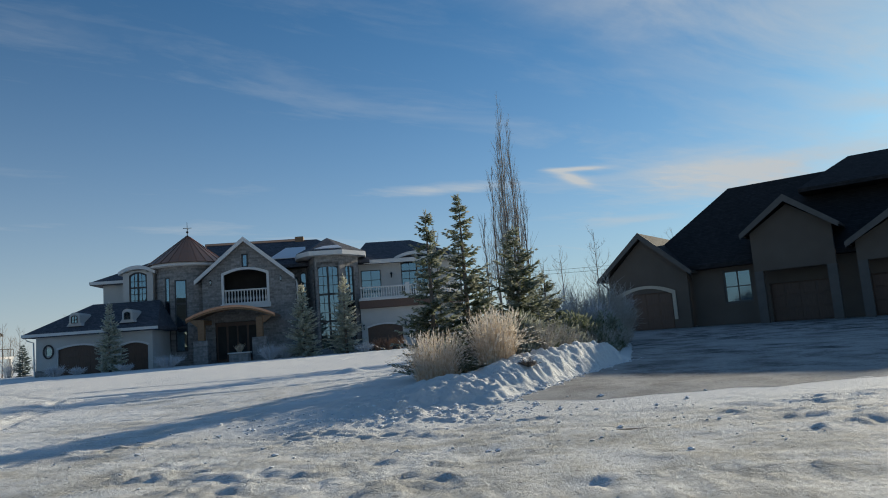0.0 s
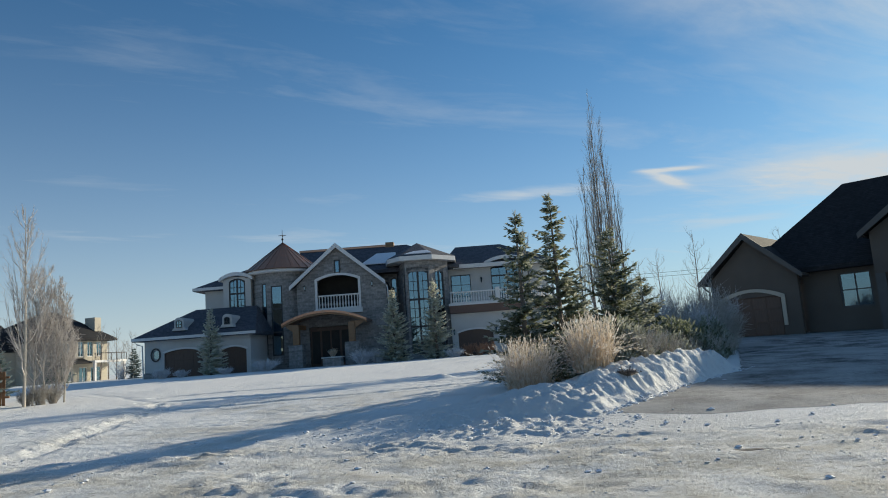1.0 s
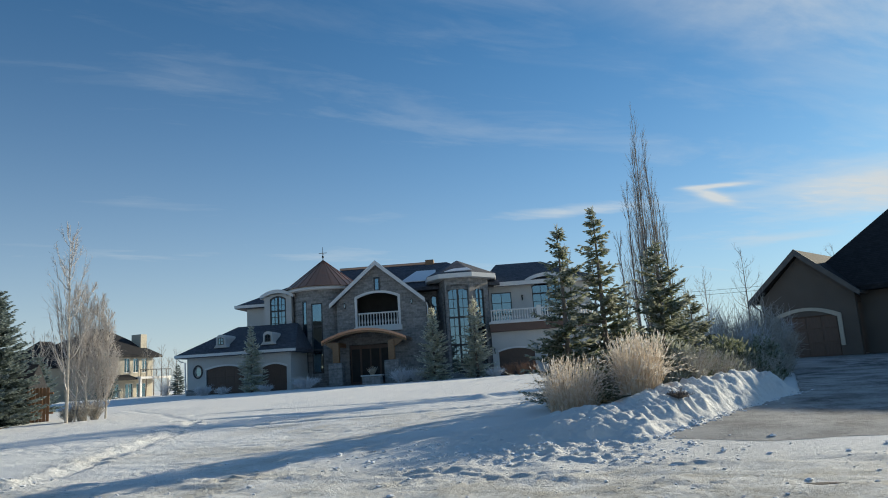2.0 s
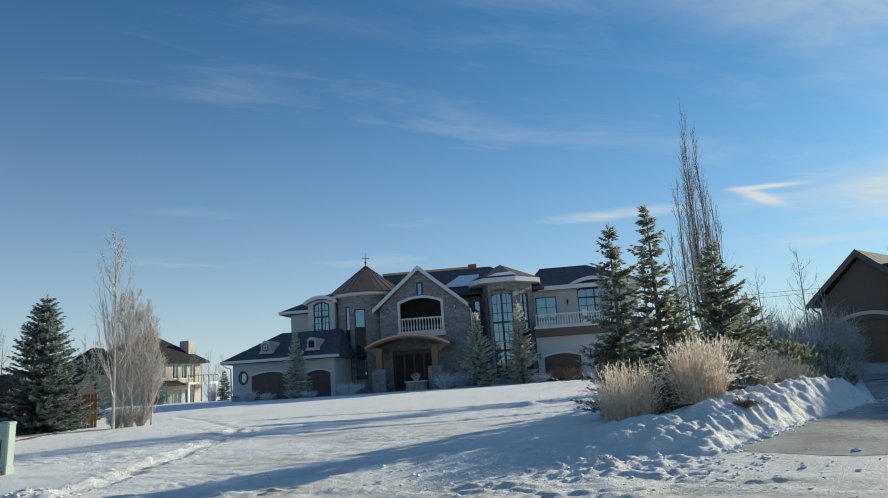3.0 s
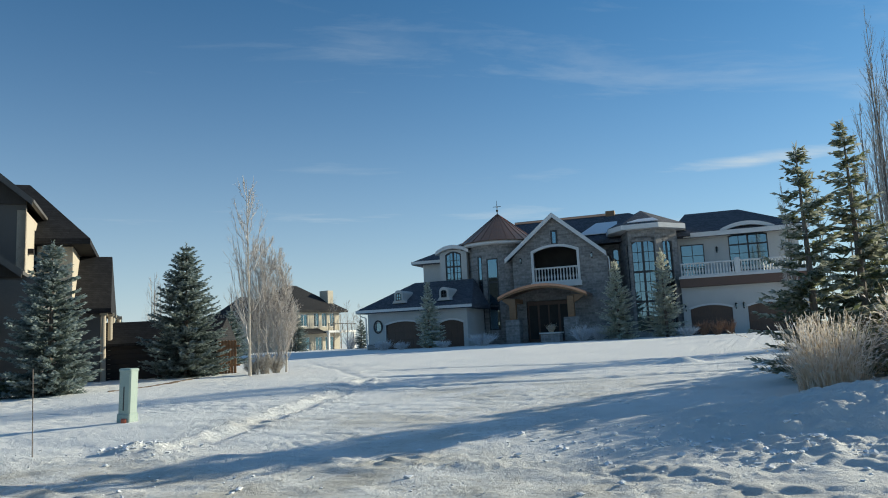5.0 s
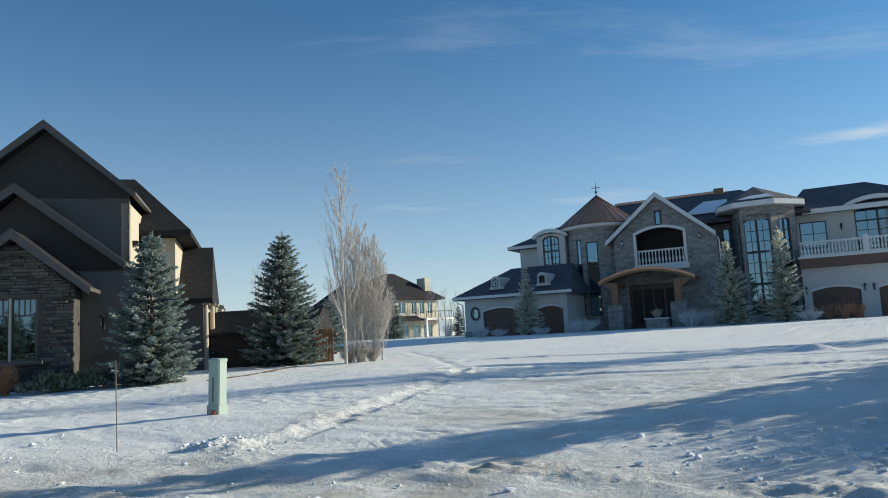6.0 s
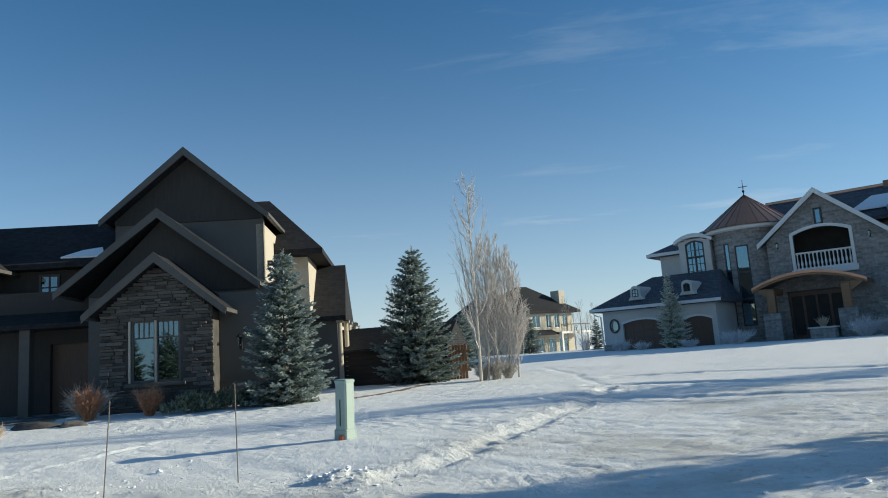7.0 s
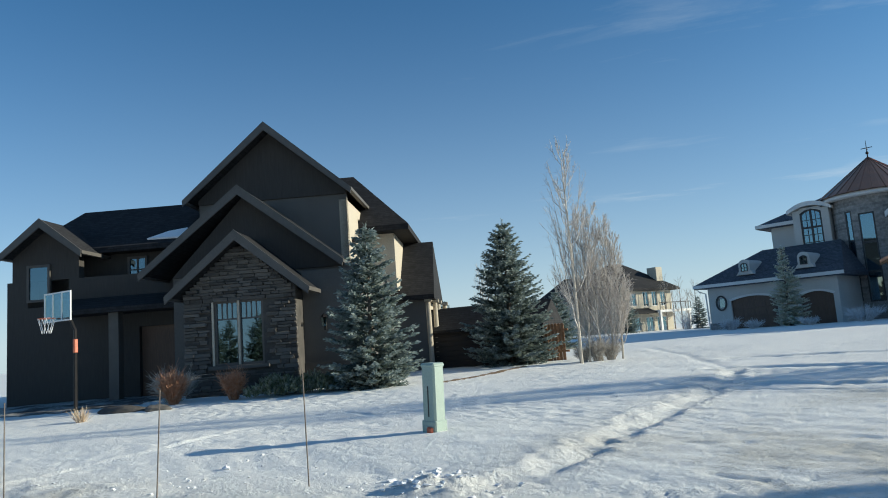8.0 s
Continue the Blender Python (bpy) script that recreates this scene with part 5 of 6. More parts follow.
# ---- the brown house by the drive ----
def right_house():
    H = empty("brown_house", pose(14.45, 51.98, -0.525, 0, 0, -36) @ Matrix.Scale(1.35, 4), "brown house with an arched garage gable and long shingled roof", "house")
    G = 0.4
    bm = bmesh.new()
    wall_with_openings(bm, -1.95, 2.4, 0, 0.3, G, 4.1, [(-1.35, 1.5, G, 3.1)])
    prism(bm, [(-1.95, 4.1), (2.4, 4.1), (0.15, 6.1)], 0, 0.3)
    box(bm, -1.95, -1.65, 0.3, 7, G, 4.1)
    wall_with_openings(bm, 2.4, 18.0, 0.8, 1.1, G, 4.2, [(4.0, 5.4, 2.2, 3.9), (6.2, 9.0, G, 3.0), (10.6, 14.6, G, 3.0)])
    box(bm, 17.7, 18.0, 1.1, 10, G, 4.2)
    box(bm, -1.65, 17.7, 9.8, 10.1, G, 4.2)
    part("wall", bm, R_WALL, H)
    garage_door(H, -1.35, 1.5, G, 3.1, 0.15, 0, DOORWOOD)
    bm = bmesh.new()
    strip_between(bm, arch(-1.55, 1.72, 3.12, 0.4), arch(-1.35, 1.52, 2.98, 0.38), -0.07, -0.003)
    box(bm, -1.55, -1.37, -0.07, -0.003, 1.6, 3.1)
    box(bm, 1.54, 1.72, -0.07, -0.003, 1.6, 3.1)
    part("arched_trim", bm, L_LIGHT, H, "pale arched door surround")
    gable(H, 0.15, 2.55, 6.4, 4.1, -0.4, 6.0)
    bm = bmesh.new()
    hip_roof(bm, -0.6, 18.6, 0.1, 10.6, 4.3, 8.9, 3.8, 12.4, 5.0, 0.22)
    part("main_roof", bm, L_ROOF, H)
    bm = bmesh.new()
    hip_roof(bm, 7.9, 17.4, 1.9, 9.0, 7.7, 9.55, 10.0, 15.4, 5.4, 0.2)
    part("upper_roof", bm, L_ROOF, H)
    for uc, half, zr, ze in ((7.65, 2.1, 7.1, 5.5), (12.6, 2.6, 6.2, 4.5)):
        gable(H, uc, half, zr, ze, -1.0, 5.0)
        bm = bmesh.new()
        prism(bm, [(uc - half + 0.3, G + 3.2), (uc + half - 0.3, G + 3.2), (uc + half - 0.3, ze), (uc, zr - 0.4), (uc - half + 0.3, ze)], -0.5, -0.2)
        part("gable_wall", bm, R_WALL, H)
        for s in (-1, 1):
            part("porch_post", boxed(uc + s * (half - 0.5) - 0.2, uc + s * (half - 0.5) + 0.2, -0.5, -0.1, G, G + 3.2), L_TRIM, H)
    window(H, 4.0, 5.4, 2.2, 3.9, 0.9, 2, 2, frame_mat=L_TRIM, glazing=CLEAR)
    for a, b in ((6.2, 9.0), (10.6, 14.6)):
        garage_door(H, a, b, G, 3.0, 0.95, 0, DOORWOOD)
    bm = bmesh.new()
    tube(bm, [(-2.3, -0.3, 4.0), (-2.15, -0.2, 3.75), (-2.02, -0.06, 3.6), (-2.02, -0.06, 0.9)], 0.05, 0.05, 6)
    part("downspout", bm, L_TRIM, H)
    return H


BROWN_HOUSE = right_house()


# ---- the cream house far behind ----
def far_house():
    H = empty("cream_house", pose(-61.6, 83.9, 0, 0, 0, 80), "cream two-storey house with a dark hip roof and a deck", "house")
    bm = bmesh.new()
    holes = [(1.0, 2.4, 4.3, 6.0), (3.6, 4.6, 4.2, 6.2), (5.2, 6.2, 4.2, 6.2), (6.8, 7.8, 4.2, 6.2), (1.2, 2.8, 1.0, 2.8), (3.8, 5.2, 0.8, 2.8), (5.8, 7.6, 0.8, 2.8)]
    wall_with_openings(bm, 0, 8.8, 0, 0.3, 0, 6.5, holes)
    box(bm, 0, 0.3, 0.3, 15, 0, 6.5)
    box(bm, 8.5, 8.8, 0.3, 15, 0, 6.5)
    box(bm, 0.3, 8.5, 14.7, 15, 0, 6.5)
    part("wall", bm, F_WALL, H)
    for a, b, c, d in holes:
        window(H, a, b, c, d, 0.1, 2, 1, frame_mat=TRIM)
    # added near-black sheet, the shade seen through these windows
    part("interior", boxed(0.4, 8.4, 2.0, 2.2, 0, 6.4), DARK, H)
    bm = bmesh.new()
    hip_roof(bm, -0.8, 9.8, -0.8, 15.8, 6.6, 10.6, 3.5, 5.5, 5.5, 0.3)
    part("roof", bm, L_ROOF, H)
    bm = bmesh.new()
    hip_roof(bm, -3.2, 1.5, 6, 16.5, 5.6, 9.2, -0.4, 1.5, 11, 0.3)
    part("garage_roof", bm, L_ROOF, H)
    part("garage_wall", boxed(-2.6, 0, 6.6, 16, 0, 5.4), F_WALL, H)
    part("chimney", boxed(7.4, 8.6, 0.9, 2.6, 6.6, 9.6, bevel=0.04), F_WALL, H)
    part("deck", boxed(4.5, 10.2, -2.0, 0, 3.3, 3.6), TRIM, H)
    part("deck_rail", boxed(4.5, 10.2, -2.0, -1.93, 4.5, 4.6), IRON, H)
    for k in range(7):
        part("deck_baluster", boxed(4.5 + k * 0.95, 4.56 + k * 0.95, -2.0, -1.95, 3.6, 4.5), IRON, H)
    for u in (4.7, 10.0):
        part("deck_post", boxed(u - 0.15, u + 0.15, -1.9, -1.6, 0, 3.3), TRIM, H)
    bm = bmesh.new()
    hip_roof(bm, -0.3, 4.4, -1.6, 0.0, 3.4, 4.0, -0.3, 4.4, 0.0, 0.15)
    part("lean_roof", bm, L_ROOF, H)
    return H


CREAM_HOUSE = far_house()


# ---- trees and plants ----
def blades(P, D, W, bend=None):
    """Slim pointed quads from P along D, W wide to the side; all arrays of shape n x 3."""
    n = len(P)
    mid = P + D * 0.45
    verts = np.stack([P, mid + W, P + D, mid - W], 1).reshape(-1, 3)
    faces = np.arange(4 * n).reshape(n, 4)
    return verts, faces


def spruce(name, x, y, height, radius, seed, needles, label, group="", full=1.0, skirt=0.05, base=None, taper=0.85, tips=0.8, tier=0.0, ragged=0.0):
    """A tapered trunk, and drooping whorled branches that carry thousands of short needle sprays."""
    rs = np.random.RandomState(seed)
    z0 = gz(x, y) - 0.05 if base is None else base
    T = empty(name, pose(x, y, z0, 0, 0, rs.uniform(0, 360)), label, "tree", group)
    bm = bmesh.new()
    tube(bm, [(0, 0, 0), (0.02, 0, height * 0.5), (0, 0.01, height * 0.99)], 0.022 * height, 0.008, 7)
    part("trunk", bm, BARK, T)
    P, D, W, M = [], [], [], []
    step = tier or (0.21 if height < 7 else 0.25)
    zs = np.arange(height * skirt, height * 0.97, step)
    for z in zs:
        f = z / height
        L0 = radius * (1 - f) ** taper * (0.5 + 0.5 * min(1, f / 0.12))
        n = int(max(5, (10 + 5 * (1 - f)) * full))
        for a in rs.uniform(0, 2 * math.pi, n):
            L = L0 * rs.uniform(0.62 - 0.3 * ragged, 1.16 + 0.22 * ragged) + 0.06
            m = max(3, int(L / 0.075))
            s = np.linspace(0.18, 1, m) + rs.uniform(-0.03, 0.03, m)
            out = np.array([math.cos(a), math.sin(a), 0])
            acr = np.array([-math.sin(a), math.cos(a), 0])
            lift = rs.uniform(-0.02, 0.03) + 0.55 * f
            zz = z + rs.uniform(-0.05, 0.05) * (1 + 1.5 * ragged) + L * ((lift - 0.36) * s + 0.30 * s * s)
            base_p = np.outer(s * L, out)
            base_p[:, 2] = zz
            for k in range(4):
                sd = (-1, 1, 0.25, -0.25)[k]
                size = (0.125 + 0.15 * (1 - s) * min(1, L)) * rs.uniform(0.7, 1.3, m)
                way = out * rs.uniform(0.45, 0.9, (m, 1)) + acr * sd * rs.uniform(0.6, 1.1, (m, 1)) + np.array([0, 0, 1]) * rs.uniform(-0.22, 0.16, (m, 1))
                if k > 1:
                    way = way + np.array([0, 0, 1]) * rs.uniform(-0.25, 0.45, (m, 1))
                way /= np.linalg.norm(way, axis=1, keepdims=True)
                P.append(base_p)
                D.append(way * size[:, None] * 1.15)
                wd = np.cross(way, rs.normal(size=(m, 3)) + np.array([0, 0, 1.2]))
                wd /= np.linalg.norm(wd, axis=1, keepdims=True) + 1e-6
                W.append(wd * (size[:, None] * 0.19 + 0.009))
                M.append(((s > 0.72) & (rs.uniform(size=m) < tips)) | (rs.uniform(size=m) < 0.12))
    for k in range(16):
        a = rs.uniform(0, 6.28)
        P.append(np.array([[0, 0, height * (0.95 + 0.05 * k / 16)]]))
        D.append(np.array([[0.08 * math.cos(a), 0.08 * math.sin(a), 0.13]]))
        W.append(np.array([[0.015 * math.sin(a), -0.015 * math.cos(a), 0]]))
        M.append(np.array([True]))
    v, f = blades(np.concatenate(P), np.concatenate(D), np.concatenate(W))
    me = bpy.data.meshes.new("crown")
    me.from_pydata(v.tolist(), [], f.tolist())
    me.materials.append(needles)
    me.materials.append({BLUE_NEEDLE: BLUE_TIP, YOUNG_NEEDLE: YOUNG_NEEDLE}.get(needles, FROST_TIP))
    me.polygons.foreach_set("material_index", np.concatenate(M).astype(np.int32))
    ob = new("crown", me)
    ob.parent = T
    return T


def stick_mesh(segs):
    """Three-sided tapered sticks: rows of start, end, start radius, end radius."""
    S = np.array(segs)
    a, b, ra, rb = S[:, :3], S[:, 3:6], S[:, 6:7], S[:, 7:8]
    d = b - a
    d /= np.linalg.norm(d, axis=1, keepdims=True) + 1e-9
    s = np.cross(d, np.where(np.abs(d[:, 2:3]) > 0.9, [[1.0, 0, 0]], [[0, 0, 1.0]]))
    s /= np.linalg.norm(s, axis=1, keepdims=True) + 1e-9
    o = np.cross(d, s)
    rings = []
    for p, r in ((a, ra), (b, rb)):
        for k in range(3):
            t = 2 * math.pi * k / 3
            rings.append(p + (s * math.cos(t) + o * math.sin(t)) * r)
    v = np.stack(rings, 1).reshape(-1, 3)
    i = np.arange(len(S))[:, None] * 6
    f = np.concatenate([i + [0, 1, 4, 3], i + [1, 2, 5, 4], i + [2, 0, 3, 5]])
    return v.tolist(), f.tolist()


def bare_tree(name, x, y, height, spread, seed, twigs, label, bark=None, upright=0.85, limbs=26, sub=9, start=0.12, trunk_r=None, group="", base=None, fine=4, category="tree"):
    """A leafless tree: a trunk, steep limbs, and sprays of fine twigs."""
    rs = np.random.RandomState(seed)
    z0 = gz(x, y) - 0.05 if base is None else base
    T = empty(name, pose(x, y, z0), label, category, group)
    r0 = trunk_r or 0.012 * height
    bm = bmesh.new()
    bow = rs.uniform(-0.02, 0.02, 2) * height
    line = [(bow[0] * math.sin(t * 3.0), bow[1] * math.sin(t * 2.2), height * t) for t in np.linspace(0, 1, 9)]
    tube(bm, line, r0, 0.006, 7)
    part("trunk", bm, bark or BARK, T)
    segs = []
    for k in range(limbs):
        f = start + (0.95 - start) * (k + rs.uniform(0, 1)) / limbs
        p = np.array([bow[0] * math.sin(f * 3.0), bow[1] * math.sin(f * 2.2), height * f])
        a = rs.uniform(0, 2 * math.pi)
        L = height * (0.30 * (1 - f) + 0.05) * rs.uniform(0.7, 1.2) * (0.6 + 0.4 / max(upright, 0.3))
        L = min(L, height * 1.0 - p[2] + 0.2 * spread)
        side = np.array([math.cos(a), math.sin(a), 0])
        reach = spread * (0.35 + 0.65 * min(1, (1 - f) * 1.6)) * rs.uniform(0.5, 1.1)
        n = 6
        pts = [p]
        for j in range(1, n + 1):
            t = j / n
            pts.append(p + side * reach * (1 - (1 - t) ** 1.8) + np.array([0, 0, L * (upright * t ** 1.25 + 0.1 * t)]) + rs.normal(size=3) * 0.012 * height * 0.2)
        lr = r0 * 0.42 * (1 - f * 0.7)
        for j in range(n):
            segs.append([*pts[j], *pts[j + 1], lr * (1 - j / n) + 0.005, lr * (1 - (j + 1) / n) + 0.004])
        for q in range(sub):
            t = rs.uniform(0.2, 1.0)
            j = min(n - 1, int(t * n))
            c = pts[j] + (pts[j + 1] - pts[j]) * (t * n - j)
            a2 = rs.uniform(0, 2 * math.pi)
            d = np.array([math.cos(a2) * (1.05 - upright), math.sin(a2) * (1.05 - upright), rs.uniform(0.35, 1.0)]) + side * 0.2
            d /= np.linalg.norm(d)
            l2 = L * rs.uniform(0.18, 0.4) + 0.1
            e = c + d * l2
            segs.append([*c, *e, 0.007, 0.0035])
            for w in range(fine):
                u = rs.uniform(0.15, 1)
                g = c + (e - c) * u
                dd = d * 0.7 + rs.normal(size=3) * 0.45
                dd /= np.linalg.norm(dd)
                h = g + dd * l2 * rs.uniform(0.2, 0.5)
                segs.append([*g, *h, 0.0045, 0.002])
    part("crown", stick_mesh(segs), twigs, T)
    return T


def shrub(name, x, y, height, radius, seed, mat, label, stems=60, twigs=10, base=None, category="shrub", group="", up=0.9, thick=0.006):
    """A leafless shrub: stems fanning from the ground, each with side twigs."""
    rs = np.random.RandomState(seed)
    z0 = gz(x, y) - 0.04 if base is None else base
    segs = []
    for k in range(stems):
        a, lean = rs.uniform(0, 6.283), rs.uniform(0, 1) ** 0.7
        d = np.array([math.cos(a) * lean * radius / height, math.sin(a) * lean * radius / height, up])
        L = height * rs.uniform(0.6, 1.05) * (1 - 0.25 * lean)
        p = np.array([math.cos(a) * 0.25 * radius * rs.uniform(), math.sin(a) * 0.25 * radius * rs.uniform(), 0.0])
        e = p + d * L + rs.normal(size=3) * 0.04
        m = (p + e) / 2 + np.array([0, 0, 0.06 * L])
        segs += [[*p, *m, thick * 1.6, thick * 1.2], [*m, *e, thick * 1.2, thick * 0.6]]
        for q in range(twigs):
            t = rs.uniform(0.25, 1)
            c = m + (e - m) * (2 * t - 1) if t > 0.5 else p + (m - p) * 2 * t
            dd = d / np.linalg.norm(d) * 0.6 + rs.normal(size=3) * 0.5
            h = c + dd * height * rs.uniform(0.08, 0.24)
            segs.append([*c, *h, thick * 0.7, thick * 0.35])
    ob = part(name, stick_mesh(segs), mat)
    ob.matrix_world = pose(x, y, z0)
    return tagged(ob, label, category, group)


def grass_clump(x, y, height, radius, seed, label):
    """A tuft of dry ornamental grass: arching stalks, and a feathery plume on most of them."""
    rs = np.random.RandomState(seed)
    T = empty("ornamental_grass", pose(x, y, gz(x, y) - 0.05), label, "grass", "ornamental grass by the bank")
    V, F, PV, PF = [], [], [], []
    for k in range(900):
        a, r = rs.uniform(0, 6.283), radius * 0.52 * math.sqrt(rs.uniform())
        p = np.array([r * math.cos(a), r * math.sin(a), 0])
        a2 = a + rs.normal() * 0.6
        out = np.array([math.cos(a2), math.sin(a2), 0])
        h = height * rs.uniform(0.45, 1.1)
        arching = rs.uniform() < 0.22
        reach = radius * (rs.uniform(0.6, 1.05) if arching else rs.uniform(0.02, 0.45)) * (0.3 + 0.9 * r / (radius * 0.52))
        droop = rs.uniform(0.5, 1.25) if arching else rs.uniform(0.0, 0.35)
        side = np.array([-out[1], out[0], 0]) * rs.uniform(0.005, 0.010)
        i = len(V)
        n = 5
        for j in range(n + 1):
            t = j / n
            c = p + out * reach * t ** 1.7 + np.array([0, 0, h * (t - droop * 0.45 * t ** 3)])
            w = side * (1 - 0.8 * t)
            V += [c - w, c + w]
        for j in range(n):
            F.append((i + 2 * j, i + 2 * j + 1, i + 2 * j + 3, i + 2 * j + 2))
        if rs.uniform() < 0.62:
            tip, pre = V[-1], V[-3]
            d = (tip - pre) / (np.linalg.norm(tip - pre) + 1e-6)
            for q in range(7):
                c = tip - d * rs.uniform(0, 0.34)
                e = c + (d * 0.9 + rs.normal(size=3) * 0.17) * 0.10
                w = np.cross(e - c, rs.normal(size=3))
                w = w / (np.linalg.norm(w) + 1e-6) * 0.007
                i2 = len(PV)
                m = (c + e) / 2
                PV += [c, m + w, e, m - w]
                PF.append((i2, i2 + 1, i2 + 2, i2 + 3))
    part("stalks", ([tuple(v) for v in V], F), STRAW, T, "straw-coloured dry stalks")
    part("plumes", ([tuple(v) for v in PV], PF), PLUME, T, "pale frosted seed plumes")
    return T


def juniper(x, y, height, radius, seed, label, name="juniper_shrub", mat=None):
    """A low evergreen: ragged upright sprays over a hidden frame."""
    rs = np.random.RandomState(seed)
    n = int(2600 * radius * height + 600)
    a, t = rs.uniform(0, 6.283, n), rs.uniform(0, 1, n) ** 0.6
    lob = 1 + 0.25 * np.sin(a * 3 + seed) + 0.15 * np.sin(a * 7 + 2 * seed)
    r = radius * t * lob
    top = height * (1 - (t * 0.85) ** 2.2) * (0.8 + 0.3 * np.sin(a * 5 + seed * 2)) + 0.1
    z = top * rs.uniform(0.15, 1, n) ** 0.6
    P = np.stack([r * np.cos(a), r * np.sin(a), z], 1)
    D = np.stack([np.cos(a) * 0.45, np.sin(a) * 0.45, 0 * a + 0.9], 1) + rs.normal(size=(n, 3)) * 0.38
    D /= np.linalg.norm(D, axis=1, keepdims=True)
    L = rs.uniform(0.10, 0.26, (n, 1))
    W = np.cross(D, rs.normal(size=(n, 3)))
    W /= np.linalg.norm(W, axis=1, keepdims=True)
    v, f = blades(P, D * L, W * L * 0.16)
    ob = part(name, (v.tolist(), f.tolist()), mat or NEEDLE)
    ob.matrix_world = pose(x, y, gz(x, y) - 0.05)
    return tagged(ob, label, "shrub", "evergreen shrubs in the bed")


def in_house(H, u, v):
    p = H.matrix_world @ Vector((u, v, 0))
    return p.x, p.y


# the bed beside the drive
BED = "spruces in the bed by the drive"
spruce("spruce_tree", -0.47, 20.3, 4.85, 1.12, 11, NEEDLE, "slender frosted spruce in the snowy bed", BED, 0.62, taper=0.95, tips=0.95, tier=0.2, ragged=1.0)
spruce("spruce_tree", 0.57, 21.9, 5.5, 1.22, 12, NEEDLE, "tall slender spruce dusted with frost", BED, 0.62, taper=0.95, tips=0.95, tier=0.21, ragged=1.0)
spruce("spruce_tree", 2.5, 25.0, 4.85, 1.6, 13, NEEDLE, "broad dark spruce dusted with frost", BED, 0.66, taper=0.85, tips=0.95, tier=0.2, ragged=1.0)
spruce("spruce_tree", 1.25, 24.6, 3.1, 1.0, 14, NEEDLE, "small dark spruce among larger ones", BED, 0.7, ragged=1.0)
spruce("spruce_tree", 4.1, 29.8, 3.6, 1.3, 15, NEEDLE, "low dark spruce among shrubs", BED, 0.7, ragged=1.0)
spruce("spruce_tree", 3.1, 27.5, 3.2, 1.3, 16, NEEDLE, "bushy dark spruce among shrubs", BED, 0.75, ragged=1.0)
grass_clump(-0.42, 18.0, 1.32, 1.0, 21, "clump of tall dry feathery grass in snow")
grass_clump(1.12, 18.2, 1.34, 0.9, 22, "clump of dry feathery grass with arching plumes")
for k, (x, y, h, r) in enumerate(((0.2, 19.8, 0.9, 0.8), (1.9, 20.4, 1.1, 0.9), (2.7, 22.4, 1.2, 1.0), (3.6, 24.4, 1.3, 1.0), (4.5, 26.4, 1.35, 1.05), (5.3, 28.4, 1.4, 1.1), (6.2, 30.4, 1.35, 1.1), (7.0, 32.4, 1.3, 1.1), (5.0, 31.5, 1.6, 1.2))):
    juniper(x, y, h * (0.85, 1.15, 0.7)[k % 3], r, 30 + k, "rough dark evergreen shrub touched with frost", mat=(NEEDLE, FROST_TIP)[k % 2])
    shrub("frosted_shrub", x + 0.7, y - 0.5, h * 0.95, r * 0.8, 330 + k, TWIG, "leafless frosted shrub among evergreens", stems=45, twigs=14, group="leafless shrubs in the bed")
for k in range(12):
    x, y = (3.85 + 0.95 * math.sin(k * 2.4) * (0.35 + 0.06 * k), 40.2 + 0.9 * math.cos(k * 1.7)) if k < 9 else (2.1 - 1.3 * (k - 9), 37.3)
    h = (14.8, 13.2, 12.2, 11.4, 12.6, 10.2, 9.6, 10.8, 9.0, 7.4, 6.6, 6.9)[k]
    bare_tree("aspen_tree", x, y, h, 0.36, 50 + k, TWIG, "tall columnar leafless aspen", upright=0.98, limbs=22, sub=5, fine=2, start=0.12, trunk_r=0.085, group="columnar aspens", bark=BARK)
for k, (x, y, h, r) in enumerate(((6.6, 36.5, 3.4, 1.2), (7.6, 37.2, 3.2, 1.2), (5.6, 36.0, 3.6, 1.1), (8.6, 38.0, 3.8, 1.2), (4.6, 34.5, 3.2, 1.0), (7.2, 34.6, 2.6, 1.1), (8.1, 35.6, 2.5, 1.1), (6.0, 33.2, 2.6, 1.1), (9.4, 39.5, 3.0, 1.2), (9.0, 37.0, 2.3, 1.0))):
    shrub("frosted_shrub", x, y, h, r, 70 + k, (TWIG, TWIG, RIME)[k % 3], "tall leafless shrub with frosted twigs", stems=62, twigs=22, group="tall shrubs behind the bed", thick=0.010)
for k in range(9):
    bare_tree("bare_tree", 7.5 + k * 2.3, 66 + (k * 37) % 11, 7.0 + (k * 53) % 4, 1.6, 90 + k, TWIG, "leafless tree far behind the brown house", upright=0.7, limbs=22, sub=7, fine=3, group="trees behind the brown house", trunk_r=0.10)

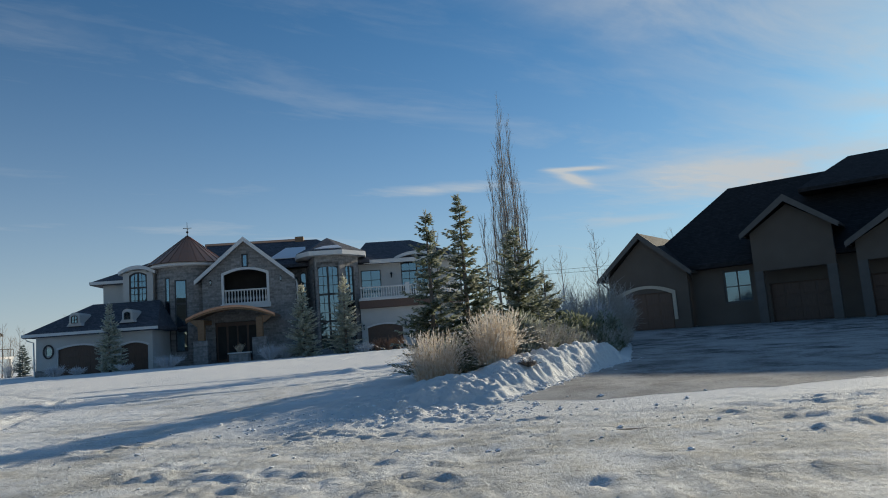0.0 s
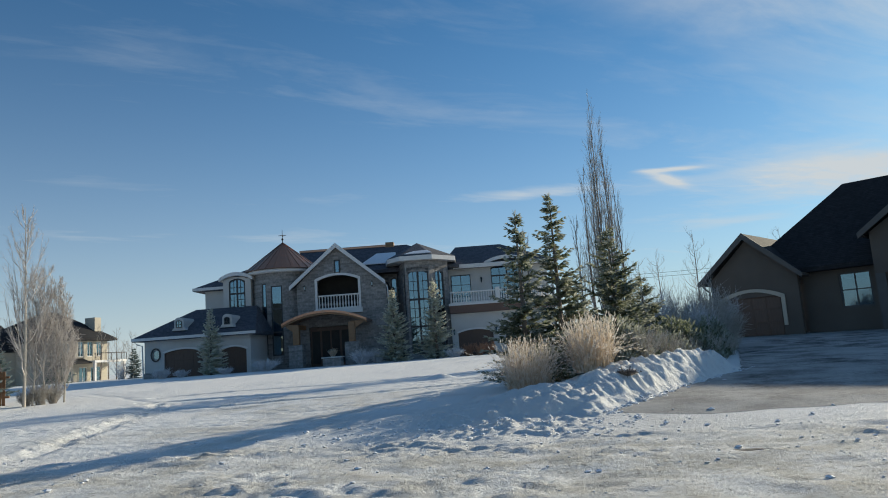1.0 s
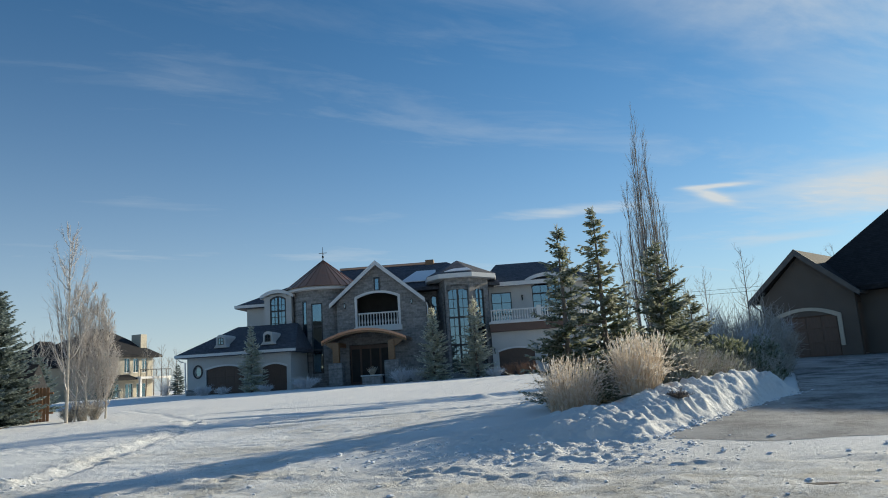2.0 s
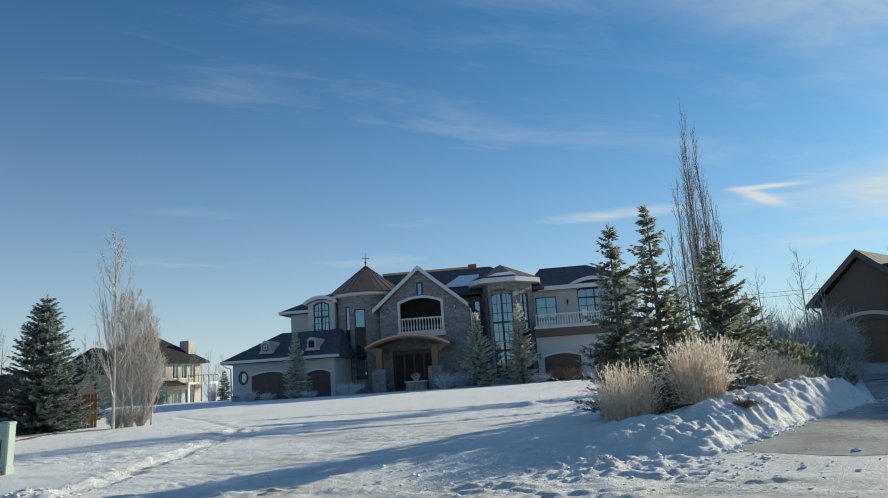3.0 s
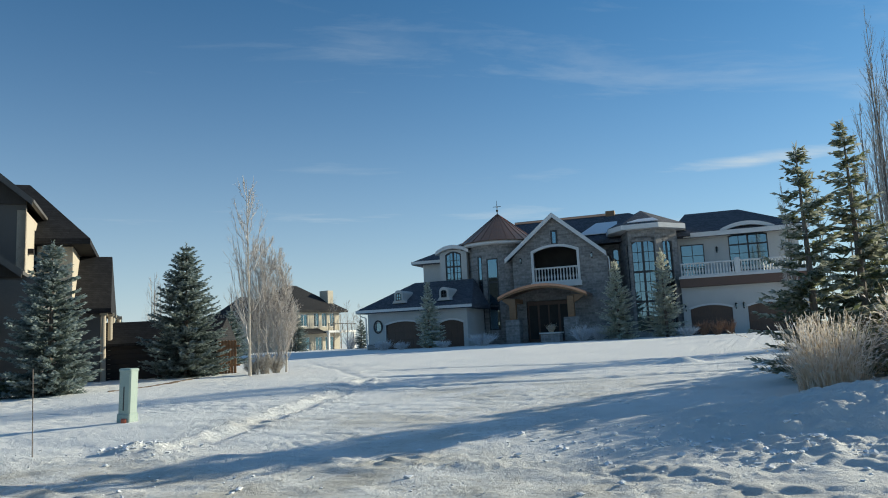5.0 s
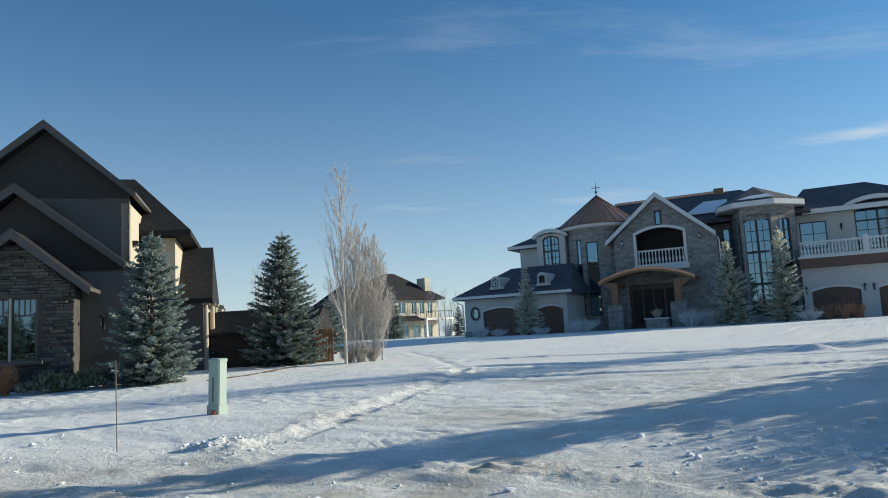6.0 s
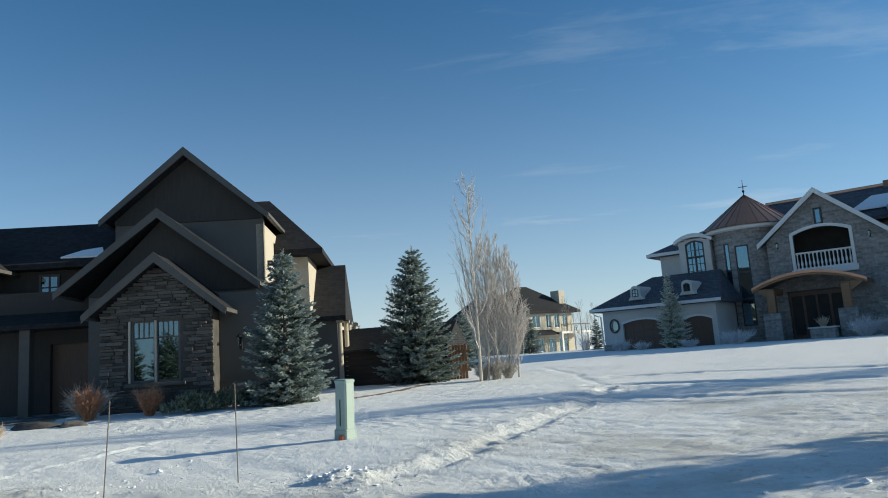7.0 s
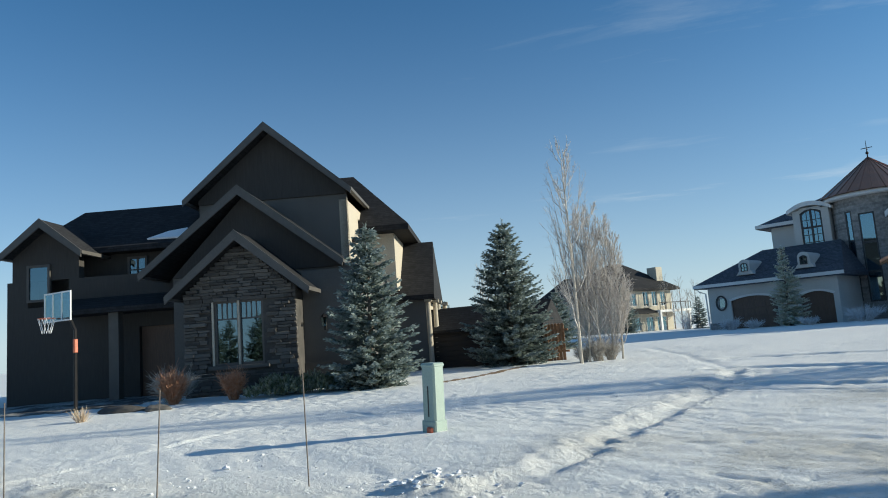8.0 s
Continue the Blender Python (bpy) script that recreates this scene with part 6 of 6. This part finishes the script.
# before the mansion
for u, v, h, r, s in ((-3.5, -11.0, 5.6, 1.35, 101), (11.6, -9.0, 6.2, 1.75, 102), (15.1, -8.0, 7.0, 1.65, 103)):
    x, y = in_house(MANSION, u, v)
    spruce("young_spruce", x, y, h, r, s, YOUNG_NEEDLE, "young frosted spruce in front of the mansion", "spruces before the mansion", 0.9, tips=1.0, taper=0.9, ragged=0.7)
for k, (u, v, h, r) in enumerate(((-7.2, -12, 1.2, 1.1), (-5.4, -12.5, 0.9, 0.8), (-2.0, -12, 0.9, 0.8), (1.0, -11, 1.6, 1.5), (8.8, -9.5, 1.9, 1.2), (10.0, -9, 1.7, 1.1), (16.6, -9, 1.2, 1.0))):
    x, y = in_house(MANSION, u, v)
    shrub("rimed_shrub", x, y, h, r, 110 + k, RIME, "rounded shrub white with rime", stems=80, twigs=18, group="rimed shrubs before the mansion", thick=0.012, up=0.62)
for k, (u, v) in enumerate(((17.8, -6.5), (18.8, -6.8), (19.7, -6.3))):
    x, y = in_house(MANSION, u, v)
    shrub("russet_shrub", x, y, 1.3, 0.8, 120 + k, RUSSET, "russet leafless shrub by the garage", stems=60, twigs=10, thick=0.012)
px_, py_ = in_house(MANSION, 6.1, -8.2)
E_ = empty("stone_planter", pose(px_, py_, gz(px_, py_) - 0.05, 0, 0, 6), "low stone planter with dry grass", "planter")
bm = bmesh.new()
box(bm, -0.8, 0.8, -0.6, 0.6, 0, 0.75, bevel=0.06)
part("basin", bm, STONE, E_)
part("rim", boxed(-0.9, 0.9, -0.7, 0.7, 0.752, 0.87, bevel=0.03), STUCCO, E_, "pale stone rim")
shrub("planter_grass", px_, py_, 0.9, 0.6, 131, STRAW, "dry grass standing in the planter", stems=90, twigs=2, base=gz(px_, py_) + 0.75, category="grass", thick=0.01)

# beside the dark house
spruce("blue_spruce", -22.46, 19.54, 5.0, 1.6, 141, BLUE_NEEDLE, "dense blue spruce before the dark house", full=1.5, skirt=0.02, tips=0.95, tier=0.22, taper=0.78)
spruce("blue_spruce", -25.75, 28.6, 6.2, 2.25, 142, BLUE_NEEDLE, "tall blue-green spruce beside a fence", full=1.6, skirt=0.02, tips=0.8, tier=0.23)
bare_tree("birch_tree", -22.0, 28.5, 8.7, 0.8, 151, BIRCH_TWIG, "slim leafless birch with pale bark", bark=PALE_BARK, upright=0.92, limbs=40, sub=8, fine=4, start=0.15, trunk_r=0.075)
for k, (x, y, h, sp) in enumerate(((-22.0, 29.0, 5.8, 0.62), (-21.8, 29.5, 6.1, 0.66), (-21.6, 29.95, 5.6, 0.62), (-21.45, 30.3, 4.9, 0.55))):
    bare_tree("birch_tree", x, y, h, sp, 152 + k, BIRCH_TWIG, "bushy leafless birch covered with frosted twigs", bark=PALE_BARK, upright=0.82, limbs=58, sub=10, fine=4, start=0.06, trunk_r=0.045, group="frosted birches")
for k, (u, v, h, r) in enumerate(((-2.15, -1.7, 1.15, 0.5), (-0.38, -1.5, 1.0, 0.45))):
    x, y = in_house(DARK_HOUSE, u, v)
    shrub("russet_shrub", x, y, h, r, 161 + k, RUSSET, "upright russet shrub before the stone wall", stems=190, twigs=10, thick=0.009)
x, y = in_house(DARK_HOUSE, -2.4, -1.1)
shrub("brown_shrub", x, y, 1.3, 0.85, 165, TWIG, "rounded brown shrub before the stone wall", stems=220, twigs=14, thick=0.007, up=0.7)
for k, (u, v) in enumerate(((0.9, -1.3), (1.9, -0.9), (2.9, -0.6))):
    x, y = in_house(DARK_HOUSE, u, v)
    juniper(x, y, 0.5, 0.75, 170 + k, "low spreading evergreen against the wall")

# evergreens seen past the outbuilding
spruce("blue_spruce", -32.81, 39.38, 3.6, 1.5, 143, BLUE_NEEDLE, "small blue spruce behind the board fence", full=1.1, tier=0.24)
spruce("blue_spruce", -36.00, 33.23, 3.4, 1.4, 144, BLUE_NEEDLE, "small dark spruce behind the iron fence", full=1.1, tier=0.24)

# small far trees and thickets
for k, (x, y, h) in enumerate(((-50, 92, 7.5), (-48, 96, 8), (-46.5, 95, 7.0), (-45.0, 93, 6.0), (-42, 100, 7), (-50, 60, 7.0), (-46, 54, 6.5), (-56.0, 54.4, 8.6), (-58.0, 55.8, 8.0), (-54.3, 53.6, 7.4), (-80, 110, 9), (-86, 104, 9), (-92, 100, 9), (-75, 112, 8), (-58.9, 89.2, 7.5), (-61.9, 95.6, 6.2), (-57.8, 91.1, 7.0), (-60.8, 97.5, 5.6), (-56.7, 92.9, 6.6))):
    bare_tree("far_tree", x, y, h, 1.2, 180 + k, TWIG, "thin leafless tree in the distance", upright=0.88, limbs=24, sub=5, fine=2, group="distant bare trees", trunk_r=0.09)
for k, (x, y, h, r) in enumerate(((-53.7, 73.5, 5.6, 1.9), (-47.2, 78, 3.6, 1.1), (-43.0, 77, 4.8, 0.9))):
    spruce("spruce_tree", x, y, h, r, 195 + k, BLUE_NEEDLE, "small dark spruce beside the cream house", full=0.8)
for k, (x, y) in enumerate(((-48.5, 77.5), (-45.5, 78.5), (-44.0, 78.0))):
    shrub("rimed_shrub", x, y, 2.2, 1.4, 200 + k, RIME, "tall rimed shrub beside the cream house", stems=50, twigs=10, thick=0.014)


# ---- fence, shed, posts and boxes ----
def board_fence(p, q, height, label):
    d = Vector((q[0] - p[0], q[1] - p[1], 0))
    n = int(d.length / 0.15)
    F = empty("board_fence", pose(p[0], p[1], 0, 0, 0, math.degrees(math.atan2(d.y, d.x))), label, "fence")
    me = None
    for k in range(n):
        if me is None:
            bm = bmesh.new()
            prism(bm, [(0, 0), (0.135, 0), (0.135, height - 0.05), (0.1, height), (0.035, height), (0, height - 0.05)], 0, 0.022)
            o = part("board", bm, FENCE, F)
            me = o.data
        else:
            o = new("board", me)
            o.parent = F
        t = (k + 0.5) / n
        o.location = (k * 0.15, 0.006 * (k % 3), gz(p[0] + d.x * t, p[1] + d.y * t) - 0.04)
    for z in (0.35, height - 0.35):
        part("rail", boxed(0, d.length, 0.03, 0.09, gz(*p) + z, gz(*p) + z + 0.09), FENCE, F)
    return F


board_fence((-26.6, 29.9), (-24.5, 30.7), 1.6, "cedar board fence behind the birches")


def shed():
    H = empty("dark_shed", pose(-27.6, 29.2, 0, 0, 0, 28), "low dark-sided outbuilding beside the spruce", "shed")
    part("wall", boxed(-4.3, 2.3, 0, 3, 0.1, 2.1), SHEDWALL, H)
    for k in range(8):
        part("siding_board", boxed(-4.32, 2.32, -0.03, -0.002, 0.3 + k * 0.22, 0.5 + k * 0.22, bevel=0.008), SHEDWALL, H)
    bm = bmesh.new()
    hip_roof(bm, -4.4, 2.45, -0.3, 3.3, 2.12, 3.2, -4.4, 2.45, 1.5, 0.12)
    part("roof", bm, L_ROOF, H)


shed()


def iron_fence():
    F = empty("iron_fence", DARK_HOUSE.matrix_world @ pose(5.2, 10.6, 0.1), "black iron fence between house and outbuilding", "fence")
    first = part("picket", boxed(0, 0.03, 0, 0.03, 0, 1.7), IRON, F)
    for k in range(1, 16):
        o = first.copy()
        scene.collection.objects.link(o)
        o.parent, o.location = F, (k * 0.14, 0, 0)
    for z in (0.3, 1.45):
        part("rail", boxed(0, 2.15, -0.01, -0.002, z, z + 0.05), IRON, F)


iron_fence()


def utility_box():
    x, y = -13.78, 15.1
    B = empty("utility_pedestal", pose(x, y, gz(x, y) - 0.05, 0, 2.0, 8), "pale green metal utility pedestal leaning in the snow", "utility box")
    bm = boxed(-0.15, 0.15, -0.13, 0.13, 0.16, 1.16, bevel=0.03)
    part("cabinet", bm, GREEN_METAL, B)
    part("base", boxed(-0.165, 0.165, -0.145, 0.145, -0.05, 0.24, bevel=0.02), GREEN_METAL, B)
    part("lid", boxed(-0.16, 0.16, -0.14, 0.14, 1.1, 1.175, bevel=0.025), GREEN_METAL, B)
    part("seam", boxed(-0.012, 0.012, -0.136, -0.12, 0.3, 0.8), BLACK, B, "dark door seam")
    part("marker_tag", boxed(-0.02, 0.12, -0.19, -0.147, 0.03, 0.14, bevel=0.02), ORANGE, B, "orange tag at the foot")


utility_box()
for x, y, h, tilt in ((-12.33, 12.0, 1.40, -1.5), (-13.35, 10.5, 1.32, 9.0), (-15.3, 9.16, 1.25, 0.5)):
    bm = bmesh.new()
    tube(bm, [(0, 0, -0.1), (0, 0, h)], 0.0085, 0.0075, 7)
    bmesh.ops.create_cone(bm, cap_ends=True, segments=8, radius1=0.010, radius2=0.005, depth=0.03, matrix=Matrix.Translation((0, 0, h + 0.012)))
    o = part("marker_stake", bm, BARK)
    o.matrix_world = pose(x, y, gz(x, y), 0, tilt, 0)
    tagged(o, "thin snow marker stake beside the road", "stake", "marker stakes")


def basketball_hoop():
    x, y = HOOP
    B = empty("basketball_hoop", pose(x, y, gz(x, y), 0, 0, 20), "basketball hoop on a black pole in the snow", "basketball hoop")
    bm = bmesh.new()
    tube(bm, [(0, 0, -0.1), (0, 0, 2.45), (-0.25, -0.1, 3.0)], 0.05, 0.045, 8)
    part("pole", bm, IRON, B)
    part("pad", boxed(-0.055, 0.055, -0.055, 0.055, 1.80, 2.2, bevel=0.02), ORANGE, B, "orange sleeve on the pole")
    bm = bmesh.new()
    box(bm, -1.25, 0.1, -0.2, -0.17, 2.74, 2.78)
    box(bm, -1.25, 0.1, -0.2, -0.17, 3.56, 3.6)
    for u in (-1.25, -0.83, -0.38, 0.06):
        box(bm, u, u + 0.04, -0.2, -0.17, 2.78, 3.56)
    part("backboard_frame", bm, WHITE, B)
    part("backboard", boxed(-1.23, 0.08, -0.18, -0.172, 2.75, 3.59), GLASS, B, "clear backboard")
    bm = bmesh.new()
    ring = [(-0.65 + 0.23 * math.cos(t), -0.46 + 0.23 * math.sin(t), 2.84) for t in (2 * math.pi * k / 16 for k in range(17))]
    tube(bm, ring, 0.012, 0.012, 5)
    part("rim", bm, ORANGE, B)
    segs = []
    for k in range(12):
        for s in (-1, 1):
            a, b, c = (2 * math.pi * (k + s * j * 0.5) / 12 for j in (0, 1, 2))
            segs.append([-0.65 + 0.23 * math.cos(a), -0.46 + 0.23 * math.sin(a), 2.84, -0.65 + 0.17 * math.cos(b), -0.46 + 0.17 * math.sin(b), 2.62, 0.006, 0.006])
            segs.append([-0.65 + 0.17 * math.cos(b), -0.46 + 0.17 * math.sin(b), 2.62, -0.65 + 0.12 * math.cos(c), -0.46 + 0.12 * math.sin(c), 2.41, 0.006, 0.006])
    part("net", stick_mesh(segs), WHITE, B, "white net")


HOOP = (-26.8, 12.28)
basketball_hoop()
for k, (x, y) in enumerate(((-46.2, 84.0), (-41.8, 82.0), (-44.6, 85.5))):
    B = empty("gate_pillar", pose(x, y, gz(x, y) - 0.1, 0, 0, 15), "brick gate pillar with a pale cap", "pillar", "gate pillars")
    part("shaft", boxed(-0.55, 0.55, -0.55, 0.55, 0, 1.9, bevel=0.03), STONE, B)
    part("cap", boxed(-0.65, 0.65, -0.65, 0.65, 1.902, 2.15, bevel=0.04), TRIM, B)


def power_line():
    """Two cables between two wooden poles, far behind the houses."""
    P = empty("power_line", pose(7.5, 100, 0), "thin overhead cables between two distant wooden poles", "power line")
    for x in (0.0, 46.0):
        bm = bmesh.new()
        tube(bm, [(x, 0, 0), (x, 0, 10.6)], 0.13, 0.09, 7)
        box(bm, x - 0.05, x + 0.05, -0.6, 0.6, 9.9, 10.02)
        part("pole", bm, BARK, P)
    for y, z in ((-0.5, 10.05), (0.5, 9.6)):
        bm = bmesh.new()
        tube(bm, [(t * 46.0, y, z - 1.6 * t * (1 - t) + 1.0 * t) for t in (k / 12 for k in range(13))], 0.025, 0.025, 4)
        part("cable", bm, IRON, P)


power_line()


# unseen spruces added behind the camera, across the road, to darken window reflections
far_spruce = spruce("roadside_spruce", -14, -16, 5.2, 1.9, 301, NEEDLE, "unseen spruce added to darken window reflections", "spruces across the road", 0.7)
for k in range(1, 60):
    a = k * 2.399
    x, y = -36 + k * 1.25, -15 - 8 * (0.5 + 0.5 * math.sin(a))
    copy_thing(far_spruce, pose(x, y, gz(x, y) - 0.05, 0, 0, k * 77))

# the swept drive before the dark house
AU, AV = np.meshgrid(np.linspace(-19.0, -3.75, 90), np.linspace(0, 1, 40))
AV = (-1.15 + 0.05 * (AU + 12) + 0.18 * lumps(AU, 0 * AU, 1.1, 86)) * (1 - AV) + 2.96 * AV
KX = -25.9 + AU * math.cos(radians(48)) - AV * math.sin(radians(48))
KY = 17.5 + AU * math.sin(radians(48)) + AV * math.cos(radians(48))
tagged(grid_object("swept_drive", KX, KY, ground_height(KX, KY) + 0.02 + 0.006 * lumps(KX, KY, 0.4, 87), ASPHALT, 0.95 + 0 * KX, 0.3 + 0 * KX),
       "dark swept asphalt drive before the dark house", "driveway", kind="structure")

# bare soil where the snow has melted along the dark house
SX, SY = np.meshgrid(np.linspace(0, 1, 40), np.linspace(0, 1, 14))
QX = -20.7 - SX * 3.3 + (SY - 0.5) * 0.75 * (1 + 0.5 * lumps(SX * 9, SY, 1.0, 51))
QY = 20.3 + SX * 7.2 + (SY - 0.5) * -0.35
tagged(grid_object("bare_soil", QX, QY, ground_height(QX, QY) + 0.012 - 0.05 * np.abs(2 * SY - 1) ** 4, SOIL), "strip of thawed brown soil beside the house", "soil", kind="structure")

shrub("grass_tuft", -25.2, 12.1, 0.5, 0.35, 401, STRAW, "low tuft of dry grass in the snow", stems=60, twigs=2, category="grass")
shrub("grass_tuft", 1.80, 17.15, 0.24, 0.30, 402, BARK, "dark tuft of flattened grass at the foot of the snow bank", stems=110, twigs=6, category="grass", up=0.5, thick=0.008)


def boulder(x, y, size, seed, label):
    """A half-buried stone with broken faces."""
    rs = random.Random(seed)
    bm = bmesh.new()
    bmesh.ops.create_icosphere(bm, subdivisions=3, radius=1.0)
    axes = [Vector((rs.gauss(0, 1), rs.gauss(0, 1), rs.gauss(0.3, 1))).normalized() for _ in range(9)]
    for v in bm.verts:
        for n in axes:
            v.co -= n * max(0.0, v.co.dot(n) - 0.72)
        v.co *= 1 + 0.05 * rs.uniform(-1, 1)
        v.co = Vector((v.co.x * size[0], v.co.y * size[1], v.co.z * size[2]))
    ob = part("boulder", bm, L_STONE)
    ob.matrix_world = pose(x, y, gz(x, y) + 0.1 * size[2], 0, 0, 48)
    tagged(ob, label, "rock", "boulders before the dark house")


boulder(-26.23, 13.36, (0.75, 0.35, 0.20), 5, "low dark boulder in the snow by the dark house")
boulder(-25.28, 14.11, (0.40, 0.30, 0.17), 6, "small dark boulder beside a larger one")
DA, DR = np.meshgrid(np.linspace(0, 2 * math.pi, 30), np.linspace(0, 1, 8))
PR = DR * (1 + 0.35 * lumps(DA * 2, 0 * DA, 1.0, 61))
tagged(grid_object("road_dirt", 2.55 + 0.26 * PR * np.cos(DA), 10.55 + 0.12 * PR * np.sin(DA), ground_height(2.55 + 0.26 * PR * np.cos(DA), 10.55 + 0.12 * PR * np.sin(DA)) + 0.010 - 0.02 * DR ** 3, SHEDWALL),
       "dark scuffed patch on the packed road", "dirt", kind="structure")

for k, (x, y, h, r) in enumerate(((-21.9, 29.3, 1.1, 0.6), (-21.7, 29.9, 1.0, 0.6), (-22.3, 29.0, 0.8, 0.5))):
    shrub("birch_undergrowth", x, y, h, r, 410 + k, TWIG, "tangle of frosted shoots at the foot of the birches", stems=90, twigs=16, group="undergrowth below the birches", thick=0.006)


def snow_crumbs():
    """Broken lumps of snow below the bank, on the trodden nose and along the road."""
    rng = np.random.default_rng(77)
    seed = [(1, 0, 0), (-1, 0, 0), (0, 1, 0), (0, -1, 0), (0, 0, 1), (0, 0, -1), (0.6, 0.6, 0.6), (-0.6, 0.6, 0.6), (0.6, -0.6, 0.6), (-0.6, -0.6, 0.6)]
    bm = bmesh.new()
    for v in seed:
        bm.verts.new(v)
    bmesh.ops.convex_hull(bm, input=bm.verts[:])
    bm.verts.index_update()
    base = np.array([v.co[:] for v in bm.verts])
    tris = np.array([[v.index for v in f.verts] for f in bm.faces if len(f.verts) == 3])
    bm.free()
    P = []
    for k in range(420):
        P.append((rng.normal(-0.9, 1.9), rng.normal(13.8, 0.65), rng.gamma(2.0, 0.010) + 0.007))
    for k in range(360):
        y = rng.uniform(14.7, 23.0)
        P.append((float(drive_left(y)) + abs(rng.normal(0.0, 0.16)) - 0.1, y, rng.gamma(2.0, 0.010) + 0.007))
    for k in range(700):
        P.append((rng.uniform(-16, 7), rng.uniform(8.2, 12.9), rng.gamma(1.5, 0.007) + 0.004))
    for k in range(60):
        P.append((rng.normal(-10.8, 0.5), rng.normal(12.8, 0.4), rng.gamma(2.0, 0.012) + 0.008))
    V, F = [], []
    for k, (x, y, r) in enumerate(P):
        a = rng.uniform(0, 6.28)
        q = base * rng.uniform(0.6, 1.25, (len(base), 1)) * np.array([rng.uniform(0.8, 1.5), 1.0, rng.uniform(0.5, 0.8)]) * min(r, 0.055)
        q = np.stack([q[:, 0] * math.cos(a) - q[:, 1] * math.sin(a), q[:, 0] * math.sin(a) + q[:, 1] * math.cos(a), q[:, 2]], -1)
        V.append(q + np.array([x, y, gz(x, y) + r * 0.2]))
        F.append(tris + k * len(base))
    me = bpy.data.meshes.new("snow_crumbs")
    me.from_pydata(np.concatenate(V).tolist(), [], np.concatenate(F).tolist())
    me.materials.append(SNOWCAP)
    tagged(new("snow_crumbs", me), "crumbled lumps of snow scattered along road and bank", "snow", kind="stuff")


snow_crumbs()
